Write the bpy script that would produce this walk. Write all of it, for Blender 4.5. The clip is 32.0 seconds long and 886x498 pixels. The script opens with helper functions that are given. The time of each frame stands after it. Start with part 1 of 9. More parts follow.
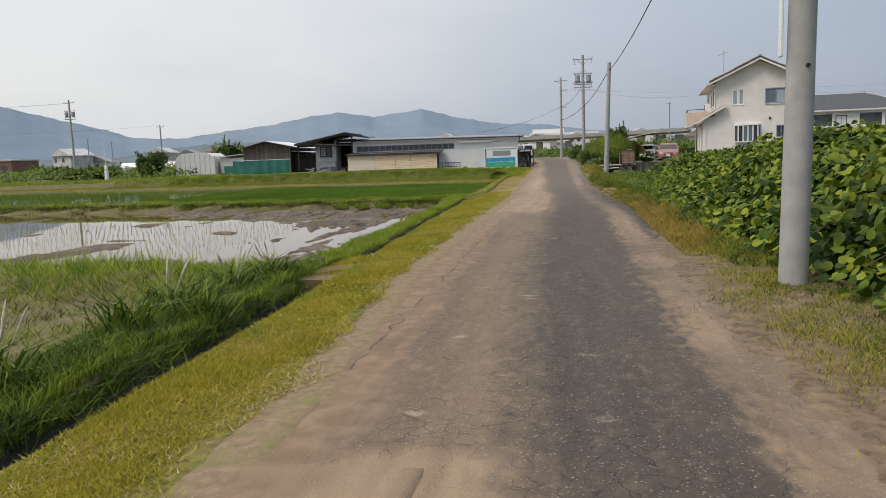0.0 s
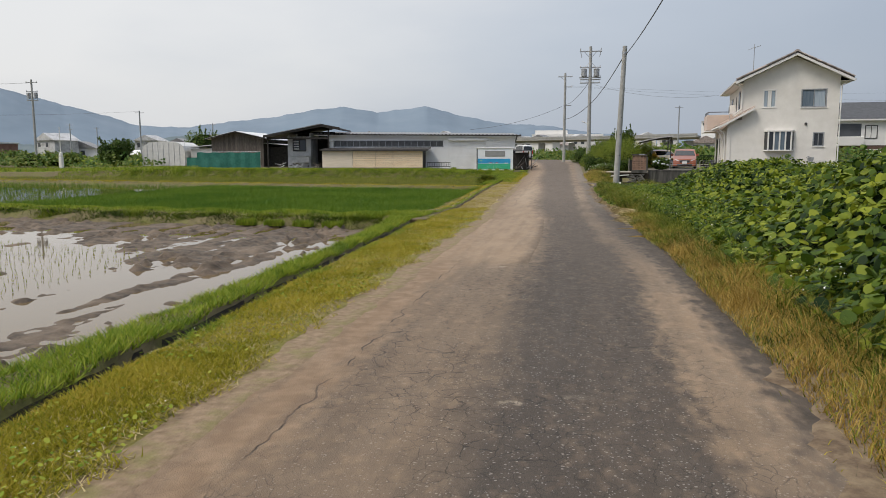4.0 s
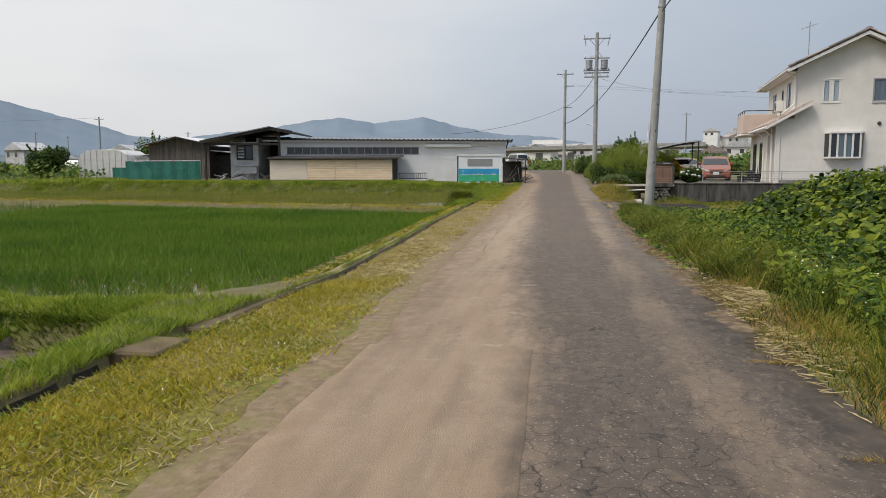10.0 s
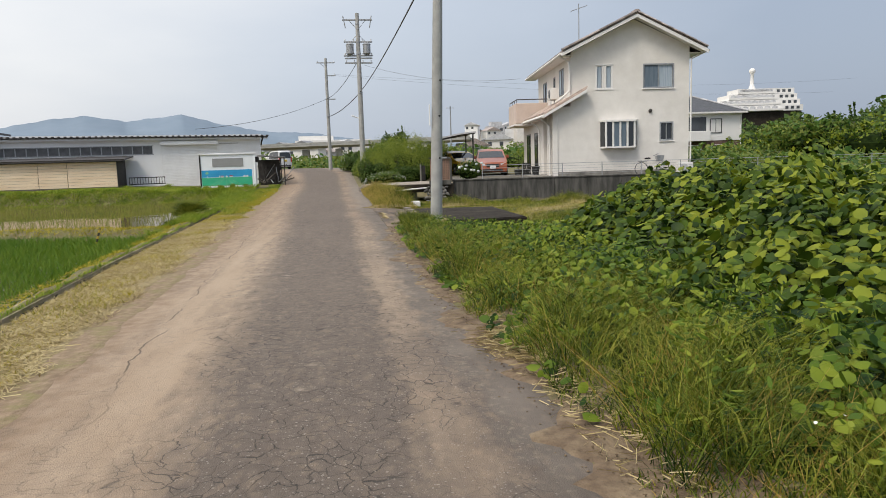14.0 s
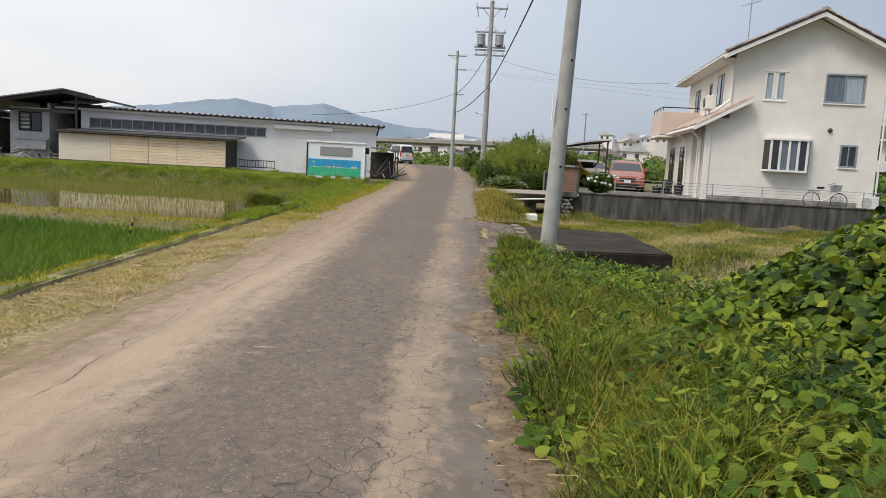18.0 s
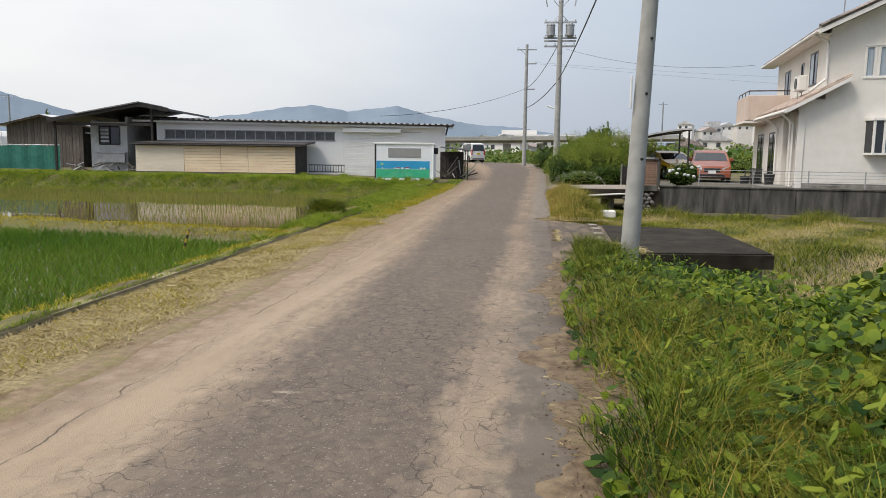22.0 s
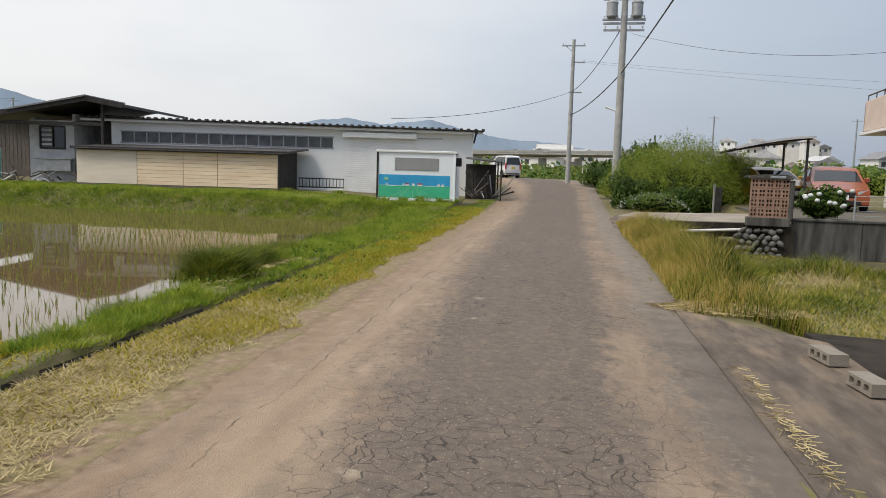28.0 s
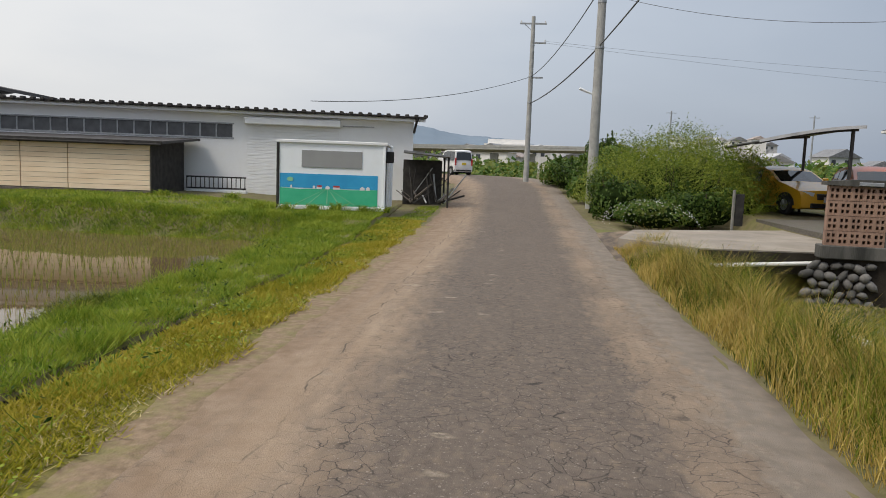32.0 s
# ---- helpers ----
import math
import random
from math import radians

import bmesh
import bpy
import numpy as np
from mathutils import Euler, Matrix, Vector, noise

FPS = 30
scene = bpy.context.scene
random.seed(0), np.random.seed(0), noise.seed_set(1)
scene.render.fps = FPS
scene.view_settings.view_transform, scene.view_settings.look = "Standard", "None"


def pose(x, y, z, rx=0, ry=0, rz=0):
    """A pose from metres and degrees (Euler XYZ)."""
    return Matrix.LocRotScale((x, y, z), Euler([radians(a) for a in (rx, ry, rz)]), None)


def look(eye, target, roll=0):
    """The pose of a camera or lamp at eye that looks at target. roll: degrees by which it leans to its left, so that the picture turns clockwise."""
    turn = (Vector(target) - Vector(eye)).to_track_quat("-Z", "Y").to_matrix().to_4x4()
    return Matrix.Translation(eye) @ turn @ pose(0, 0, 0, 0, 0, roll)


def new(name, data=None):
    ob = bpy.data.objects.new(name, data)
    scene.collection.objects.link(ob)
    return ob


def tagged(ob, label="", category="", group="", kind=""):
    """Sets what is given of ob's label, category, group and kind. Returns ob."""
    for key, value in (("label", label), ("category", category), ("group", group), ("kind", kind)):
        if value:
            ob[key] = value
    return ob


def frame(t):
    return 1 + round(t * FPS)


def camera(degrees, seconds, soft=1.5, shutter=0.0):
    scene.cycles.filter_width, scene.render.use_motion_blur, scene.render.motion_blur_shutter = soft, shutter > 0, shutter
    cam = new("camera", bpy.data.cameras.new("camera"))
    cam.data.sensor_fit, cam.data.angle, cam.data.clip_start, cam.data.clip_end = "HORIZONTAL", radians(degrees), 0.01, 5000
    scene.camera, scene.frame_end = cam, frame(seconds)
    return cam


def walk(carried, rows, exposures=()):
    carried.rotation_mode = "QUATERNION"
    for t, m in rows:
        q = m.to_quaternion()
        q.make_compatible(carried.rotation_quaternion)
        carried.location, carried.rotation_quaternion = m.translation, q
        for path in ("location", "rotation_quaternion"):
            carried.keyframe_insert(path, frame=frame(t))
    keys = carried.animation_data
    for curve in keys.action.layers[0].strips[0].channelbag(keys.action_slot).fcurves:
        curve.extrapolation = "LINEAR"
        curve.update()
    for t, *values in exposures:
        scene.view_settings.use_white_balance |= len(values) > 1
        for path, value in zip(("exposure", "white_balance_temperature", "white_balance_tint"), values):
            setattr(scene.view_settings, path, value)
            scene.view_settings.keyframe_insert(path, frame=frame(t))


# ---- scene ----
cam = camera(62.5, 32.0, 0.9)
PATH = [
    (0, (0.167, -0.75, 1.407), (-0.18, 1.204, 1.158), -2.1),
    (0.5, (0.158, 0.208, 1.418), (-0.047, 2.18, 1.157), -0.9),
    (1, (0.149, 1.152, 1.417), (-0.062, 3.125, 1.164), -0.7),
    (1.5, (0.156, 2.056, 1.417), (-0.118, 4.027, 1.219), 0.6),
    (2, (0.155, 3.036, 1.411), (-0.14, 5.001, 1.19), 0.6),
    (2.5, (0.152, 4.008, 1.405), (-0.201, 5.96, 1.151), 0.8),
    (4.5, (0.213, 8.039, 1.472), (-0.109, 9.996, 1.22), -0.8),
    (5, (0.212, 8.878, 1.479), (-0.041, 10.848, 1.249), -0.5),
    (5.5, (0.196, 9.891, 1.465), (-0.062, 11.862, 1.248), -0.5),
    (6, (0.208, 11.012, 1.473), (-0.078, 12.975, 1.223), 0.3),
    (6.5, (0.19, 12.125, 1.436), (-0.104, 14.084, 1.16), 1.5),
    (7, (0.142, 13.151, 1.424), (-0.23, 15.097, 1.15), 1.6),
    (7.5, (0.099, 14.248, 1.388), (-0.346, 16.181, 1.132), 1.1),
    (8, (0.024, 15.09, 1.373), (-0.442, 17.017, 1.111), 1.1),
    (8.5, (-0.032, 15.897, 1.364), (-0.429, 17.844, 1.137), 0.5),
    (9, (-0.087, 16.755, 1.346), (-0.499, 18.694, 1.083), 0.5),
    (9.5, (-0.14, 17.557, 1.357), (-0.53, 19.502, 1.103), 0.7),
    (10, (-0.161, 18.422, 1.349), (-0.503, 20.38, 1.124), -0.1),
    (10.5, (-0.197, 19.205, 1.346), (-0.542, 21.162, 1.122), 0.3),
    (11, (-0.255, 19.944, 1.364), (-0.583, 21.904, 1.144), 0.2),
    (11.5, (-0.28, 20.718, 1.355), (-0.568, 22.686, 1.147), 0.3),
    (12, (-0.253, 21.539, 1.34), (-0.484, 23.517, 1.153), 0.7),
    (12.5, (-0.234, 22.471, 1.346), (-0.539, 24.436, 1.131), 0.3),
    (13, (-0.119, 23.241, 1.359), (-0.224, 25.228, 1.159), -0.2),
    (13.5, (-0.039, 23.939, 1.422), (0.2, 25.913, 1.205), -4.5),
    (14, (0.066, 24.592, 1.423), (0.332, 26.559, 1.179), -1.7),
    (14.5, (0.281, 25.38, 1.427), (0.548, 27.344, 1.159), 0.1),
    (15, (0.445, 26.274, 1.402), (0.69, 28.234, 1.09), 1.3),
    (15.5, (0.624, 27.056, 1.407), (0.708, 29.038, 1.146), 0.3),
    (17.5, (0.765, 28.686, 1.451), (0.77, 30.677, 1.257), 2.8),
    (18, (0.771, 28.693, 1.452), (0.708, 30.677, 1.211), 3.1),
    (18.5, (0.747, 28.684, 1.463), (0.733, 30.671, 1.242), 1.8),
    (19, (0.74, 28.745, 1.445), (0.654, 30.73, 1.211), 2.7),
    (19.5, (0.779, 28.724, 1.45), (0.669, 30.707, 1.221), 2.4),
    (20, (0.805, 28.788, 1.448), (0.703, 30.767, 1.18), 2.0),
    (20.5, (0.812, 28.875, 1.451), (0.672, 30.85, 1.172), 0.6),
    (21, (0.827, 28.981, 1.422), (0.685, 30.947, 1.082), -0.3),
    (21.5, (0.826, 29.31, 1.441), (0.599, 31.265, 1.083), 0.6),
    (22, (0.841, 29.773, 1.451), (0.572, 31.739, 1.199), 0.8),
    (22.5, (0.78, 30.326, 1.441), (0.585, 32.3, 1.186), 1.9),
    (23, (0.719, 30.934, 1.444), (0.46, 32.902, 1.197), 1.7),
    (23.5, (0.658, 31.605, 1.437), (0.364, 33.567, 1.185), 1.0),
    (24, (0.568, 32.375, 1.434), (0.294, 34.339, 1.176), 1.4),
    (24.5, (0.413, 33.246, 1.408), (0.04, 35.192, 1.133), 2.3),
    (26.5, (0.163, 36.284, 1.401), (-0.068, 38.257, 1.167), 2.8),
    (27, (0.064, 37.156, 1.392), (-0.166, 39.131, 1.173), 2.9),
    (27.5, (-0.057, 38.024, 1.411), (-0.402, 39.978, 1.162), 3.2),
    (28, (-0.143, 38.825, 1.424), (-0.497, 40.781, 1.208), 1.7),
    (28.5, (-0.202, 39.583, 1.433), (-0.516, 41.545, 1.211), 3.9),
    (29, (-0.202, 40.341, 1.455), (-0.457, 42.317, 1.286), 2.2),
    (29.5, (-0.231, 41.197, 1.428), (-0.478, 43.174, 1.252), 1.3),
    (30, (-0.303, 42.127, 1.445), (-0.687, 44.079, 1.246), 2.1),
    (30.5, (-0.406, 42.992, 1.457), (-0.751, 44.955, 1.296), 2.5),
    (31, (-0.523, 43.889, 1.489), (-0.871, 45.852, 1.331), 2.3),
    (31.5, (-0.642, 44.816, 1.521), (-0.925, 46.786, 1.322), 2.0),
    (32, (-0.738, 45.75, 1.529), (-0.959, 47.725, 1.303), 2.1),
]
walk(cam, [(t, look(eye, target, roll)) for t, eye, target, roll in PATH], exposures=[(0.0, -0.17), (8.0, -0.18), (11.5, -0.18), (13.0, -0.29), (13.4, -0.25), (14.0, 0.05), (14.8, 0.46), (15.5, 0.44), (18.0, 0.06), (24.5, 0.04), (28.0, -0.03), (29.0, -0.13), (30.0, -0.18), (31.0, -0.2), (32.0, -0.16)])

# ---- world, sun, exposure ----
world = bpy.data.worlds.new("overcast_sky")
scene.world = world
world.use_nodes = True
SUN_EL, SUN_AZ = radians(54), radians(-132)          # high sun behind thin cloud, to the left and behind


def build_world():
    nt = world.node_tree
    nt.nodes.clear()
    n = nt.nodes.new
    out, bg, bg2 = n("ShaderNodeOutputWorld"), n("ShaderNodeBackground"), n("ShaderNodeBackground")
    sky = n("ShaderNodeTexSky")
    sky.sky_type = 'NISHITA'
    sky.sun_disc = False
    sky.sun_elevation, sky.sun_rotation = SUN_EL, SUN_AZ
    sky.dust_density, sky.air_density = 6.0, 1.0
    bg.inputs[1].default_value = 0.03
    nt.links.new(sky.outputs[0], bg.inputs[0])
    # cloud layer: pale grey, brighter where it is thin, with soft streaks
    tc, mp = n("ShaderNodeTexCoord"), n("ShaderNodeMapping")
    mp.inputs["Scale"].default_value = (1.0, 1.0, 3.0)
    nz = n("ShaderNodeTexNoise")
    nz.inputs["Scale"].default_value, nz.inputs["Detail"].default_value = 2.2, 5.0
    nt.links.new(tc.outputs["Generated"], mp.inputs[0])
    nt.links.new(mp.outputs[0], nz.inputs["Vector"])
    dot = n("ShaderNodeVectorMath")
    dot.operation = 'DOT_PRODUCT'
    dot.inputs[1].default_value = (math.sin(radians(-62)) * math.cos(radians(38)), math.cos(radians(-62)) * math.cos(radians(38)), math.sin(radians(38)))   # thin cloud
    nt.links.new(tc.outputs["Generated"], dot.inputs[0])
    mr = n("ShaderNodeMapRange")
    for i, v in zip((1, 2, 3, 4), (0.0, 1.0, -0.14, 1.04)):
        mr.inputs[i].default_value = v
    nt.links.new(dot.outputs["Value"], mr.inputs[0])
    ad = n("ShaderNodeMath")
    ad.operation = 'MULTIPLY_ADD'
    ad.inputs[1].default_value = 0.44
    nt.links.new(nz.outputs[0], ad.inputs[0])
    nt.links.new(mr.outputs[0], ad.inputs[2])
    rp = n("ShaderNodeValToRGB")
    e = rp.color_ramp.elements
    e[0].position, e[0].color = 0.12, (0.40, 0.465, 0.575, 1)
    e[1].position, e[1].color = 1.0, (1.0, 1.0, 1.0, 1)
    m = e.new(0.62)
    m.color = (0.63, 0.69, 0.78, 1)
    nt.links.new(ad.outputs[0], rp.inputs[0])
    nt.links.new(rp.outputs[0], bg2.inputs[0])
    # an overcast sky grows brighter towards the zenith
    sp, up = n("ShaderNodeSeparateXYZ"), n("ShaderNodeMapRange")
    up.interpolation_type = 'SMOOTHSTEP'
    for i, v in zip((1, 2, 3, 4), (0.30, 1.0, 0.84, 1.45)):
        up.inputs[i].default_value = v
    nt.links.new(tc.outputs["Generated"], sp.inputs[0])
    nt.links.new(sp.outputs[2], up.inputs[0])
    nt.links.new(up.outputs[0], bg2.inputs[1])
    add = n("ShaderNodeAddShader")
    nt.links.new(bg.outputs[0], add.inputs[0])
    nt.links.new(bg2.outputs[0], add.inputs[1])
    nt.links.new(add.outputs[0], out.inputs[0])


build_world()
sun = new("sun", bpy.data.lights.new("sun", 'SUN'))
sun.data.energy, sun.data.angle, sun.data.color = 2.1, radians(16), (1.0, 0.935, 0.83)
sun.matrix_world = look((0, 0, 40), Vector((0, 0, 40)) - 10 * Vector((math.sin(SUN_AZ) * math.cos(SUN_EL), math.cos(SUN_AZ) * math.cos(SUN_EL), math.sin(SUN_EL))))
scene.view_settings.exposure = 0.0

# ---- materials ----


def surf(name, c1, c2, scale=6.0, rough=0.85, bump=0.15, bscale=60.0, c3=None, s3=0.7, a3=0.5, metal=0.0, rnd=0.0, spec=0.5, stretch=None, isl=0.0):
    """Two colours mixed by noise, an optional stain colour at a larger scale, fine relief."""
    m = bpy.data.materials.new(name)
    m.use_nodes = True
    nt = m.node_tree
    b = nt.nodes["Principled BSDF"]
    b.inputs["Roughness"].default_value, b.inputs["Metallic"].default_value = rough, metal
    b.inputs["Specular IOR Level"].default_value = spec
    n = nt.nodes.new
    tc = n("ShaderNodeTexCoord")
    vec = tc.outputs["Object"]
    if stretch:
        mp = n("ShaderNodeMapping")
        mp.inputs["Scale"].default_value = stretch
        nt.links.new(vec, mp.inputs[0])
        vec = mp.outputs[0]
    nz = n("ShaderNodeTexNoise")
    nz.inputs["Scale"].default_value, nz.inputs["Detail"].default_value = scale, 6.0
    nt.links.new(vec, nz.inputs["Vector"])
    rp = n("ShaderNodeValToRGB")
    rp.color_ramp.elements[0].position, rp.color_ramp.elements[1].position = 0.33, 0.67
    rp.color_ramp.elements[0].color, rp.color_ramp.elements[1].color = (*c1, 1), (*c2, 1)
    nt.links.new(nz.outputs[0], rp.inputs[0])
    col = rp.outputs[0]
    if c3:
        n3 = n("ShaderNodeTexNoise")
        n3.inputs["Scale"].default_value, n3.inputs["Detail"].default_value, n3.inputs["Roughness"].default_value = s3, 5.0, 0.65
        nt.links.new(vec, n3.inputs["Vector"])
        r3 = n("ShaderNodeMapRange")
        for i, v in zip((1, 2, 3, 4), (0.45, 0.68, 0.0, a3)):
            r3.inputs[i].default_value = v
        nt.links.new(n3.outputs[0], r3.inputs[0])
        mx = n("ShaderNodeMix")
        mx.data_type = 'RGBA'
        nt.links.new(r3.outputs[0], mx.inputs[0])
        nt.links.new(col, mx.inputs[6])
        mx.inputs[7].default_value = (*c3, 1)
        col = mx.outputs[2]
    if rnd or isl:
        if isl:
            g = n("ShaderNodeNewGeometry")
            src = g.outputs["Random Per Island"]
        else:
            g = n("ShaderNodeObjectInfo")
            src = g.outputs["Random"]
        mr = n("ShaderNodeMapRange")
        amt = rnd or isl
        mr.inputs[3].default_value, mr.inputs[4].default_value = 1 - amt, 1 + amt
        nt.links.new(src, mr.inputs[0])
        hv = n("ShaderNodeHueSaturation")
        nt.links.new(mr.outputs[0], hv.inputs["Value"])
        nt.links.new(col, hv.inputs["Color"])
        col = hv.outputs[0]
    nt.links.new(col, b.inputs["Base Color"])
    if bump:
        nb = n("ShaderNodeTexNoise")
        nb.inputs["Scale"].default_value, nb.inputs["Detail"].default_value = bscale, 4.0
        nt.links.new(vec, nb.inputs["Vector"])
        bp = n("ShaderNodeBump")
        bp.inputs["Strength"].default_value, bp.inputs["Distance"].default_value = min(1.0, bump * 2), 0.01
        nt.links.new(nb.outputs[0], bp.inputs["Height"])
        nt.links.new(bp.outputs[0], b.inputs["Normal"])
    return m


def leafy(name, c1, c2, c3=None, rough=0.6, trans=0.25, patch=0.6, steps=(0.40, 0.68, 0.92)):
    """Leaves and blades: colour by island and by patches of the plot, some light let through."""
    m = bpy.data.materials.new(name)
    m.use_nodes = True
    nt = m.node_tree
    b = nt.nodes["Principled BSDF"]
    n = nt.nodes.new
    g, tc, nz = n("ShaderNodeNewGeometry"), n("ShaderNodeTexCoord"), n("ShaderNodeTexNoise")
    nz.inputs["Scale"].default_value, nz.inputs["Detail"].default_value = patch, 3.0
    nt.links.new(tc.outputs["Object"], nz.inputs["Vector"])
    ad = n("ShaderNodeMath")
    ad.operation = 'MULTIPLY_ADD'
    ad.inputs[1].default_value = 0.5
    nt.links.new(g.outputs["Random Per Island"], ad.inputs[0])
    nt.links.new(nz.outputs[0], ad.inputs[2])
    rp = n("ShaderNodeValToRGB")
    e = rp.color_ramp.elements
    e[0].position, e[0].color = steps[0], (*c1, 1)
    e[1].position, e[1].color = steps[2], (*(c3 or c2), 1)
    if c3:
        k = e.new(steps[1])
        k.color = (*c2, 1)
    nt.links.new(ad.outputs[0], rp.inputs[0])
    nt.links.new(rp.outputs[0], b.inputs["Base Color"])
    b.inputs["Roughness"].default_value = rough
    b.inputs["Specular IOR Level"].default_value = 0.18
    tr, mix, out = n("ShaderNodeBsdfTranslucent"), n("ShaderNodeMixShader"), nt.nodes["Material Output"]
    nt.links.new(rp.outputs[0], tr.inputs[0])
    mix.inputs[0].default_value = trans
    nt.links.new(b.outputs[0], mix.inputs[1])
    nt.links.new(tr.outputs[0], mix.inputs[2])
    nt.links.new(mix.outputs[0], out.inputs[0])
    return m


def gloss(name, col, rough=0.25, coat=0.0, metal=0.0, var=0.06):
    m = surf(name, tuple(c * (1 - var) for c in col), tuple(min(1, c * (1 + var)) for c in col), 3.0, rough, 0.0, metal=metal)
    m.node_tree.nodes["Principled BSDF"].inputs["Coat Weight"].default_value = coat
    m.node_tree.nodes["Principled BSDF"].inputs["Coat Roughness"].default_value = 0.05
    return m


def glass_mat(name, tint, rough=0.04):
    m = bpy.data.materials.new(name)
    m.use_nodes = True
    b = m.node_tree.nodes["Principled BSDF"]
    b.inputs["Base Color"].default_value = (*tint, 1)
    b.inputs["Roughness"].default_value = rough
    b.inputs["Specular IOR Level"].default_value = 0.8
    return m


# ---- mesh helpers ----


class Shape:
    """Collects vertices and faces of one part."""

    def __init__(self):
        self.v, self.f = [], []

    def add(self, vs, fs):
        k = len(self.v)
        self.v += [tuple(p) for p in vs]
        self.f += [tuple(i + k for i in f) for f in fs]
        return self

    def box(self, x0, x1, y0, y1, z0, z1, m=None):
        vs = [Vector((x, y, z)) for z in (z0, z1) for y in (y0, y1) for x in (x0, x1)]
        if m is not None:
            vs = [m @ p for p in vs]
        return self.add(vs, [(0, 2, 3, 1), (4, 5, 7, 6), (0, 1, 5, 4), (2, 6, 7, 3), (0, 4, 6, 2), (1, 3, 7, 5)])

    def bbox(self, x0, x1, y0, y1, z0, z1, b=0.01, m=None):
        """A box with its edges chamfered."""
        b = min(b, (x1 - x0) * 0.3, (y1 - y0) * 0.3, (z1 - z0) * 0.3)
        ring = lambda z, i: [(x0 + i, y0 + b, z), (x0 + b, y0 + i, z), (x1 - b, y0 + i, z), (x1 - i, y0 + b, z), (x1 - i, y1 - b, z), (x1 - b, y1 - i, z), (x0 + b, y1 - i, z), (x0 + i, y1 - b, z)]
        top = lambda z: [(x0 + b, y0 + b, z), (x1 - b, y0 + b, z), (x1 - b, y1 - b, z), (x0 + b, y1 - b, z)]
        vs = [Vector(p) for p in top(z0) + ring(z0 + b, 0) + ring(z1 - b, 0) + top(z1)]
        if m is not None:
            vs = [m @ p for p in vs]
        fs = [(3, 2, 1, 0), (20, 21, 22, 23)]
        for i in range(8):
            j = (i + 1) % 8
            fs.append((4 + i, 4 + j, 12 + j, 12 + i))
        for k in range(4):
            a, c = 4 + (2 * k) % 8, 4 + (2 * k + 1) % 8
            nx = 4 + (2 * k + 2) % 8
            fs += [(k, c, a), (k, (k + 1) % 4, nx, c)]
            fs += [(a + 8, c + 8, 20 + k), (c + 8, nx + 8, 20 + (k + 1) % 4, 20 + k)]
        return self.add(vs, fs)

    def tube(self, p0, p1, r0, r1=None, n=10, caps=True):
        p0, p1 = Vector(p0), Vector(p1)
        r1 = r0 if r1 is None else r1
        d = (p1 - p0).normalized()
        a = d.orthogonal().normalized()
        c = d.cross(a)
        vs = []
        for p, r in ((p0, r0), (p1, r1)):
            vs += [p + a * (r * math.cos(6.28318 * i / n)) + c * (r * math.sin(6.28318 * i / n)) for i in range(n)]
        fs = [(i, (i + 1) % n, n + (i + 1) % n, n + i) for i in range(n)]
        if caps:
            fs += [tuple(range(n - 1, -1, -1)), tuple(range(n, 2 * n))]
        return self.add(vs, fs)

    def path(self, pts, r, n=6):
        for a, b in zip(pts[:-1], pts[1:]):
            self.tube(a, b, r, r, n)
        return self

    def prism(self, poly, y0, y1, axis="y"):
        """A polygon (counter-clockwise pairs) drawn out along an axis."""
        k = len(poly)
        put = {"y": lambda a, b, t: (a, t, b), "x": lambda a, b, t: (t, a, b), "z": lambda a, b, t: (a, b, t)}[axis]
        vs = [put(a, b, y0) for a, b in poly] + [put(a, b, y1) for a, b in poly]
        fs = [tuple(range(k)), tuple(range(2 * k - 1, k - 1, -1))]
        fs += [(i, k + i, k + (i + 1) % k, (i + 1) % k) for i in range(k)]
        return self.add(vs, fs)

    def loft(self, rings, close=True, caps=True):
        k = len(rings[0])
        vs = [p for r in rings for p in r]
        fs = []
        for a in range(len(rings) - 1):
            for i in range(k if close else k - 1):
                j = (i + 1) % k
                fs.append((a * k + i, a * k + j, (a + 1) * k + j, (a + 1) * k + i))
        if caps:
            fs += [tuple(range(k - 1, -1, -1)), tuple(range((len(rings) - 1) * k, len(rings) * k))]
        return self.add(vs, fs)

    def mesh(self, name, mat, smooth=False):
        me = bpy.data.meshes.new(name)
        me.from_pydata(self.v, [], self.f)
        if smooth is not False:
            me.polygons.foreach_set("use_smooth", [True] * len(me.polygons))
            if smooth is not True:
                me.set_sharp_from_angle(angle=radians(smooth))
        if mat:
            me.materials.append(mat)
        me.update()
        b = bmesh.new()
        b.from_mesh(me)
        bmesh.ops.recalc_face_normals(b, faces=b.faces)
        b.to_mesh(me)
        b.free()
        return me


def part(name, shape, mat, parent=None, label="", smooth=False, at=None):
    """Links a shape as one mesh object under a thing or a part."""
    me = shape if isinstance(shape, bpy.types.Mesh) else shape.mesh(name, mat, smooth)
    ob = new(name, me)
    if parent:
        ob.parent = parent
    if at is not None:
        ob.matrix_local = at
    if label:
        ob["label"] = label
    return ob


def thing(name, m, label, category, group="", kind=""):
    ob = new(name)
    ob.matrix_world = m
    ob.empty_display_size = 0.2
    return tagged(ob, label, category, group, kind)


def single(name, shape, mat, label, category, group="", kind="", smooth=False, m=None):
    ob = new(name, shape if isinstance(shape, bpy.types.Mesh) else shape.mesh(name, mat, smooth))
    if m is not None:
        ob.matrix_world = m
    return tagged(ob, label, category, group, kind)


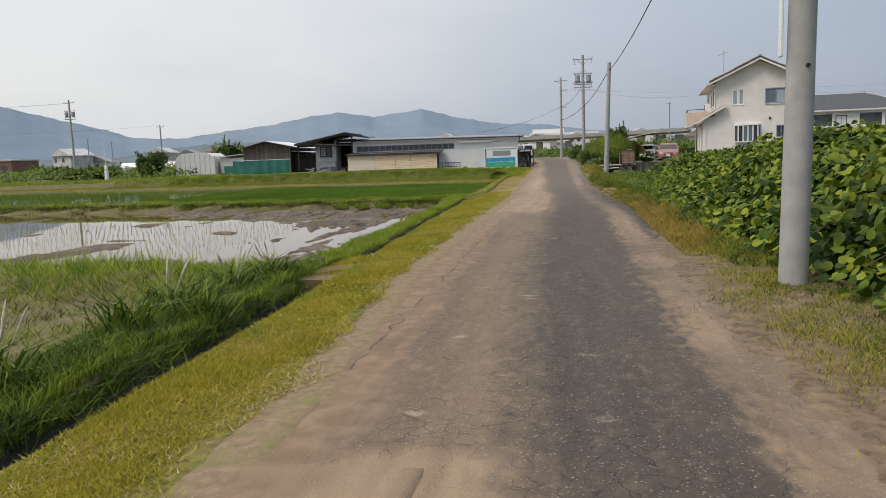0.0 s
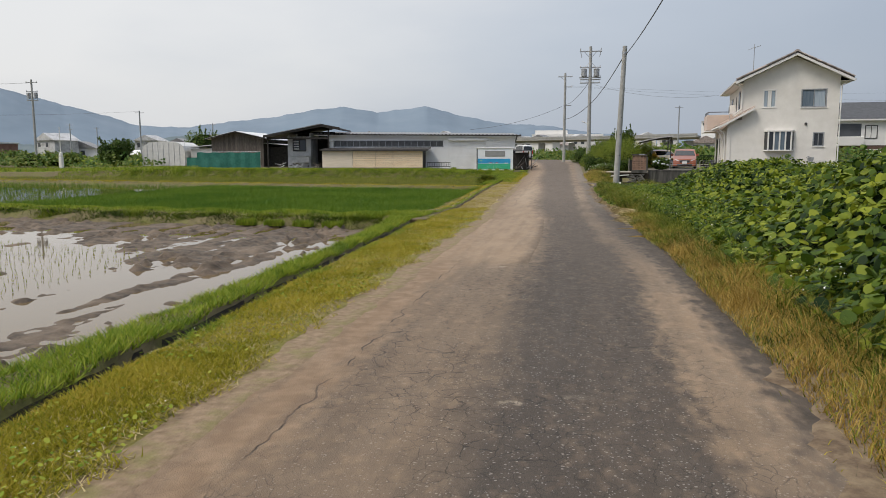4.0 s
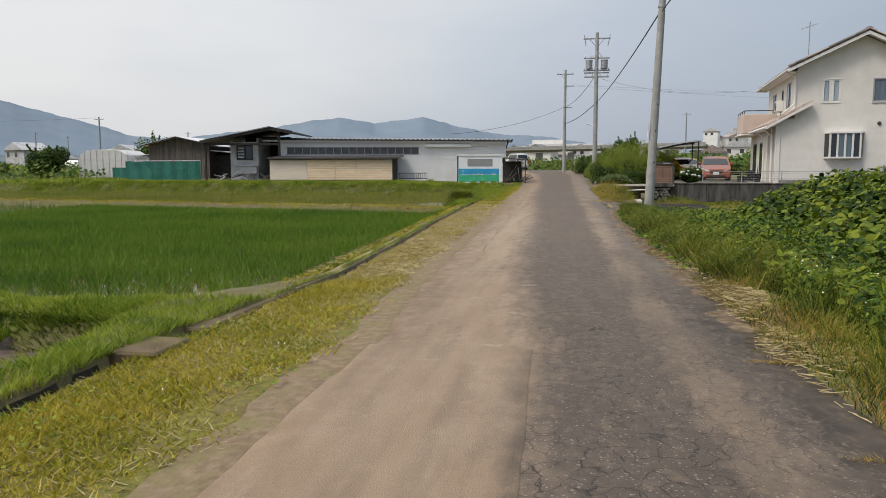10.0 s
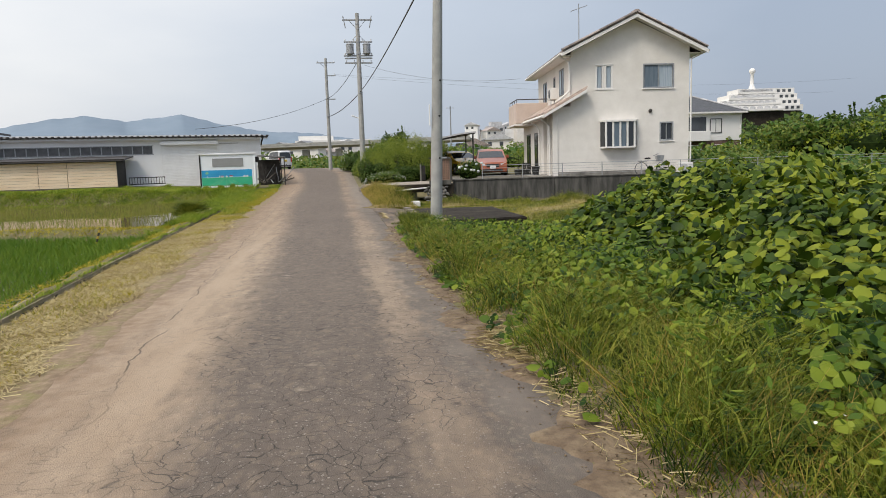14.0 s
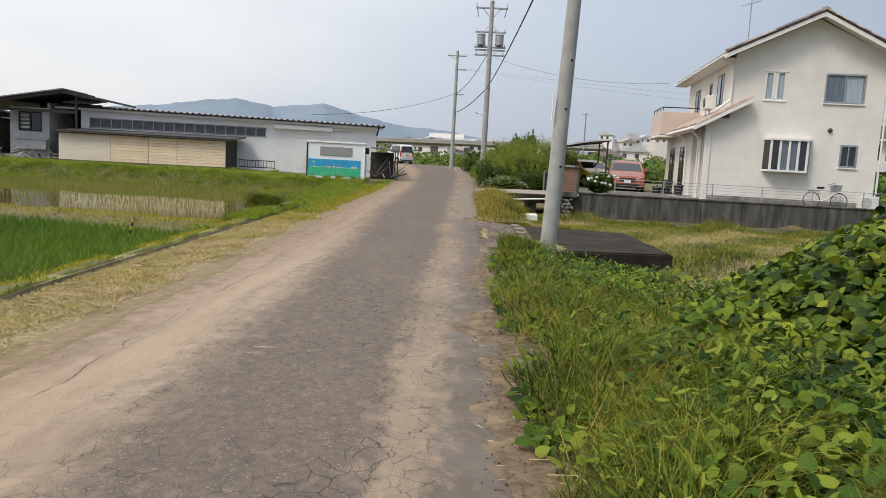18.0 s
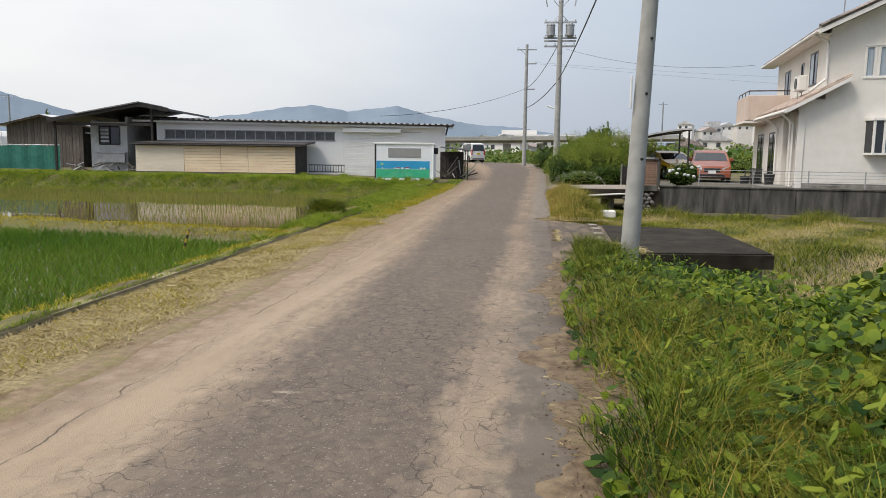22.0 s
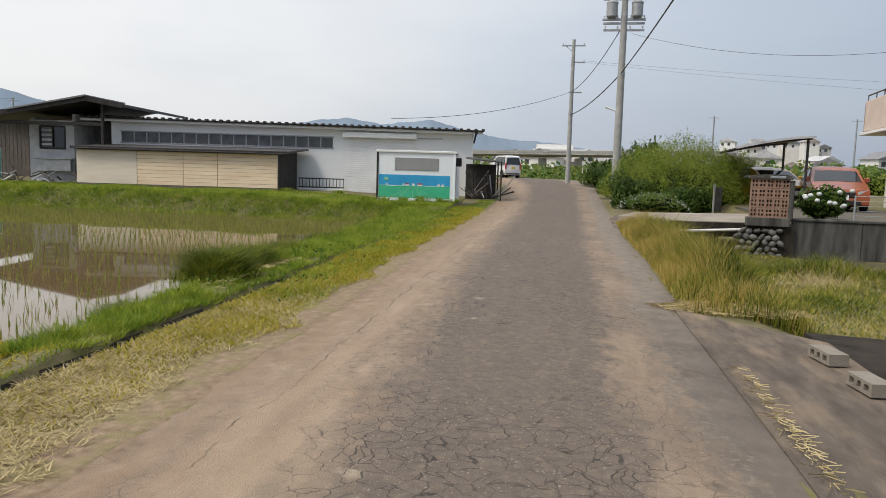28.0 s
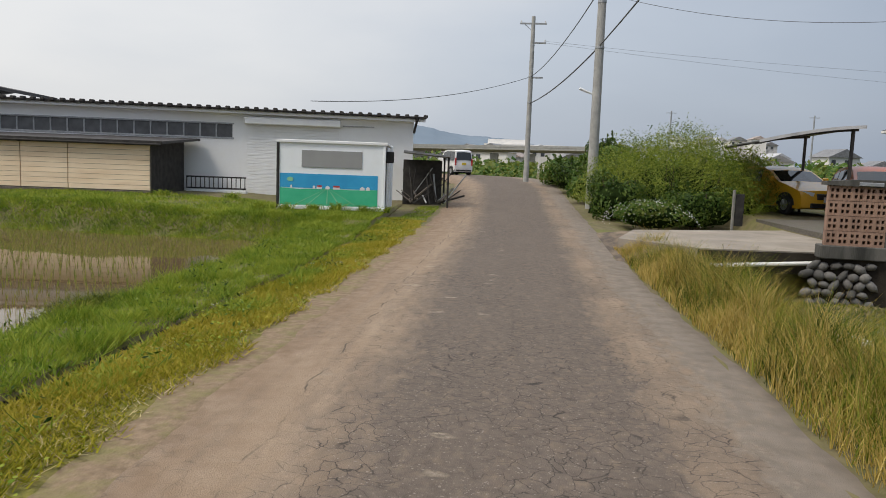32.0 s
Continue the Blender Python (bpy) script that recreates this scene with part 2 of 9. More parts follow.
def raw(name, verts, tris, mat, kind="", label="", category="", parent=None, smooth=False):
    """A large mesh straight from arrays; faces all of one size."""
    me = bpy.data.meshes.new(name)
    verts, tris = np.asarray(verts, dtype=np.float32), np.asarray(tris, dtype=np.int32)
    k = tris.shape[1]
    me.vertices.add(len(verts))
    me.vertices.foreach_set("co", verts.ravel())
    me.loops.add(tris.size)
    me.loops.foreach_set("vertex_index", tris.ravel())
    me.polygons.add(len(tris))
    me.polygons.foreach_set("loop_start", np.arange(0, tris.size, k, dtype=np.int32))
    if smooth:
        me.polygons.foreach_set("use_smooth", np.ones(len(tris), dtype=bool))
    me.update(calc_edges=True)
    me.validate()
    me.materials.append(mat)
    ob = new(name, me)
    if parent:
        ob.parent = parent
    return tagged(ob, label, category, "", kind)

# ---- the lie of the land ----
ROW = np.interp


def road_left(y):
    return ROW(y, (-12, 2, 5.5, 8, 17, 24, 27, 32, 37, 42, 46, 50, 56, 62, 72, 85, 96, 108, 125), (-1.4, -1.42, -1.6, -1.82, -1.82, -1.78, -1.98, -2.12, -2.25, -2.48, -2.6, -2.82, -2.95, -3.05, -3.5, -4.6, -7.2, -13.0, -26.0))


def road_right(y):
    return ROW(y, (-12, 2.5, 4.5, 6.3, 7.6, 18, 20, 23, 24.5, 28, 30.7, 33.6, 38, 40, 47, 51.5, 56, 60, 84, 92, 98, 108, 125), (1.75, 1.66, 1.60, 1.58, 1.58, 1.58, 1.46, 1.38, 1.30, 1.22, 1.10, 1.02, 1.0, 1.06, 0.95, 0.98, 0.88, 0.90, 0.85, 0.4, -1.2, -7.0, -18.0))


def ditch_near(y):
    return ROW(y, (-12, 2, 7, 15, 20, 23, 27, 31, 36, 42, 47, 50, 55, 59, 64, 70), (-2.42, -2.46, -2.58, -2.9, -3.02, -3.15, -2.86, -3.0, -3.26, -3.45, -3.55, -3.72, -3.78, -3.9, -4.3, -4.8))


def ditch_w(y):
    return ROW(y, (-12, 8, 10, 24, 26, 42, 44, 48, 52, 70), (0.46, 0.46, 0.20, 0.20, 0.15, 0.15, 0.19, 0.18, 0.13, 0.10))


def paddy_edge(y):
    return ROW(y, (-12, 6, 7.6, 9, 13, 18, 22, 25, 27, 31, 36, 42, 44.3, 46, 50, 55, 59, 62), (-4.2, -4.2, -4.25, -4.05, -3.93, -3.97, -4.17, -4.65, -3.6, -3.75, -4.15, -4.2, -4.6, -4.8, -5.2, -5.5, -5.75, -6.2))


def rise(y):
    s = np.clip((np.asarray(y, dtype=float) - 55) / 40, 0, 1)
    return 0.9 * s ** 1.5


def wall_line(x):
    return 58.4 - 0.07 * (x - 5.2)


def ridge_a(x):                                         # between the flooded mud and the green paddy
    return 24.9 - 0.115 * (x + 5.3)


def ridge_b(x):                                         # between the green and the young paddy
    return 43.9 - 0.19 * (x + 6.0)


def ridge_c(x):                                         # the bank before the barn yard
    return 61.9 - 0.03 * (x + 7.0)


def ridge_n(x):                                         # the verge before the near plot
    return 8.6 - 0.05 * (x + 6.0)


def wob(x, y, s, k=0.0):
    return np.sin(x * 1.7 * s + 1.3 + k) * np.cos(y * 1.3 * s + 0.7 + k) * 0.6 + np.sin(x * 3.1 * s - y * 2.3 * s + 2.1 + k) * 0.4


def land(x, y):
    """Height of the ground."""
    x, y = np.asarray(x, dtype=float), np.asarray(y, dtype=float)
    base = rise(y)
    XL, XR, D1, P = road_left(y), road_right(y), ditch_near(y), paddy_edge(y)
    D2 = D1 - ditch_w(y)
    z = base + 0.015 * wob(x, y, 2.0)
    # left of the ditch
    ends = np.clip((66 - y) / 3, 0, 1)
    low = -0.33 + 0.012 * wob(x, y, 1.1)
    f = lambda d, w, h: h * np.exp(-(d / w) ** 4)
    rid = np.maximum.reduce([f(y - ridge_a(x), 0.42, 0.33), f(y - ridge_b(x), 0.42, 0.27), f(y - ridge_n(x), 0.7, 0.30), f(y + 3.0, 1.2, 0.3)])
    mud = np.clip((y - ridge_n(x) - 0.4) / 0.8, 0, 1) * np.clip((ridge_a(x) - 0.4 - y) / 0.8, 0, 1)
    low = low - 0.2 * mud
    low = low + rid * (1 - 0.1 * wob(x, y, 1.6))
    bank = np.clip((y - ridge_c(x) + 0.6) / 1.2, 0, 1)
    bank = bank * bank * (3 - 2 * bank)
    yard = 0.36 - 0.12 * np.clip((x + 10.5) / 2.0, 0, 1) + 0.03 * wob(x, y, 0.8) + np.clip(rise(y) - 0.35, 0, 1)
    far = np.clip((x + 45) / 12, 0, 1)
    low = low * (1 - bank) + (yard * far + (1 - far) * 0.1) * bank
    edge = np.clip((x - P) / 0.55, 0, 1)
    hump = base * ends + (0.04 + 0.03 * wob(x, y, 3.0))
    left = low + (np.maximum(hump, low) - low) * edge * edge * (3 - 2 * edge)
    z = np.where(x < D2, left, z)
    depth = np.interp(y, (-12, 22, 24, 25, 27, 41, 44, 60, 63), (0.42, 0.42, 0.3, 0.15, 0.3, 0.3, 0.30, 0.26, 0.0))
    z = np.where((x >= D2) & (x < D1), base - depth, z)
    # the roadbed lies under the asphalt
    z = np.where((x > XL + 0.08) & (x < XR - 0.08), base - 0.05, z)
    # right of the road
    r = np.clip((x - XR - 0.5) / 1.6, 0, 1)
    r = r * r * (3 - 2 * r)
    lowr = np.interp(y, (-12, 36, 40, 47, 58, 64, 67, 75), (-0.15, -0.15, -0.5, -0.4, -0.52, -0.55, 0.1, 0.5)) + 0.03 * wob(x, y, 0.9)
    yw = wall_line(x)
    behind = (y > yw + 0.32) & (x > 5.0)
    stream = f(y - (yw - 1.0), 0.7, -0.18) * (x > 5.0)
    stream = stream + f(y - 41.6, 1.5, -0.42) * f(x - 3.5, 1.25, 1.0)
    right = base * (1 - r) + r * (lowr + stream)
    right = np.where(behind, 0.40 + 0.02 * np.clip(y - 66, 0, 20), right)
    lip = 0.03 * np.clip(1 - (x - XR) / 0.35, 0, 1) * (y > 8) * (y < 60) * (0.75 + 0.5 * wob(x, y, 3.3))
    z = np.where(x > XR, right + lip * (x > XR + 0.03), z)
    return z


def build_land():
    ys = np.concatenate([[-1500, -700, -300, -120, -60, -30, -18], np.arange(-12, 72, 0.25), np.arange(72, 130, 1.0), [135, 145, 160, 180, 210, 260, 340, 500, 800, 1500, 3000]])
    rows = []
    for y in ys:
        XL, XR, D1, P = (float(g(y)) for g in (road_left, road_right, ditch_near, paddy_edge))
        D1 = min(D1, XL - 0.25)
        D2 = D1 - float(ditch_w(y))
        P = min(P, D2 - 0.3)
        xs = [-2500, -1200, -600, -300, -160, -100, -75]
        xs += list(np.linspace(-60, P - 4.2, 34)) + list(np.linspace(P - 4, P, 14)) + list(np.linspace(P + 0.1, D2 - 0.1, 6))
        xs += [D2 - 0.02, D2 + 0.01, D2 + 0.06, D1 - 0.06, D1 - 0.01, D1 + 0.02]
        xs += list(np.linspace(D1 + 0.08, XL - 0.02, 6)) + [XL + 0.07, XL + 0.1, (XL + XR) / 2, XR - 0.1, XR - 0.07]
        xs += list(XR + np.array([0.02, 0.15, 0.3, 0.5, 0.75, 1.0, 1.3, 1.6, 1.9, 2.2, 2.6, 3.0, 3.5, 4.0, 4.5, 5.2, 6, 7, 8, 10, 12, 15, 18, 22, 28, 36, 50, 70, 110, 200, 400, 900, 2500]))
        rows.append(xs)
    X = np.array(rows)
    Y = np.repeat(ys[:, None], X.shape[1], axis=1)
    Z = land(X, Y) - 0.03 * ((X > ditch_near(Y)) & (X < road_left(Y) + 0.08) & (Y > -12) & (Y < 63))
    nr, nc = X.shape
    i = (np.arange(nr - 1)[:, None] * nc + np.arange(nc - 1)[None, :]).ravel()
    faces = np.stack([i, i + 1, i + nc + 1, i + nc], axis=1)
    ob = raw("ground", np.stack([X, Y, Z], axis=-1).reshape(-1, 3), faces, MAT_SOIL, kind="structure", smooth=True)
    tagged(ob, "grassy soil of paddy banks and verges", "ground")


MAT_SOIL = surf("grassy_soil", (0.105, 0.088, 0.040), (0.165, 0.135, 0.066), 5.0, 0.95, 0.5, 40, (0.130, 0.135, 0.026), 1.2, 0.9)


def asphalt(name, dust_amount, smooth_patch=False):
    """Worn asphalt: dark wheel lane, sandy margins by the 'across' attribute, aggregate and cracks."""
    m = bpy.data.materials.new(name)
    m.use_nodes = True
    nt = m.node_tree
    b = nt.nodes["Principled BSDF"]
    b.inputs["Roughness"].default_value = 0.8
    b.inputs["Specular IOR Level"].default_value = 0.3
    n, L = nt.nodes.new, nt.links.new
    tc, at = n("ShaderNodeTexCoord"), n("ShaderNodeAttribute")
    at.attribute_name = "across"
    vec = tc.outputs["Object"]

    def noise_node(scale, detail=5.0, stretch=None):
        t = n("ShaderNodeTexNoise")
        t.inputs["Scale"].default_value, t.inputs["Detail"].default_value = scale, detail
        if stretch:
            mp = n("ShaderNodeMapping")
            mp.inputs["Scale"].default_value = stretch
            L(vec, mp.inputs[0])
            L(mp.outputs[0], t.inputs["Vector"])
        else:
            L(vec, t.inputs["Vector"])
        return t.outputs[0]

    def mixc(fac, a, c):
        x = n("ShaderNodeMix")
        x.data_type = 'RGBA'
        if isinstance(fac, float):
            x.inputs[0].default_value = fac
        else:
            L(fac, x.inputs[0])
        for slot, v in ((6, a), (7, c)):
            if isinstance(v, tuple):
                x.inputs[slot].default_value = (*v, 1)
            else:
                L(v, x.inputs[slot])
        return x.outputs[2]

    def ranged(v, a, c, lo=0.0, hi=1.0):
        r = n("ShaderNodeMapRange")
        for i, k in zip((1, 2, 3, 4), (a, c, lo, hi)):
            r.inputs[i].default_value = k
        L(v, r.inputs[0])
        return r.outputs[0]

    def mth(op, a, c):
        x = n("ShaderNodeMath")
        x.operation = op
        for i, v in enumerate((a, c)):
            if isinstance(v, (int, float)):
                x.inputs[i].default_value = v
            else:
                L(v, x.inputs[i])
        return x.outputs[0]

    # bare asphalt with pale stones
    base = mixc(ranged(noise_node(3.0, 6.0, (1.6, 0.35, 1.0)), 0.3, 0.7), (0.042, 0.034, 0.028), (0.068, 0.055, 0.045))
    vor = n("ShaderNodeTexVoronoi")
    vor.inputs["Scale"].default_value = 130.0
    L(vec, vor.inputs["Vector"])
    base = mixc(ranged(vor.outputs["Distance"], 0.0, 0.28, 0.34, 0.0), base, (0.19, 0.175, 0.16))
    rv = n("ShaderNodeSeparateColor")
    L(vor.outputs["Color"], rv.inputs[0])
    base = mixc(ranged(rv.outputs[0], 0.965, 0.97, 0.0, 0.55), base, (0.38, 0.36, 0.33))
    base = mixc(ranged(rv.outputs[1], 0.20, 0.195, 0.0, 0.6), base, (0.028, 0.025, 0.023))
    v2 = n("ShaderNodeTexVoronoi")
    v2.inputs["Scale"].default_value = 38.0
    L(vec, v2.inputs["Vector"])
    s2 = n("ShaderNodeSeparateColor")
    L(v2.outputs["Color"], s2.inputs[0])
    chip = mth('MULTIPLY', ranged(s2.outputs[0], 0.88, 0.885, 0.0, 1.0), ranged(v2.outputs["Distance"], 0.22, 0.32, 0.5, 0.0))
    base = mixc(ranged(s2.outputs[1], 0.0, 1.0, 0.0, 0.35), base, (0.045, 0.039, 0.035))
    base = mixc(chip, base, (0.42, 0.38, 0.33))
    sep = n("ShaderNodeSeparateXYZ")
    L(vec, sep.inputs[0])
    far = ranged(sep.outputs[1], 15.0, 33.0, 0.12, 0.9)
    base = mixc(mth('MULTIPLY', far, ranged(noise_node(20.0, 6.0), 0.3, 0.7, 0.30, 0.62)), base, (0.205, 0.160, 0.127))
    near_end = ranged(sep.outputs[1], 7.0, 11.0, 1.0, 0.0)
    wob_n = ranged(noise_node(1.1, 5.0, (0.7, 0.16, 1.0)), 0.0, 1.0, -0.05, 0.05)
    fine_n = ranged(noise_node(9.0, 6.0, (1.0, 0.5, 1.0)), 0.3, 0.7, -0.035, 0.035)
    place = mth('ADD', mth('ADD', at.outputs["Fac"], wob_n), fine_n)
    # sand on the field side reaches less far in as the lane goes on
    reach = mth('SUBTRACT', 0.45, mth('ADD', ranged(sep.outputs[1], 24.0, 28.0, 0.0, 0.07), ranged(sep.outputs[1], 40.0, 50.0, 0.0, 0.09)))
    left_sand = ranged(mth('SUBTRACT', place, reach), -0.10, 0.05, 0.94, 0.07)
    # and a wheel-worn band of it near the other rim, broken along its length
    centre = mth('ADD', mth('SUBTRACT', ranged(sep.outputs[1], 16.0, 20.0, 0.865, 0.80), ranged(sep.outputs[1], 19.0, 23.0, 0.0, 0.035)), ranged(sep.outputs[1], 26.0, 33.0, 0.0, 0.06))
    band = ranged(mth('ADD', mth('ABSOLUTE', mth('SUBTRACT', place, centre), 0.0), ranged(sep.outputs[1], 14.0, 20.0, -0.008, 0.008)), 0.03, 0.100, 0.74, 0.0)
    band = mth('MULTIPLY', band, mth('ADD', ranged(sep.outputs[1], 15.0, 18.0, 1.0, 0.55), ranged(sep.outputs[1], 27.0, 33.0, 0.0, 0.4)))
    band = mth('MULTIPLY', band, ranged(noise_node(0.55, 4.0, (0.4, 1.0, 1.0)), 0.36, 0.55, 0.45, 1.0))
    streak = noise_node(2.2, 8.0, (2.6, 0.22, 1.0))
    dust = mth('MULTIPLY', mth('MULTIPLY', mth('MAXIMUM', left_sand, band), ranged(streak, 0.30, 0.62, 0.72, 1.08)), dust_amount)
    # between the two patches the lane is bare and cracked nearly to its rim
    bare = mth('MULTIPLY', ranged(sep.outputs[1], 2.4, 2.6), ranged(sep.outputs[1], 16.2, 17.4, 1.0, 0.0))
    bare = mth('MULTIPLY', bare, mth('MULTIPLY', ranged(place, 0.13, 0.20), ranged(at.outputs["Fac"], 0.58, 0.66, 1.0, 0.0)))
    dust = mth('MULTIPLY', dust, mth('SUBTRACT', 1.0, mth('MULTIPLY', bare, 0.5)))
    dust = mth('MINIMUM', mth('ADD', dust, ranged(noise_node(14.0, 9.0, (1.0, 0.6, 1.0)), 0.52, 0.72, 0.0, 0.22)), 0.97)
    # scattered pale scuffs where dried soil was driven flat
    vs = n("ShaderNodeTexVoronoi")
    vs.inputs["Scale"].default_value = 2.1
    ms, wv = n("ShaderNodeMapping"), n("ShaderNodeVectorMath")
    ms.inputs["Scale"].default_value = (1.0, 1.7, 1.0)
    sn = n("ShaderNodeTexNoise")
    sn.inputs["Scale"].default_value, sn.inputs["Detail"].default_value = 5.0, 5.0
    L(vec, sn.inputs["Vector"])
    wv.operation = 'MULTIPLY_ADD'
    wv.inputs[1].default_value = (0.22, 0.22, 0.0)
    L(sn.outputs["Color"], wv.inputs[0])
    L(vec, wv.inputs[2])
    L(wv.outputs[0], ms.inputs[0])
    L(ms.outputs[0], vs.inputs["Vector"])
    pick = n("ShaderNodeSeparateColor")
    L(vs.outputs["Color"], pick.inputs[0])
    scuff = mth('MULTIPLY', ranged(pick.outputs[0], 0.66, 0.68), ranged(mth('ADD', vs.outputs["Distance"], mth('MULTIPLY', pick.outputs[1], 0.12)), 0.14, 0.26, 0.85, 0.0))
    scuff = mth('MULTIPLY', scuff, mth('MULTIPLY', ranged(at.outputs["Fac"], 0.10, 0.2), ranged(at.outputs["Fac"], 0.50, 0.62, 1.0, 0.12)))
    scuff = mth('MULTIPLY', scuff, ranged(noise_node(22.0, 5.0), 0.40, 0.56, 0.15, 1.0))
    dust = mth('MAXIMUM', dust, mth('MULTIPLY', near_end, ranged(at.outputs["Fac"], 0.80, 0.90, 0.0, 0.5)))
    sand = mixc(ranged(noise_node(3.0, 7.0, (1.5, 0.4, 1.0)), 0.3, 0.7), (0.290, 0.207, 0.137), (0.370, 0.278, 0.195))
    sand = mixc(ranged(noise_node(90.0, 3.0), 0.35, 0.7, 0.45, 0.0), sand, (0.195, 0.138, 0.090))
    dirt = mth('MULTIPLY', ranged(mth('SUBTRACT', place, ranged(sep.outputs[1], 12.0, 20.0, 0.09, 0.0)), 0.03, 0.20, 0.9, 0.0), ranged(noise_node(6.0, 8.0), 0.35, 0.6, 0.3, 1.0))
    sand = mixc(ranged(sep.outputs[1], 12.0, 22.0, 0.4, 0.0), sand, (0.300, 0.202, 0.120))
    sand = mixc(mth('MULTIPLY', ranged(sep.outputs[1], 26.0, 33.0, 0.0, 0.4), ranged(sep.outputs[1], 37.0, 43.0, 1.0, 0.0)), sand, (0.430, 0.340, 0.245))
    sand = mixc(dirt, sand, (0.186, 0.121, 0.073))
    rim = mth('MULTIPLY', ranged(mth('SUBTRACT', place, ranged(sep.outputs[1], 16.0, 20.0, 0.05, -0.02)), 0.875, 0.905), ranged(sep.outputs[1], 8.0, 11.0))
    base = mixc(mth('MULTIPLY', rim, 0.85), base, mixc(ranged(noise_node(2.5, 7.0), 0.3, 0.7), (0.085, 0.070, 0.058), (0.150, 0.127, 0.107)))
    base = mixc(mth('MULTIPLY', rim, ranged(sep.outputs[1], 25.0, 29.0, 0.85, 0.0)), base, mixc(ranged(noise_node(4.0, 7.0), 0.4, 0.6), (0.024, 0.020, 0.017), (0.058, 0.046, 0.036)))
    base = mixc(mth('MULTIPLY', rim, ranged(sep.outputs[1], 45.0, 48.0, 0.0, 0.75)), base, mixc(ranged(noise_node(5.0, 7.0), 0.3, 0.7), (0.15, 0.125, 0.10), (0.25, 0.21, 0.17)))
    col = mixc(dust, base, sand)
    debris = mth('MULTIPLY', ranged(mth('ABSOLUTE', mth('SUBTRACT', place, 0.895), 0.0), 0.0, 0.03, 1.0, 0.0), ranged(noise_node(28.0, 7.0), 0.52, 0.64, 0.0, 0.4))
    col = mixc(debris, col, (0.30, 0.25, 0.185))
    col = mixc(scuff, col, (0.345, 0.285, 0.215))
    # cracks
    if not smooth_patch:
        wn = n("ShaderNodeTexNoise")
        wn.inputs["Scale"].default_value, wn.inputs["Detail"].default_value = 2.4, 6.0
        L(vec, wn.inputs["Vector"])
        av = n("ShaderNodeVectorMath")
        av.operation = 'MULTIPLY_ADD'
        av.inputs[1].default_value = (0.42, 0.42, 0.0)
        L(wn.outputs["Color"], av.inputs[0])
        L(vec, av.inputs[2])
        vc = n("ShaderNodeTexVoronoi")
        vc.feature = 'DISTANCE_TO_EDGE'
        vc.inputs["Scale"].default_value = 8.5
        L(av.outputs[0], vc.inputs["Vector"])
        line = ranged(vc.outputs["Distance"], 0.006, 0.032, 1.0, 0.0)
        amount = mth('MULTIPLY', line, ranged(noise_node(1.1, 4.0, (1.0, 0.4, 1.0)), 0.36, 0.56, 0.15, 0.84))
        amount = mth('MULTIPLY', amount, ranged(noise_node(7.0, 4.0), 0.34, 0.50, 0.35, 1.0))
        # the long joint of the older half, straight but broken, in two stretches
        ln = ranged(noise_node(4.0, 8.0, (0.2, 0.6, 1.0)), 0.3, 0.7, -0.05, 0.05)
        second = ranged(sep.outputs[1], 28.0, 30.0)
        joint_x = mth('SUBTRACT', mth('SUBTRACT', -1.31, mth('MULTIPLY', second, 0.2)), ranged(sep.outputs[1], 30.0, 58.0, 0.0, 0.84))
        off = mth('ABSOLUTE', mth('SUBTRACT', mth('ADD', sep.outputs[0], ln), joint_x), 0.0)
        shown = mth('MAXIMUM', mth('MULTIPLY', ranged(sep.outputs[1], 1.0, 3.0), ranged(sep.outputs[1], 16.0, 16.8, 1.0, 0.0)), mth('MULTIPLY', second, 0.8))
        long_line = mth('MULTIPLY', mth('MULTIPLY', ranged(off, 0.002, 0.011, 1.0, 0.0), shown), ranged(noise_node(2.2, 6.0), 0.42, 0.56, 0.0, 0.9))
        amount = mth('MULTIPLY', amount, ranged(dust, 0.4, 0.95, 1.0, 0.22))
        amount = mth('MULTIPLY', amount, ranged(place, 0.86, 0.90, 1.0, 0.1))
        amount = mth('MAXIMUM', amount, long_line)
        col = mixc(amount, col, (0.026, 0.022, 0.019))
    else:
        amount = None
    L(col, b.inputs["Base Color"])
    bp = n("ShaderNodeBump")
    bp.inputs["Strength"].default_value, bp.inputs["Distance"].default_value = 0.4, 0.010
    h = mth('ADD', mth('MULTIPLY', vor.outputs["Distance"], -0.8), noise_node(25.0, 6.0))
    if amount is not None:
        h = mth('SUBTRACT', h, mth('MULTIPLY', amount, 1.5))
    L(h, bp.inputs["Height"])
    L(bp.outputs[0], b.inputs["Normal"])
    return m


MAT_ROAD = asphalt("worn_asphalt", 1.0)
MAT_PATCH = asphalt("newer_asphalt", 1.0, True)
MAT_SHOULDER = surf("dark_shoulder_concrete", (0.085, 0.069, 0.057), (0.130, 0.107, 0.088), 9.0, 0.95, 0.4, 90, (0.25, 0.19, 0.135), 2.2, 1.0, spec=0.15, stretch=(1.0, 0.3, 1.0))


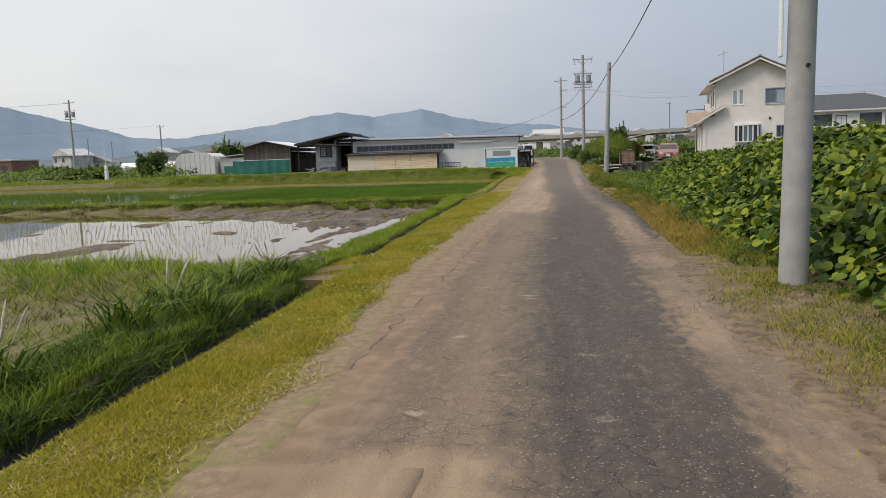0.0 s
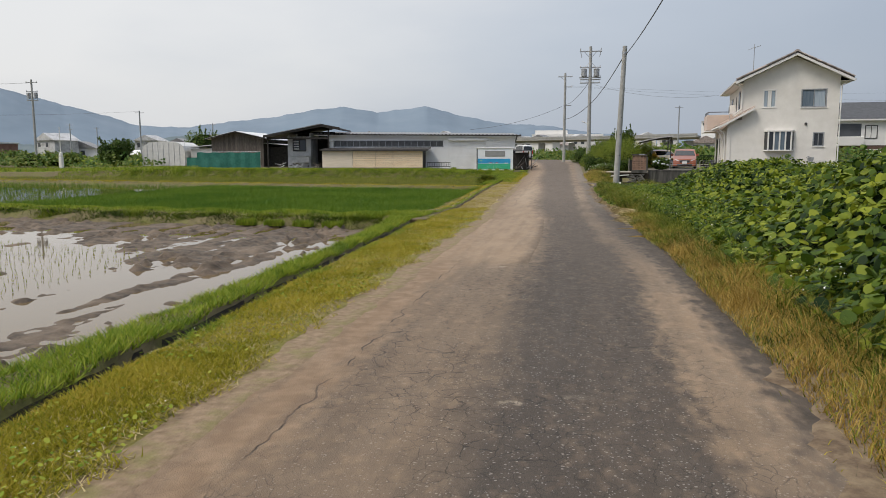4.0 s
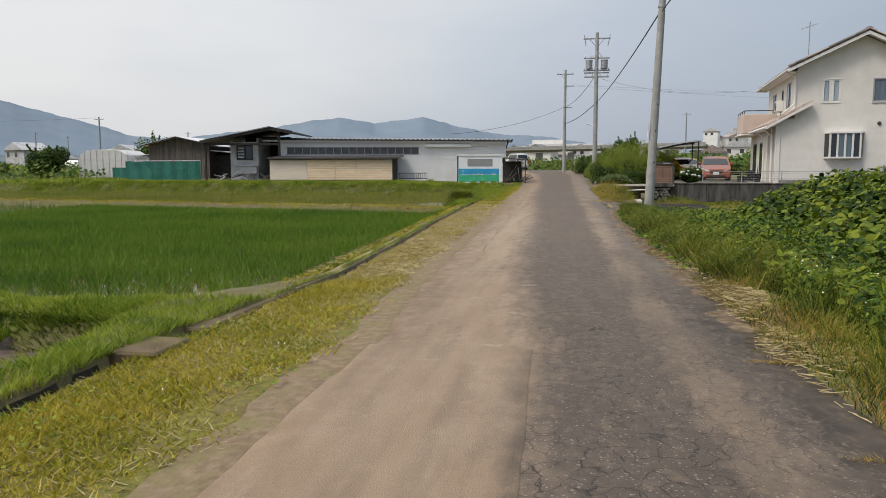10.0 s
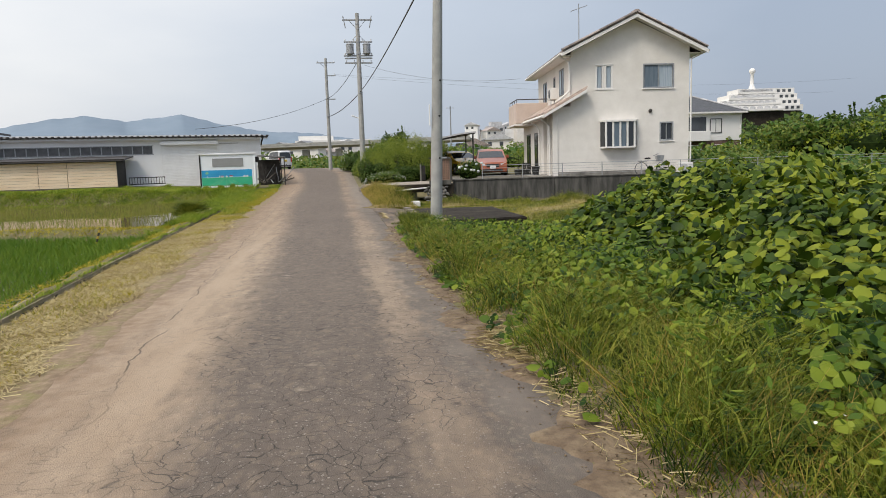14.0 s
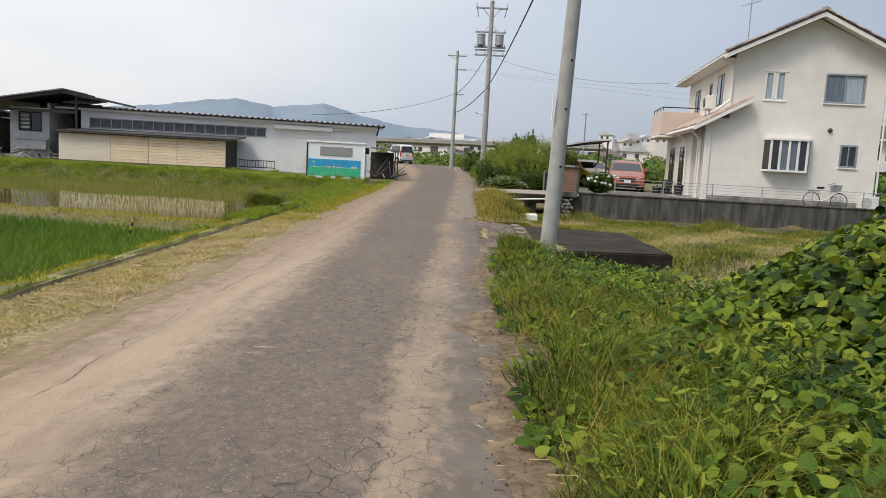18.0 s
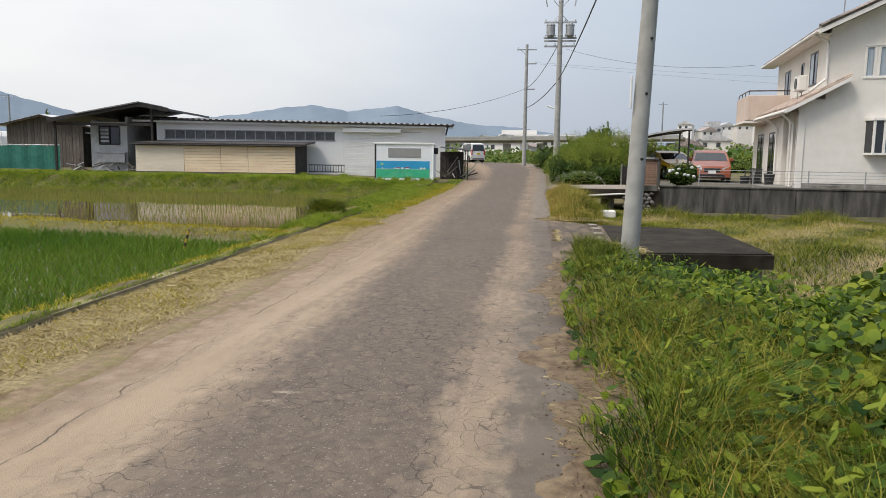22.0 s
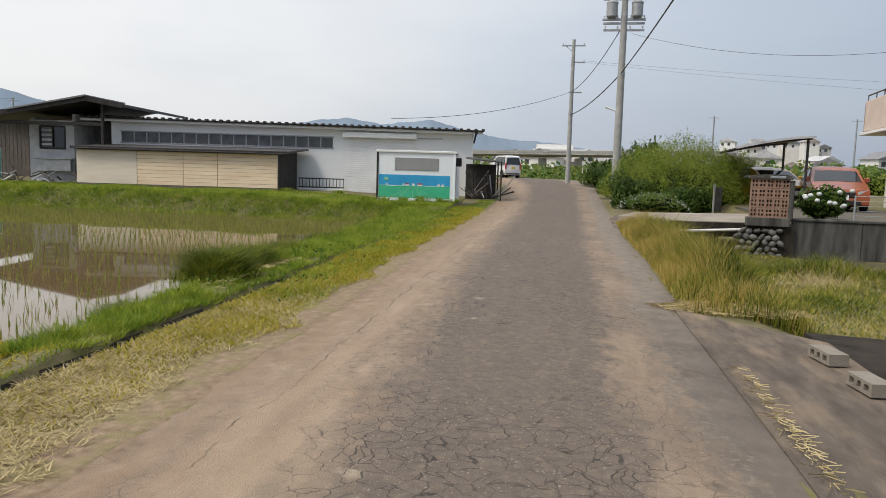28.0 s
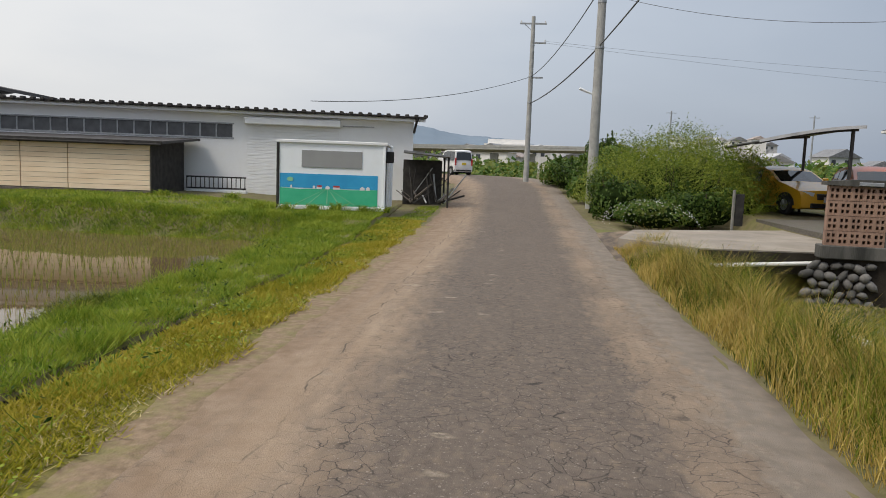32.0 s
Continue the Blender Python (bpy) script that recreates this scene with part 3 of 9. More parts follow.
def strip(name, ys, left, right, lift, cols, mat, label, category, ragged=0.0, drop=0.06, span=(0.0, 1.0), feather=0.02):
    """A paved band between two edges, its rims ragged and its sides going into the soil."""
    nc = cols + 1
    X, Y, Z, A = [], [], [], []
    for y in ys:
        a, c = float(left(y)), float(right(y))
        a += 1.8 * ragged * float(0.7 * wob(3.0, y, 1.9, 0.3) + 0.5 * wob(1.0, y, 5.1, 1.2) + 0.5 * wob(5.0, y, 9.7, 0.8))
        c += ragged * float(wob(7.0, y, 1.6, 2.3) + 0.5 * wob(2.0, y, 4.7, 0.2) + 0.35 * wob(4.0, y, 8.9, 0.1))
        for k in range(nc + 2):
            u = min(max((k - 1) / cols, 0), 1)
            edge = k in (0, nc + 1)
            X.append(a + (c - a) * u + (-feather if k == 0 else min(feather, 0.05) if edge else 0))
            Y.append(y)
            crown = 0.02 * (1 - (2 * (span[0] + (span[1] - span[0]) * u) - 1) ** 2)
            Z.append(float(rise(y)) + lift + (crown if not edge else -drop) - (0.045 if y in (ys[0], ys[-1]) and lift > 0.013 else 0.0))
            A.append(span[0] + (span[1] - span[0]) * u)
    n = nc + 2
    i = (np.arange(len(ys) - 1)[:, None] * n + np.arange(n - 1)[None, :]).ravel()
    ob = raw(name, np.stack([X, Y, Z], axis=-1), np.stack([i, i + 1, i + n + 1, i + n], axis=1), mat, kind="structure", smooth=True)
    at = ob.data.attributes.new("across", 'FLOAT', 'POINT')
    at.data.foreach_set("value", np.array(A, dtype=np.float32))
    return tagged(ob, label, category)


def plane_water(name, x0, x1, lo, hi, z, mat, label, nx=30):
    """A sheet of still water between two curves of y."""
    xs = np.linspace(x0, x1, nx)
    v = [(x, lo(x), z) for x in xs] + [(x, hi(x), z) for x in xs]
    f = [(i, i + 1, nx + i + 1, nx + i) for i in range(nx - 1)]
    return raw(name, v, f, mat, kind="structure", label=label, category="water")

# ---- large structure ----
build_land()
road_rows = list(np.concatenate([np.arange(-12, 62, 0.14), np.arange(62, 124, 0.3)]))
strip("road", road_rows, road_left, lambda y: road_right(y) + 0.05, 0.006, 24, MAT_ROAD, "cracked grey-brown asphalt lane with sandy margins", "road", 0.035, 0.03, (0.0, 1.0), 0.12)
MAT_DIRT = surf("roadside_dirt", (0.170, 0.115, 0.068), (0.270, 0.195, 0.125), 14.0, 0.95, 0.8, 40, (0.18, 0.16, 0.055), 4.0, 0.9)
strip("dirt_margin", list(np.arange(-10, 63, 0.14)), lambda y: road_left(y) - 0.34 - 0.10 * float(wob(2.0, y, 0.9, 1.4)), lambda y: road_left(y) + 0.16, 0.004, 5, MAT_DIRT, "trodden brown dirt between lane and grass", "dirt", 0.05, 0.02, (0.0, 0.1), 0.15)
def verge_mat():
    """Matted turf that gives way to cut straw along the channel."""
    m = surf("verge_turf", (0.115, 0.112, 0.020), (0.235, 0.205, 0.036), 22.0, 0.95, 0.9, 60, (0.16, 0.110, 0.055), 2.6, 0.75)
    nt = m.node_tree
    n, b = nt.nodes.new, nt.nodes["Principled BSDF"]
    turf = b.inputs["Base Color"].links[0].from_socket
    tc, sep, nz, fine = n("ShaderNodeTexCoord"), n("ShaderNodeSeparateXYZ"), n("ShaderNodeTexNoise"), n("ShaderNodeTexNoise")
    nz.inputs["Scale"].default_value, fine.inputs["Scale"].default_value = 1.6, 34.0
    nt.links.new(tc.outputs["Object"], sep.inputs[0])
    for t in (nz, fine):
        t.inputs["Detail"].default_value = 6.0
        nt.links.new(tc.outputs["Object"], t.inputs["Vector"])
    ad = n("ShaderNodeMath")
    ad.operation = 'MULTIPLY_ADD'
    ad.inputs[1].default_value = 6.0
    nt.links.new(nz.outputs[0], ad.inputs[0])
    nt.links.new(sep.outputs[1], ad.inputs[2])
    ends = []
    for lo, hi, u, v in ((28.0, 31.5, 0.0, 1.0), (45.0, 50.0, 1.0, 0.0)):
        r = n("ShaderNodeMapRange")
        for k, w in zip((1, 2, 3, 4), (lo, hi, u, v)):
            r.inputs[k].default_value = w
        nt.links.new(ad.outputs[0], r.inputs[0])
        ends.append(r.outputs[0])
    mul = n("ShaderNodeMath")
    mul.operation = 'MULTIPLY'
    nt.links.new(ends[0], mul.inputs[0])
    nt.links.new(ends[1], mul.inputs[1])
    rp = n("ShaderNodeValToRGB")
    rp.color_ramp.elements[0].position, rp.color_ramp.elements[1].position = 0.33, 0.67
    rp.color_ramp.elements[0].color, rp.color_ramp.elements[1].color = (0.19, 0.145, 0.07, 1), (0.36, 0.285, 0.145, 1)
    nt.links.new(fine.outputs[0], rp.inputs[0])
    mx = n("ShaderNodeMix")
    mx.data_type = 'RGBA'
    nt.links.new(mul.outputs[0], mx.inputs[0])
    nt.links.new(turf, mx.inputs[6])
    nt.links.new(rp.outputs[0], mx.inputs[7])
    nt.links.new(mx.outputs[2], b.inputs["Base Color"])
    return m


strip("verge_turf", list(np.arange(-10, 63, 0.14)), lambda y: ditch_near(y) + 0.03, lambda y: road_left(y) - 0.16, 0.008, 8, verge_mat(), "matted turf and cut straw between lane and ditch", "ground", 0.06, 0.015, (0.0, 0.1), 0.04)
MAT_EDGE = surf("edge_soil", (0.085, 0.055, 0.032), (0.165, 0.115, 0.070), 16.0, 0.97, 0.9, 45, (0.24, 0.18, 0.11), 5.0, 0.8)
strip("edge_soil", list(np.arange(24.5, 40.4, 0.1)), lambda y: road_right(y) - 0.05 - 0.10 * float(wob(4.0, y, 1.3, 0.5)), lambda y: road_right(y) + 0.55, 0.02, 6, MAT_EDGE, "crumbled brown soil over the rim of the lane", "dirt", 0.13, 0.02, (0.0, 0.1), 0.06)
strip("edge_soil", list(np.arange(-9, 13.0, 0.1)), lambda y: road_right(y) - (0.16 + 0.08 * float(wob(4.0, y, 1.1, 0.5))) * min(1.0, (13.0 - y) / 3) + 0.1 * max(0.0, y - 11), lambda y: road_right(y) + 0.15 + 1.35 * min(1.0, max(0.0, (12.9 - y) / 4)), 0.02, 8, MAT_EDGE, "brown soil under sparse grass round the pole", "dirt", 0.08, 0.02, (0.0, 0.1), 0.06)
# newer asphalt over the left half, with a straight joint
strip("road_patch", list(np.arange(16.6, 23.9, 0.25)), lambda y: road_left(y) + 0.16, lambda y: ROW(y, (16, 20, 26), (-0.38, -0.32, -0.48)), 0.017, 8, MAT_PATCH, "smooth newer asphalt patch on the lane", "road", 0.012, 0.02, (0.12, 0.40))
strip("road_patch_near", list(np.arange(-9, 2.51, 0.25)), lambda y: road_left(y) + 0.1, lambda y: -0.5 + 0 * y, 0.017, 8, MAT_PATCH, "sandy asphalt patch with a straight joint", "road", 0.012, 0.02, (0.10, 0.36))
# dark concrete apron beside the lane, at the foot bridge
single("apron", Shape().prism([(0.93, 46.9), (0.98, 43.6), (1.0, 40.4), (1.12, 40.2), (1.35, 41.2), (1.72, 42.0), (2.05, 42.6), (2.08, 45.6), (1.6, 46.1)], -0.3, 0.018, "z"), MAT_SHOULDER, "dark asphalt apron between lane and slab", "apron", kind="structure")

MAT_CONC = surf("weathered_concrete", (0.20, 0.19, 0.17), (0.33, 0.31, 0.275), 2.0, 0.9, 0.35, 50, (0.075, 0.07, 0.06), 1.1, 0.8)
MAT_CONC_DARK = surf("blackened_concrete", (0.018, 0.0145, 0.0115), (0.040, 0.033, 0.026), 3.0, 0.95, 0.4, 40, (0.07, 0.06, 0.045), 1.4, 0.5, spec=0.15)
MAT_CONC_WALL = surf("stained_retaining_concrete", (0.052, 0.050, 0.045), (0.125, 0.118, 0.105), 2.4, 0.92, 0.4, 30, (0.03, 0.03, 0.026), 1.8, 1.0, stretch=(1.6, 1.6, 0.3))
MAT_POLE = surf("pole_concrete", (0.30, 0.30, 0.285), (0.40, 0.395, 0.375), 4.0, 0.85, 0.2, 60, (0.22, 0.215, 0.2), 0.8, 0.5)
MAT_WATER = bpy.data.materials.new("paddy_water")
MAT_WATER.use_nodes = True
_b = MAT_WATER.node_tree.nodes["Principled BSDF"]
_b.inputs["Base Color"].default_value = (0.145, 0.100, 0.050, 1)
_b.inputs["Roughness"].default_value = 0.025
_b.inputs["IOR"].default_value = 1.33
_b.inputs["Specular IOR Level"].default_value = 0.75
MAT_MUD = surf("wet_paddy_mud", (0.030, 0.021, 0.014), (0.125, 0.092, 0.064), 6.0, 0.7, 0.9, 22, (0.20, 0.148, 0.104), 1.3, 0.7, spec=0.35)

# flooded plots
plane_water("water_near_plot", -60, -3.9, lambda x: ridge_n(x) + 0.25, lambda x: ridge_a(x) - 0.2, -0.345, MAT_WATER, "shallow water in a muddy paddy")
plane_water("water_green_plot", -60, -3.7, lambda x: ridge_a(x) + 0.2, lambda x: ridge_b(x) - 0.2, -0.30, MAT_WATER, "water under the green rice")
plane_water("water_young_plot", -60, -4.9, lambda x: ridge_b(x) + 0.25, lambda x: ridge_c(x) - 0.2, -0.285, MAT_WATER, "still water between young rice plants")


LATTICE = np.random.default_rng(5).uniform(0, 1, (256, 256))


def vnoise(x, y):
    """Smooth random relief, 0 to 1, with one bump a unit."""
    xi, yi = np.floor(x).astype(int), np.floor(y).astype(int)
    u, v = x - xi, y - yi
    u, v = u * u * (3 - 2 * u), v * v * (3 - 2 * v)
    a, b_, c, d = (LATTICE[(xi + p) % 256, (yi + q) % 256] for p, q in ((0, 0), (1, 0), (0, 1), (1, 1)))
    return (a * (1 - u) + b_ * u) * (1 - v) + (c * (1 - u) + d * u) * v


def build_mud():
    """Churned mud of the near plot, just standing out of the water in furrows."""
    xs = np.concatenate([np.linspace(-60, -16, 60), np.arange(-15.8, -9.0, 0.11), np.arange(-9.0, -3.8, 0.06)])
    ys = np.concatenate([np.arange(8.6, 26.0, 0.07), np.arange(26.0, 31.0, 0.14)])
    X, Y = np.meshgrid(xs, ys)
    D = paddy_edge(Y) - X
    wet = 0.9 * (vnoise(D * 0.6, Y * 0.4) - 0.5) + 1.4 * (vnoise(D * 2.0 + 3, Y * 0.25) - 0.5) + 0.6 * (vnoise(D * 4.3, Y * 0.9 + 7) - 0.5)
    front = np.clip((12.0 - 0.05 * (X + 7) - Y + wet) / 0.8, 0, 1)
    back = np.clip((Y - 18.2 + 0.75 * (X + 8) + wet) / 1.4, 0, 1)
    side = np.clip((2.3 - D + wet) / 0.7, 0, 1)
    m = np.maximum(np.maximum(front, back), side)
    strip_w = np.clip((X + np.interp(Y, (9, 14, 17, 20, 22.5, 24.5), (4.9, 5.0, 5.15, 5.3, 5.0, 4.3)) + 0.3 * wet) / 0.16, 0, 1) * np.clip(np.maximum(vnoise(Y * 0.55, Y * 0 + 3) * 3.2 - 1.2, (Y - 17.5) / 2), 0.1, 1)
    rut = vnoise(D * 3.1 + 0.25 * Y, Y * 0.45) - 0.5
    rut2 = vnoise(D * 7.5 + 0.4 * Y, Y * 1.4) - 0.5
    lump = vnoise(X * 1.6 + 9, Y * 1.1) - 0.5
    clod = np.clip(vnoise(X * 7.0 + 1.5 * Y, Y * 4.6) - 0.56, 0, 1) * np.clip(vnoise(X * 0.9 + 40, Y * 0.5) * 2.4 - 0.85, 0.12, 1)
    fine = vnoise(X * 10.5, Y * 9.5) - 0.5
    Z = -0.412 + 0.02 * lump + m * (0.070 + 0.062 * rut + 0.036 * rut2 + 0.010 * lump + 0.40 * clod + 0.036 * fine) - 0.10 * strip_w * m
    Z += (1 - m) * (np.clip(vnoise(D * 1.3, Y * 0.35) - 0.60, 0, 1) * 0.24 + np.clip(vnoise(X * 1.1, Y * 2.2) - 0.68, 0, 1) * 0.2)
    lo = np.interp(X, (-60, -5), (1, 1)) * 0 + ridge_n(X) + 0.25
    Z = np.where((Y < lo) | (Y > ridge_a(X) - 0.1) | (X > paddy_edge(Y) + 0.25), -0.6, Z)
    nr, nc = X.shape
    i = (np.arange(nr - 1)[:, None] * nc + np.arange(nc - 1)[None, :]).ravel()
    raw("paddy_mud", np.stack([X, Y, Z], axis=-1).reshape(-1, 3), np.stack([i, i + 1, i + nc + 1, i + nc], axis=1), MAT_MUD, kind="structure", label="churned wet mud of a flooded paddy", category="mud", smooth=True)


build_mud()

# near-black brown for the ditch bed and the channel walls
MAT_DITCH = surf("near_black_ditch_lining", (0.018, 0.014, 0.010), (0.045, 0.035, 0.024), 6.0, 0.8, 0.6, 20)


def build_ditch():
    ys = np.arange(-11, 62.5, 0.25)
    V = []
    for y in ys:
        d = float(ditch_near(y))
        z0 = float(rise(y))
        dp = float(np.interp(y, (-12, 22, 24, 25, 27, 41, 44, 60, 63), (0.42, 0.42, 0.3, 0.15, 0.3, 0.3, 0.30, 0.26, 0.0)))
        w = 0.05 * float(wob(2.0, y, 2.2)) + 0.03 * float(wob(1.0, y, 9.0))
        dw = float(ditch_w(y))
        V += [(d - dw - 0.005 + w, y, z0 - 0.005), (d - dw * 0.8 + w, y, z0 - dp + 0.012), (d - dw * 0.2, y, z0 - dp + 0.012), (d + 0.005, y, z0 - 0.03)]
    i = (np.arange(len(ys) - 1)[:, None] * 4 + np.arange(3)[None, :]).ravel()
    raw("ditch_bed", V, np.stack([i, i + 1, i + 5, i + 4], axis=1), MAT_DITCH, kind="structure", label="near-black earth of the roadside ditch", category="ditch", smooth=True)


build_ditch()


def build_stream():
    xs = np.linspace(5.3, 24, 40)
    V = []
    for x in xs:
        for o in (-0.22, -1.1, -2.2, -3.4):
            y = float(wall_line(x)) + o + 0.12 * float(wob(x, o, 1.7))
            V.append((x, y, float(land(x, y)) + 0.03))
    i = (np.arange(len(xs) - 1)[:, None] * 4 + np.arange(3)[None, :]).ravel()
    raw("stream_bed", V, np.stack([i, i + 4, i + 5, i + 1], axis=1), surf("damp_stream_mud", (0.045, 0.036, 0.022), (0.10, 0.08, 0.045), 3.0, 0.9, 0.5, 20, (0.075, 0.085, 0.02), 1.0, 0.8), kind="structure", label="damp dark mud along the foot of the wall", category="ditch", smooth=True)


build_stream()

# ---- utility poles and wires ----
MAT_STEEL = surf("galvanised_steel", (0.30, 0.31, 0.32), (0.42, 0.43, 0.44), 8.0, 0.55, 0.05, 60, metal=0.6)
MAT_WIRE = surf("black_cable", (0.05, 0.05, 0.055), (0.085, 0.085, 0.09), 3.0, 0.7, 0.0)
MAT_RUBBER = surf("black_rubber", (0.012, 0.012, 0.012), (0.03, 0.03, 0.03), 9.0, 0.85, 0.2, 80)
MAT_WHITE = surf("white_enamel", (0.72, 0.73, 0.73), (0.80, 0.80, 0.79), 2.0, 0.45, 0.03, 40, (0.55, 0.53, 0.5), 1.0, 0.3)
MAT_INSUL = surf("grey_porcelain", (0.42, 0.42, 0.43), (0.52, 0.52, 0.52), 5.0, 0.3, 0.0)


def pole(x, y, z0, h, r0, r1, label, lean=(0, 0), bands=(), holes=()):
    p = thing("utility_pole", pose(x, y, z0), label, "utility pole", "poles along the lane")
    s = Shape()
    n, k = 18, 8
    s.loft([[((r0 + (r1 - r0) * t) * math.cos(6.28318 * i / n) + lean[0] * t, (r0 + (r1 - r0) * t) * math.sin(6.28318 * i / n) + lean[1] * t, -0.5 + (h + 0.5) * t) for i in range(n)] for t in [j / k for j in range(k + 1)]])
    part("shaft", s, MAT_POLE, p, smooth=40)
    for z in bands:
        t = z / h
        r = r0 + (r1 - r0) * t
        part("band", Shape().tube((lean[0] * t, lean[1] * t, z - 0.04), (lean[0] * t, lean[1] * t, z + 0.04), r + 0.012, None, 18), MAT_STEEL, p)
    for z, a in holes:
        t = z / h
        r = r0 + (r1 - r0) * t
        d = Vector((math.sin(a), -math.cos(a), 0))
        c = Vector((lean[0] * t, lean[1] * t, z))
        part("step_socket", Shape().tube(c + d * (r - 0.01), c + d * (r + 0.02), 0.022, 0.018, 8), MAT_RUBBER, p, "dark step bolt socket")
    return p


def crossarm(p, z, half, cx=0.0, ins=3, name="crossarm", up=0.14):
    a = part(name, Shape().bbox(cx - half, cx + half, -0.05, 0.05, z - 0.045, z + 0.045, 0.01), MAT_STEEL, p)
    for i in range(ins):
        x = cx - half + 0.08 + (2 * half - 0.16) * i / max(1, ins - 1)
        s = Shape()
        for j in range(3):
            s.tube((x, 0, z + 0.05 + j * up / 3), (x, 0, z + 0.05 + (j + 0.7) * up / 3), 0.045, 0.025, 8)
        part("insulator", s, MAT_INSUL, a)
    return a


p1 = pole(2.34, 6.95, 0.0, 8.2, 0.140, 0.105, "grey concrete utility pole standing before the vines", (0.10, 0.0), holes=((2.15, 0.25), (1.7, 2.6)))
part("cover_strip", Shape().bbox(-0.172, -0.145, -0.05, 0.03, 2.25, 3.3, 0.006), MAT_WHITE, p1, "white cable guard strip")
p2 = pole(2.065, 40.46, 0.0, 6.15, 0.135, 0.095, "leaning grey concrete pole beside the slab bridge", (0.243, 0.05), holes=((1.45, 0.5), (2.35, 0.4), (3.1, 0.5)), bands=(5.85,))
part("cover_strip", Shape().bbox(-0.075, -0.05, -0.09, -0.03, 2.15, 2.6, 0.006), MAT_WHITE, p2, "white cable guard strip")
p3 = pole(1.46, 71.5, 0.2, 10.35, 0.185, 0.115, "tall concrete pole carrying transformers and crossarms", bands=(5.5, 7.0, 7.9, 8.6, 9.7))
for z, h, n in ((9.95, 0.92, 2), (8.62, 0.88, 4), (7.78, 0.9, 4), (7.62, 0.86, 0), (7.34, 0.85, 4)):
    crossarm(p3, z, h, 0.0, n)
for sx in (-1, 1):
    part("brace", Shape().tube((0, 0.06, 9.35), (sx * 0.5, 0.06, 9.92), 0.018, None, 6).tube((0, 0.06, 9.1), (sx * 0.5, 0.06, 8.6), 0.018, None, 6), MAT_STEEL, p3)
    tr = part("transformer", Shape().loft([[(sx * 0.52 + r * math.cos(6.28318 * i / 16), -0.05 + r * math.sin(6.28318 * i / 16), z) for i in range(16)] for r, z in ((0.19, 7.85), (0.235, 7.9), (0.235, 8.42), (0.25, 8.43), (0.25, 8.47), (0.15, 8.54))]), MAT_STEEL, p3, "grey cylindrical transformer", 40)
    for bx in (-0.08, 0.08):
        part("bushing", Shape().tube((sx * 0.52 + bx, -0.05, 8.5), (sx * 0.52 + bx, -0.05, 8.68), 0.03, 0.02, 8), MAT_INSUL, tr)
    part("end_bracket", Shape().tube((sx * 0.88, 0, 10.2), (sx * 0.74, 0, 9.45), 0.03, None, 6), MAT_STEEL, p3)
part("lamp_arm", Shape().tube((-0.15, 0, 3.95), (-0.6, -0.05, 4.12), 0.03, 0.05, 8), MAT_WHITE, p3, "small white street light arm")
p4 = pole(-0.85, 90.0, 0.55, 9.85, 0.17, 0.11, "concrete pole at the bend of the lane", bands=(4.9, 6.4, 8.2))
crossarm(p4, 9.45, 0.78, 0.0, 3)
crossarm(p4, 8.35, 0.45, 0.35, 2)
crossarm(p4, 6.35, 0.4, 0.3, 1)
part("brace", Shape().tube((0, 0.05, 9.0), (-0.5, 0.05, 9.42), 0.018, None, 6), MAT_STEEL, p4)


def cable(a, b, sag, r, n=24):
    a, b = Vector(a), Vector(b)
    pts = [a.lerp(b, i / n) - Vector((0, 0, sag * 4 * (i / n) * (1 - i / n))) for i in range(n + 1)]
    s = Shape().loft([[(p.x + r * math.cos(k * 1.2566), p.y, p.z + r * math.sin(k * 1.2566)) for k in range(5)] for p in pts])
    return single("overhead_cable", s, MAT_WIRE, "thin black overhead cable slung between poles", "cable", "overhead cables")


cable((2.05, -30, 6.6), (2.56, 6.95, 6.25), 0.3, 0.02)
cable((2.56, 6.95, 6.25), (2.30, 40.51, 5.72), 0.50, 0.017)
cable((2.30, 40.51, 5.78), (1.45, 71.5, 5.75), 0.24, 0.022)
cable((1.46, 71.5, 5.75), (-0.85, 90.0, 5.4), 0.25, 0.028)
cable((1.3, 71.5, 7.5), (-0.85, 90.0, 6.95), 0.35, 0.02)
cable((-0.85, 90.0, 6.95), (-8.9, 72.6, 3.75), 0.45, 0.014)
cable((1.8, 71.5, 7.4), (10.6, 67.0, 5.95), 0.45, 0.008)
cable((-0.1, 90.0, 9.0), (60.0, 104.0, 9.4), 0.9, 0.006)
cable((-0.1, 90.0, 8.9), (60.0, 108.0, 8.2), 0.8, 0.006)

# ---- barn, shed, container, outbuildings ----
MAT_BARN = surf("whitewashed_panel", (0.80, 0.80, 0.80), (0.86, 0.86, 0.855), 1.2, 0.8, 0.1, 25, (0.66, 0.64, 0.61), 0.6, 0.5)
MAT_SHUTTER = surf("white_roller_shutter", (0.80, 0.80, 0.80), (0.85, 0.85, 0.845), 1.0, 0.6, 0.05, 20, (0.60, 0.58, 0.56), 0.7, 0.4)
MAT_PLY = surf("pale_plywood", (0.80, 0.63, 0.44), (0.86, 0.70, 0.51), 2.5, 0.8, 0.1, 30, (0.66, 0.46, 0.28), 0.9, 0.6, stretch=(0.5, 1, 4), rnd=0.05)
MAT_PLY_GREY = surf("greyed_plywood", (0.70, 0.60, 0.48), (0.78, 0.68, 0.56), 2.0, 0.8, 0.1, 30, (0.60, 0.53, 0.45), 0.8, 0.5, stretch=(0.5, 1, 4))
MAT_DARKROOF = surf("dark_sheet_roof", (0.022, 0.020, 0.020), (0.05, 0.046, 0.045), 3.0, 0.6, 0.2, 30, (0.10, 0.08, 0.07), 1.2, 0.4)
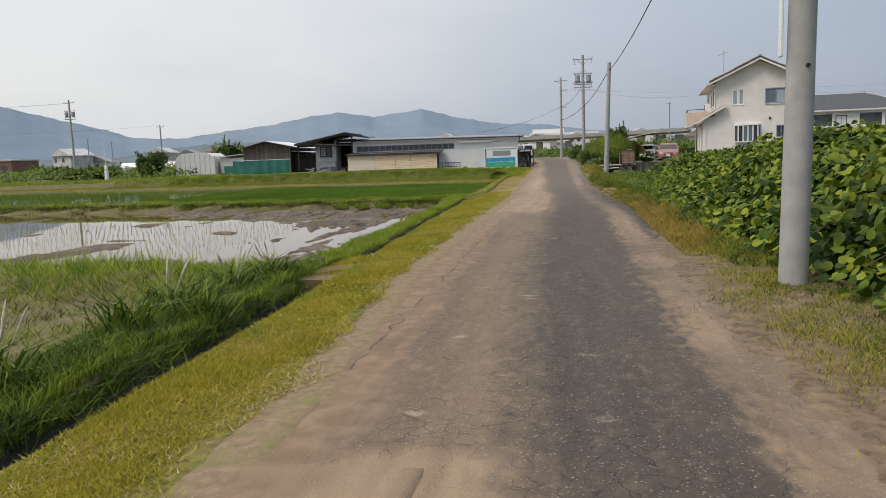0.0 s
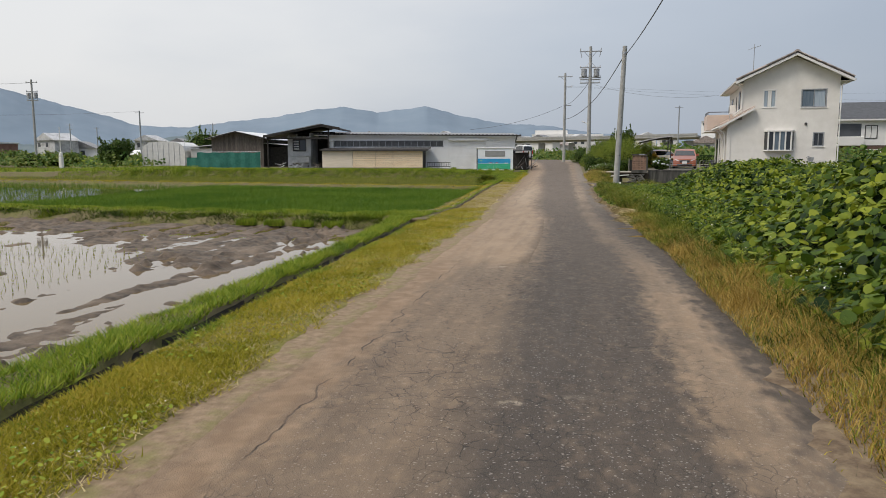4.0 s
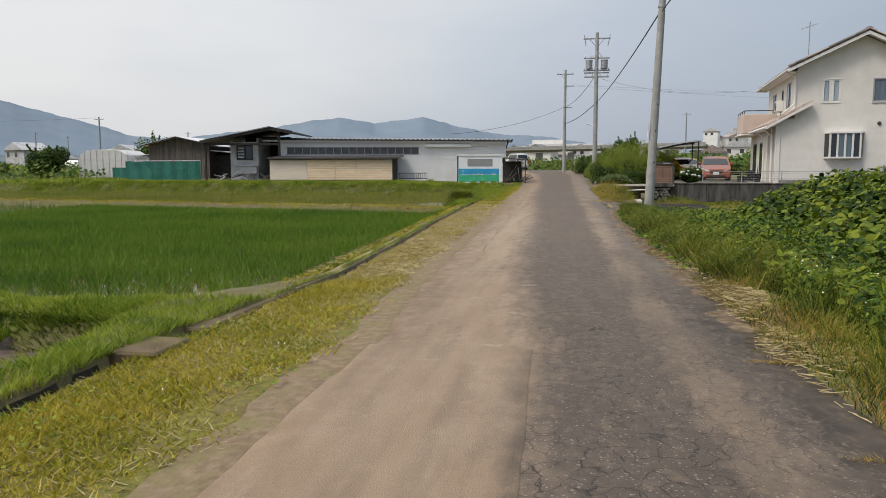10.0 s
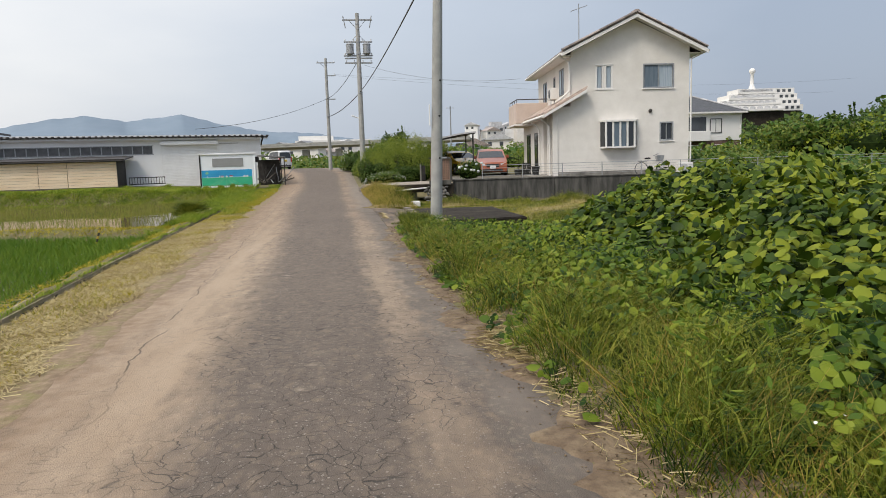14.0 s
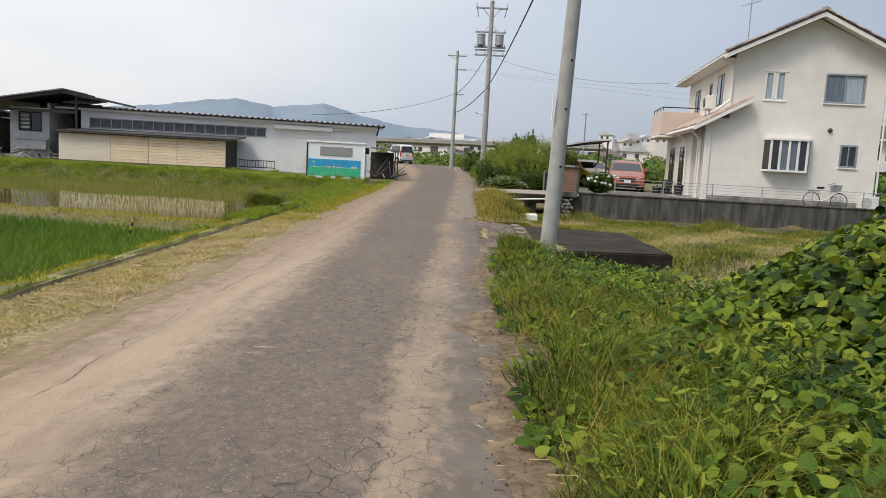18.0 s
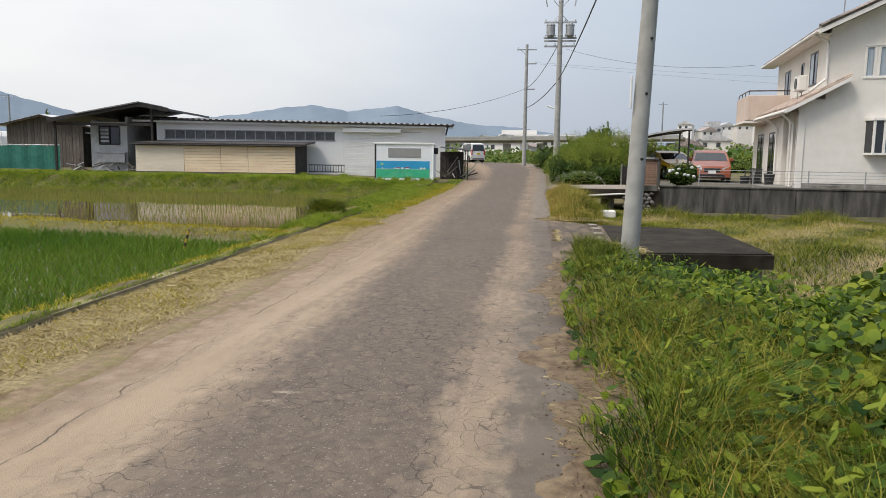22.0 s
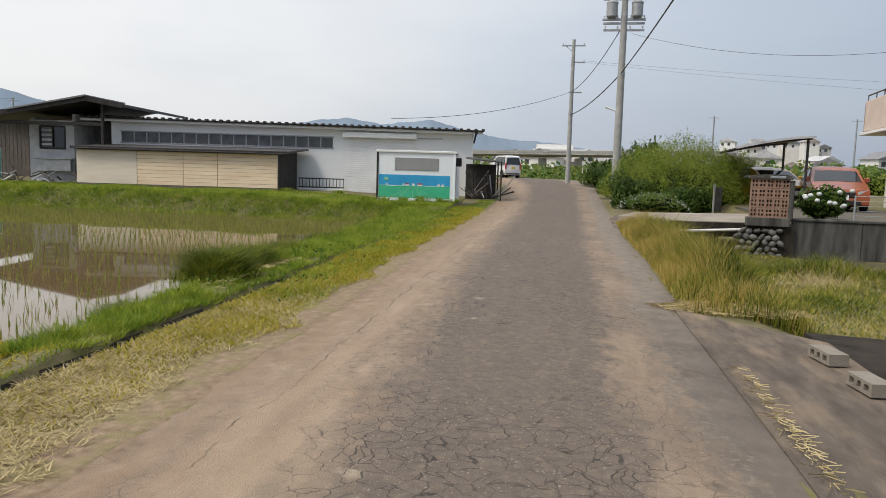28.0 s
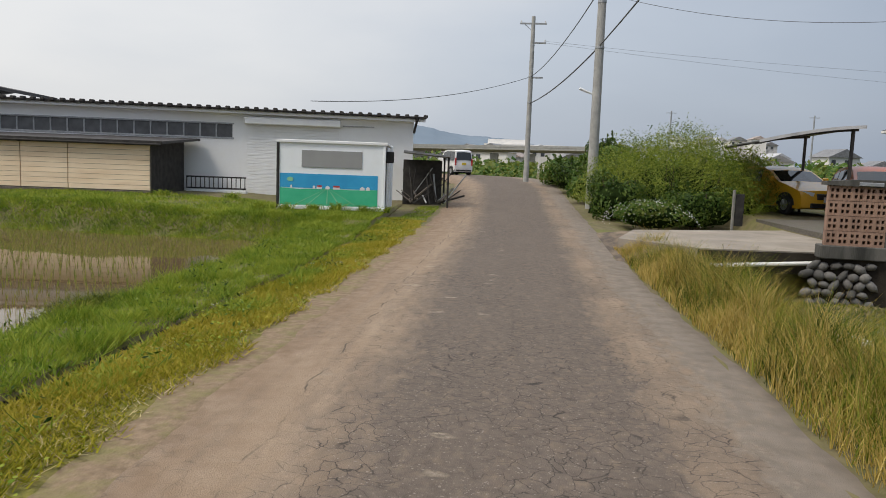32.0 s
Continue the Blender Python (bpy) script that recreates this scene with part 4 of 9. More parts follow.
MAT_ROOFSHEET = surf("grey_corrugated_sheet", (0.19, 0.19, 0.195), (0.28, 0.28, 0.285), 2.0, 0.5, 0.1, 30, (0.10, 0.09, 0.085), 0.8, 0.5, metal=0.3)
MAT_BLACKWOOD = surf("soot_black_timber", (0.016, 0.014, 0.013), (0.045, 0.04, 0.036), 5.0, 0.85, 0.3, 30)
MAT_OLDWOOD = surf("grey_weathered_boards", (0.095, 0.078, 0.066), (0.17, 0.145, 0.125), 5.0, 0.9, 0.4, 30, (0.06, 0.05, 0.045), 0.9, 0.6, stretch=(4, 4, 0.6), rnd=0.18)
MAT_GREYWALL = surf("grey_render", (0.46, 0.46, 0.47), (0.56, 0.56, 0.565), 2.0, 0.9, 0.25, 25, (0.15, 0.15, 0.15), 0.8, 0.6)
MAT_GLASS_DARK = glass_mat("dark_window_glass", (0.025, 0.028, 0.032))
MAT_GLASS_DUSTY = surf("dusty_wired_glass", (0.075, 0.076, 0.08), (0.125, 0.126, 0.13), 3.0, 0.35, 0.02, 30)
MAT_TIN = surf("bright_tin_roof", (0.62, 0.63, 0.64), (0.74, 0.745, 0.75), 1.5, 0.5, 0.1, 20, (0.40, 0.36, 0.33), 0.8, 0.3)


def barn():
    b = thing("barn", pose(-11, 70.4, 0.3, 0, 0, 10), "long low white barn with dark strip windows and corrugated roof", "barn")
    L, R, D, T = -9.95, 6.28, 8.5, 2.95
    part("front_wall", Shape().box(L, R, 0, 0.15, -0.2, 1.93).prism([(L, 2.42), (R, 2.42), (R, T - 0.2), (L, T - 0.09)], 0.0, 0.15, "y").box(L, -9.5, 0, 0.15, 1.93, 2.42).box(0.0, R, 0, 0.15, 1.93, 2.42), MAT_BARN, b)
    part("side_wall", Shape().prism([(0.15, -0.2), (D, -0.2), (D, 3.3), (0.15, T - 0.3)], R - 0.15, R, "x"), MAT_BARN, b)
    part("side_wall", Shape().prism([(0.15, -0.2), (D, -0.2), (D, 3.3), (0.15, T - 0.3)], L, L + 0.15, "x"), MAT_BARN, b)
    part("back_wall", Shape().box(L, R, D - 0.15, D, -0.2, 3.25), MAT_BARN, b)
    w = part("strip_window", Shape().bbox(-9.55, 0.05, -0.02, 0.03, 1.89, 1.95, 0.006).bbox(-9.55, 0.05, -0.02, 0.03, 2.40, 2.45, 0.006), MAT_STEEL, b)
    n = 17
    for i in range(n):
        x0, x1 = -9.5 + 9.5 * i / n, -9.5 + 9.5 * (i + 1) / n
        part("pane", Shape().box(x0 + 0.025, x1 - 0.025, 0.05, 0.065, 1.95, 2.4), MAT_GLASS_DUSTY, w)
        part("mullion", Shape().bbox(x1 - 0.028, x1 + 0.028, 0.02, 0.09, 1.95, 2.4, 0.005), MAT_STEEL, w)
    # corrugated roof, rising to the back
    k = 216
    s = Shape()
    rows = []
    for y, z in ((-0.42, T - 0.1), (D + 0.3, T + 0.40)):
        rows.append([(L - 1.25 + (R - L + 1.7) * i / k, y, z + 0.13 * (1 - i / k) + 0.022 * math.cos(i * 1.5708)) for i in range(k + 1)])
    s.loft(rows, close=False, caps=False)
    lower = [[(x, y, z - 0.05) for x, y, z in r] for r in rows]
    s.loft(lower, close=False, caps=False)
    part("roof", s, MAT_ROOFSHEET, b, smooth=True)
    part("eaves_board", Shape().prism([(L - 1.2, T - 0.11), (R + 0.4, T - 0.24), (R + 0.4, T - 0.13), (L - 1.2, T + 0.0)], -0.36, -0.3, "y"), MAT_WHITE, b)
    part("eaves_shade", Shape().prism([(L - 1.2, T - 0.0), (R + 0.42, T - 0.135), (R + 0.42, T - 0.06), (L - 1.2, T + 0.07)], -0.44, -0.38, "y"), MAT_BLACKWOOD, b, "black drip edge under the corrugated sheets")
    part("soffit", Shape().prism([(L - 1.1, T - 0.10), (R + 0.35, T - 0.22), (R + 0.35, T - 0.17), (L - 1.1, T - 0.05)], -0.3, 0.02, "y"), MAT_BARN, b)
    rm = Shape().bbox(-0.07, 0.07, -0.06, 0.12, -0.055, 0.055, 0.02).mesh("roof_end_cap", MAT_BLACKWOOD)
    for i in range(56):
        part("roof_end_cap", rm, None, b, at=pose(L - 1.05 + (R - L + 1.45) * i / 55, -0.44, T + 0.07 - 0.125 * i / 55))
    part("gutter_end", Shape().tube((R + 0.1, -0.4, T - 0.2), (R + 0.1, -0.4, T - 0.06), 0.07, None, 10).tube((R + 0.1, -0.38, T - 0.2), (R + 0.02, -0.06, T - 0.6), 0.045, None, 8), MAT_BLACKWOOD, b)
    # roller shutter
    sh = part("roller_shutter", Shape().bbox(0.45, 3.75, -0.28, 0.0, 2.42, 2.66, 0.03), MAT_SHUTTER, b, "white roller shutter with its box")
    for i in range(26):
        part("slat", Shape().bbox(0.5, 3.7, -0.03, -0.008, -0.05 + i * 0.093, 0.038 + i * 0.093, 0.012), MAT_SHUTTER, sh)
    part("fascia_trim", Shape().bbox(3.8, 4.9, -0.05, 0.0, 2.46, 2.5, 0.006), MAT_GREYWALL, b)
    return b


def wood_shed():
    s = thing("wooden_shed", pose(-12.07, 66.75, 0.38, 0, 0, 6.5), "low lean-to shed closed with pale plywood shutters", "shed")
    W, H = 8.42, 1.46
    fr = (0.0, 0.305, 0.535, 0.705, 1.0)
    part("frame", Shape().box(-W, 0, 0.06, 0.12, -0.1, H).bbox(-W, 0.0, -0.02, 0.06, -0.12, 0.06, 0.01), MAT_OLDWOOD, s)
    for i in range(4):
        x0, x1 = -W + W * fr[i], -W + W * fr[i + 1]
        n = 1 if i == 0 else 9
        for j in range(n):
            z0, z1 = 0.08 + (H - 0.1) * j / n, 0.08 + (H - 0.1) * (j + 1) / n
            part("shutter_board", Shape().bbox(x0 + 0.012, x1 - 0.012, -0.005 + 0.006 * random.random(), 0.05, z0 + 0.004, z1 - 0.004, 0.004), MAT_PLY if i else MAT_PLY_GREY, s)
    for x in (-W + 0.03, -0.03):
        part("side_wall", Shape().prism([(0.08, -0.1), (2.9, -0.1), (2.9, H + 0.19), (0.08, H)], x - 0.03, x + 0.03, "x"), MAT_BLACKWOOD, s)
    part("roof", Shape().prism([(-0.16, H + 0.03), (3.3, H + 0.24), (3.3, H + 0.32), (-0.16, H + 0.11)], -W - 0.15, 0.42, "x"), MAT_DARKROOF, s)
    part("roof_edge", Shape().bbox(-W - 0.16, 0.43, -0.19, -0.15, H + 0.0, H + 0.12, 0.008), MAT_BLACKWOOD, s)
    part("gutter", Shape().tube((-W - 0.1, -0.22, H + 0.03), (0.4, -0.22, H + 0.01), 0.03, None, 8), MAT_BLACKWOOD, s)
    return s


def rail_guard():
    g = thing("rail_guard", pose(-12.2, 69.35, 0.35, 0, 0, 10), "low black metal rail guard on a pale plinth by the barn", "railing")
    part("plinth", Shape().bbox(0, 2.0, 0, 0.3, -0.1, 0.08, 0.015), MAT_WHITE, g)
    for z in (0.12, 0.50):
        part("rail", Shape().bbox(0, 2.0, 0.02, 0.06, z, z + 0.05, 0.008), MAT_BLACKWOOD, g)
    for i in range(14):
        x = 0.02 + 1.94 * i / 13
        part("baluster", Shape().bbox(x - 0.014, x + 0.014, 0.03, 0.055, 0.14, 0.52, 0.004), MAT_BLACKWOOD, g)


def container():
    c = thing("storage_container", pose(-7.25, 64.26, 0.25, 0, 0, 8), "white storage container painted with a blue and green landscape mural", "container")
    W, D, H = 2.84, 2.1, 1.8
    mw = surf("container_white", (0.82, 0.85, 0.87), (0.86, 0.88, 0.90), 1.0, 0.5, 0.03, 20, (0.65, 0.65, 0.63), 0.8, 0.25)
    blue = surf("mural_blue", (0.025, 0.30, 0.58), (0.04, 0.37, 0.66), 1.5, 0.5, 0.02, 20)
    green = surf("mural_green", (0.035, 0.42, 0.22), (0.07, 0.50, 0.28), 2.0, 0.5, 0.02, 20)
    grey = surf("mural_grey_sign", (0.27, 0.27, 0.265), (0.30, 0.30, 0.295), 2.0, 0.6, 0.02, 20)
    red = surf("mural_red", (0.42, 0.05, 0.05), (0.5, 0.07, 0.06), 2.0, 0.6, 0.0)
    yel = surf("mural_lime", (0.2, 0.5, 0.3), (0.3, 0.6, 0.36), 2.0, 0.6, 0.0)
    part("body", Shape().bbox(0.03, W - 0.03, 0.02, D, 0.1, H - 0.04, 0.02), mw, c)
    for x in (0.0, W - 0.07):
        part("corner_post", Shape().bbox(x, x + 0.07, -0.012, 0.07, 0.05, H - 0.03, 0.012), MAT_BLACKWOOD if x == 0 else mw, c)
    part("top_rail", Shape().bbox(-0.02, W + 0.05, -0.03, 0.06, H - 0.06, H + 0.02, 0.012), MAT_WHITE, c)
    part("roof_sheet", Shape().bbox(-0.02, W + 0.05, 0.05, D + 0.05, H - 0.05, H + 0.005, 0.01), MAT_WHITE, c)
    part("bottom_rail", Shape().bbox(0.03, W, -0.015, 0.05, 0.02, 0.12, 0.012), mw, c)
    # the mural, as thin painted panels
    part("mural_sky_band", Shape().box(0.09, W - 0.2, 0.012, 0.024, 0.58, 0.95), blue, c)
    part("mural_field_band", Shape().prism([(0.09, 0.13), (W - 0.2, 0.13), (W - 0.2, 0.58), (1.9, 0.555), (1.3, 0.585), (0.6, 0.545), (0.09, 0.57)], 0.008, 0.022), green, c)
    part("blanked_sign", Shape().bbox(0.65, 2.22, 0.0, 0.022, 1.12, 1.56, 0.004), grey, c, "grey blanked-out sign panel")
    for a in (-0.62, -0.38, -0.02, 0.22, 0.52):
        x = 1.33 + a * 0.12
        part("painted_path", Shape().prism([(x, 0.555), (1.33 + a * 1.35, 0.16), (1.36 + a * 1.35, 0.16), (x + 0.012, 0.555)], 0.002, 0.006), yel, c)
    for x, w_, mt in ((0.95, 0.06, MAT_WHITE), (1.05, 0.14, MAT_WHITE), (1.28, 0.11, MAT_WHITE), (1.48, 0.18, MAT_WHITE), (2.18, 0.12, MAT_WHITE), (2.34, 0.1, MAT_WHITE), (0.36, 0.05, MAT_WHITE)):
        part("painted_house", Shape().prism([(x, 0.56), (x + w_, 0.56), (x + w_, 0.62), (x + w_ / 2, 0.66), (x, 0.62)], 0.002, 0.007), mt, c)
    for x, w_ in ((1.06, 0.12), (1.48, 0.17)):
        part("painted_roof", Shape().box(x, x + w_, -0.002, 0.001, 0.615, 0.66), red, c)
    part("painted_tree", Shape().prism([(0.36 + 0.09 * math.cos(i * 0.785), 0.80 + 0.06 * math.sin(i * 0.785)) for i in range(8)], 0.002, 0.006), yel, c)
    # flat black panel on the closed side, painted as the doorway's dark inside
    part("doorway_shade_panel", Shape().bbox(W - 0.028, W - 0.015, 0.12, 0.55, 0.1, H - 0.1, 0.004), MAT_BLACKWOOD, c, "black panel that stands for the dark doorway in the side")
    part("lantern_box", Shape().bbox(W - 0.02, W + 0.2, 0.14, 0.3, 1.3, 1.6, 0.02), MAT_BLACKWOOD, c)
    d = part("side_door", Shape().bbox(W - 0.01, W + 0.03, 0.6, 1.75, 0.08, H - 0.08, 0.01), mw, c, "white louvred door")
    for i in range(16):
        part("louvre", Shape().bbox(W + 0.02, W + 0.045, 0.7, 1.1, 0.25 + i * 0.085, 0.31 + i * 0.085, 0.008), MAT_WHITE, d)
    part("door_post", Shape().bbox(W, W + 0.1, 1.75, 1.95, 0.05, H - 0.02, 0.015), mw, c)


def scrap_heap():
    h = thing("scrap_heap", pose(-3.9, 69.6, 0.3, 0, 0, 10), "heap of dark scrap bars and poles leaning under a small roof", "scrap heap")
    random.seed(5)
    part("cover_roof", Shape().prism([(-0.9, 1.62), (0.6, 1.5), (0.6, 1.55), (-0.9, 1.68)], -0.8, 1.6), MAT_ROOFSHEET, h)
    part("post", Shape().bbox(0.5, 0.56, -0.7, -0.64, -0.1, 1.52, 0.01), MAT_BLACKWOOD, h)
    part("post", Shape().bbox(0.5, 0.56, 1.4, 1.46, -0.1, 1.52, 0.01), MAT_BLACKWOOD, h)
    part("back_board", Shape().bbox(-0.9, 0.4, 0.6, 0.66, -0.1, 1.4, 0.01), MAT_BLACKWOOD, h)
    for i in range(26):
        a, b = random.uniform(-0.8, 0.5), random.uniform(-0.9, 0.9)
        part("bar", Shape().tube((a, b, random.uniform(0, 0.1)), (a + random.uniform(-0.5, 0.9), b + random.uniform(-0.5, 0.5), random.uniform(0.15, 1.2)), random.uniform(0.014, 0.035), None, 6), random.choice((MAT_BLACKWOOD, MAT_OLDWOOD, MAT_STEEL, MAT_BLACKWOOD)), h)


def annex():
    a = thing("annex_house", pose(-11, 70.4, 0.3, 0, 0, 10), "grey rendered annex under a wide black gable roof", "house")
    part("front_wall", Shape().box(-13.5, -11.5, -0.25, -0.1, -0.2, 1.58).box(-13.5, -13.02, -0.25, -0.1, 1.58, 2.52).box(-11.92, -11.5, -0.25, -0.1, 1.58, 2.52).box(-13.5, -11.5, -0.25, -0.1, 2.52, 2.8), MAT_GREYWALL, a)
    part("side_wall", Shape().box(-13.5, -13.35, -0.1, 6, -0.2, 2.9).box(-11.65, -11.5, -0.1, 6, -0.2, 3.1), MAT_GREYWALL, a)
    part("back_wall", Shape().box(-13.35, -9.9, 3.4, 3.5, -0.2, 3.3), MAT_BLACKWOOD, a)
    w = part("window", Shape().bbox(-13.05, -11.9, -0.28, -0.2, 1.52, 1.6, 0.01).bbox(-13.05, -11.9, -0.28, -0.2, 2.5, 2.57, 0.01).bbox(-13.06, -13.0, -0.28, -0.2, 1.6, 2.5, 0.01).bbox(-11.94, -11.88, -0.28, -0.2, 1.6, 2.5, 0.01), MAT_BLACKWOOD, a)
    part("mullion", Shape().bbox(-12.5, -12.44, -0.27, -0.2, 1.6, 2.5, 0.01), MAT_BLACKWOOD, w)
    for i in range(2):
        part("pane", Shape().box(-13.0 + 0.54 * i, -12.5 + 0.56 * i, -0.2, -0.19, 1.6, 2.5), MAT_GLASS_DARK, w)
    for i in range(4):
        part("window_slat", Shape().bbox(-12.98, -12.52, -0.225, -0.205, 1.68 + i * 0.21, 1.78 + i * 0.21, 0.006), MAT_GREYWALL, w)
    # roof: two slopes, ridge running back
    for name, x0, z0, x1, z1 in (("roof_slope", -15.3, 2.72, -10.4, 3.66), ("roof_slope", -10.4, 3.66, -8.8, 3.38)):
        part(name, Shape().prism([(x0, z0), (x1, z1), (x1, z1 + 0.12), (x0, z0 + 0.12)], -1.4, 6.5), MAT_DARKROOF, a)
    part("fascia", Shape().prism([(-15.32, 2.66), (-10.4, 3.6), (-8.8, 3.32), (-8.8, 3.54), (-10.4, 3.83), (-15.32, 2.88)], -1.44, -1.38), MAT_BLACKWOOD, a)
    part("roof_cap", Shape().prism([(-13.8, 3.12), (-10.4, 3.79), (-10.4, 3.86), (-13.8, 3.18)], -1.5, 2.5), MAT_ROOFSHEET, a)
    for x in (-15.0, -9.8):
        part("post", Shape().bbox(x - 0.06, x + 0.06, -1.2, -1.08, -0.2, 2.75 if x < -12 else 3.5, 0.012), MAT_BLACKWOOD, a)
    part("beam", Shape().bbox(-15.1, -9.8, -1.2, -1.08, 2.55, 2.7, 0.012), MAT_BLACKWOOD, a)
    part("counter", Shape().bbox(-13.2, -11.5, -0.5, -0.25, 1.08, 1.14, 0.01).bbox(-13.15, -11.6, -0.45, -0.3, 0.55, 1.08, 0.01), MAT_GREYWALL, a)
    random.seed(9)
    for i in range(34):
        x, y = random.uniform(-14.3, -10.2), random.uniform(-1.6, -0.6)
        l = random.uniform(0.4, 1.0)
        part("scrap_wood", Shape().bbox(-l / 2, l / 2, -0.03, 0.03, -0.02, 0.02, 0.006, pose(x, y, random.uniform(0.08, 0.5), random.uniform(-40, 40), random.uniform(-65, 20), random.uniform(0, 180))), random.choice((MAT_OLDWOOD, MAT_OLDWOOD, MAT_GREYWALL, MAT_BLACKWOOD)), a)


def timber_barn():
    t = thing("timber_barn", pose(-35.1, 75.0, 0.4, 0, 0, 4), "old grey board barn with a bright tin roof", "barn")
    W = 5.3
    n = 22
    for i in range(n):
        x0, x1 = W * i / n, W * (i + 1) / n
        xm = (x0 + x1) / 2
        top = 2.75 + 0.65 * (1 - abs(xm - 2.65) / 2.65)
        part("board", Shape().bbox(x0 + 0.006, x1 - 0.006, random.uniform(-0.01, 0.01), 0.05, -0.2, top, 0.006), MAT_OLDWOOD, t)
    part("side_wall", Shape().box(W - 0.05, W, 0.05, 8, -0.2, 2.75), MAT_BLACKWOOD, t)
    part("side_wall", Shape().box(0, 0.05, 0.05, 8, -0.2, 2.75), MAT_OLDWOOD, t)
    part("roof_slope", Shape().prism([(-0.5, 2.66), (2.65, 3.4), (2.65, 3.47), (-0.5, 2.73)], -0.5, 8.3), MAT_TIN, t)
    part("roof_slope", Shape().prism([(2.65, 3.4), (6.3, 2.6), (6.3, 2.67), (2.65, 3.47)], -0.5, 8.3), MAT_TIN, t)
    part("verge_board", Shape().prism([(-0.5, 2.6), (2.65, 3.34), (6.3, 2.54), (6.3, 2.64), (2.65, 3.44), (-0.5, 2.7)], -0.54, -0.49), MAT_BLACKWOOD, t)
    part("rear_roof", Shape().add([(-1.2, 8.6, 2.75), (7.6, 8.6, 2.75), (7.2, 13, 3.42), (-0.8, 13, 3.42), (-1.2, 8.6, 2.68), (7.6, 8.6, 2.68), (7.2, 13, 3.35), (-0.8, 13, 3.35)], [(0, 1, 2, 3), (7, 6, 5, 4), (0, 4, 5, 1), (1, 5, 6, 2), (2, 6, 7, 3), (3, 7, 4, 0)]).box(-0.5, 6.9, 9, 12.6, -0.2, 2.7), MAT_TIN, t, "bright tin roof at the back")
    # closed black box, shade under the lean-to roof put into its colour
    part("lean_to", Shape().box(W + 0.02, W + 3.6, 1.2, 6, -0.2, 1.9), MAT_BLACKWOOD, t, "solid black box that stands for the dark inside of the lean-to")
    part("lean_to_roof", Shape().prism([(W, 2.25), (W + 3.9, 1.95), (W + 3.9, 2.0), (W, 2.32)], 0.3, 6.2), MAT_TIN, t)
    n_ = thing("green_net_fence", pose(-34.0, 70.0, 0.45, 0, 0, 2), "green netting stretched over low posts", "net fence")
    net = surf("green_netting", (0.012, 0.11, 0.085), (0.025, 0.16, 0.12), 6.0, 0.8, 0.2, 60, (0.05, 0.2, 0.16), 1.0, 0.5)
    part("net", Shape().loft([[(6.1 * i / 30, 0.04 * math.sin(i * 1.3), z + 0.04 * math.sin(i * 0.9)) for i in range(31)] for z in (-0.1, 0.4, 0.9, 1.3)], close=False, caps=False), net, n_)
    part("net", Shape().loft([[(-0.6 + 3.2 * i / 16, -0.8 + 0.04 * math.sin(i * 1.1), z) for i in range(17)] for z in (-0.1, 0.4, 0.85)], close=False, caps=False), net, n_, "lower front net")
    for i in range(9):
        part("post", Shape().tube((6.1 * i / 8, 0.06, -0.3), (6.1 * i / 8, 0.06, 1.4), 0.025, None, 6), MAT_STEEL, n_)
    part("top_pipe", Shape().tube((0, 0.06, 1.35), (6.1, 0.06, 1.35), 0.022, None, 6), MAT_WHITE, n_)
    v = thing("vinyl_greenhouse", pose(-49.0, 85.0, 0.5, 0, 0, 4), "white vinyl tunnel greenhouse", "greenhouse")
    sheet = surf("white_vinyl_sheet", (0.58, 0.57, 0.55), (0.68, 0.67, 0.65), 3.0, 0.6, 0.1, 8)
    part("cover", Shape().loft([[(x, 0.0 + 4.2 * k / 8, z) for x, z in [(0, -0.2), (0, 1.5), (0.25, 2.1), (0.9, 2.5), (2.6, 2.62), (4.3, 2.5), (4.95, 2.1), (5.2, 1.5), (5.2, -0.2)]] for k in range(9)], close=False), sheet, v)
    for i in range(9):
        part("hoop", Shape().path([(5.2 * i / 8, -0.02, -0.2), (5.2 * i / 8, -0.02, 2.45)], 0.02), MAT_GREYWALL, v)
    part("annex_hazed_cover", Shape().bbox(5.4, 9.5, 1.0, 4.0, -0.2, 1.8, 0.1), sheet, v)
    part("annex_roof", Shape().prism([(5.3, 1.9), (10.5, 2.35), (10.5, 2.42), (5.3, 1.97)], 0.6, 4.2), MAT_TIN, v)


barn()
wood_shed()
rail_guard()
container()
scrap_heap()
annex()
timber_barn()

# ---- the cream house and its plot ----
MAT_CREAM = surf("cream_render", (0.73, 0.695, 0.645), (0.79, 0.755, 0.705), 2.2, 0.9, 0.15, 70, (0.61, 0.575, 0.525), 0.5, 0.5)
MAT_PEACH = surf("peach_render", (0.56, 0.455, 0.39), (0.62, 0.51, 0.44), 2.0, 0.9, 0.15, 60)
MAT_TILE = surf("mottled_clay_tile", (0.19, 0.155, 0.14), (0.37, 0.315, 0.285), 5.0, 0.75, 0.3, 40, (0.09, 0.075, 0.068), 3.0, 0.8, rnd=0.6)
MAT_TILE_PINK = surf("pinkish_clay_tile", (0.34, 0.25, 0.205), (0.47, 0.37, 0.31), 3.0, 0.75, 0.2, 40, (0.22, 0.165, 0.14), 1.6, 0.6, rnd=0.35)
MAT_FRAME = surf("dark_bronze_frame", (0.055, 0.05, 0.046), (0.08, 0.073, 0.068), 4.0, 0.4, 0.02, 30, metal=0.4)
MAT_TRIM = surf("white_trim", (0.74, 0.72, 0.69), (0.80, 0.78, 0.75), 2.0, 0.5, 0.03, 30, (0.62, 0.6, 0.56), 1.0, 0.3)
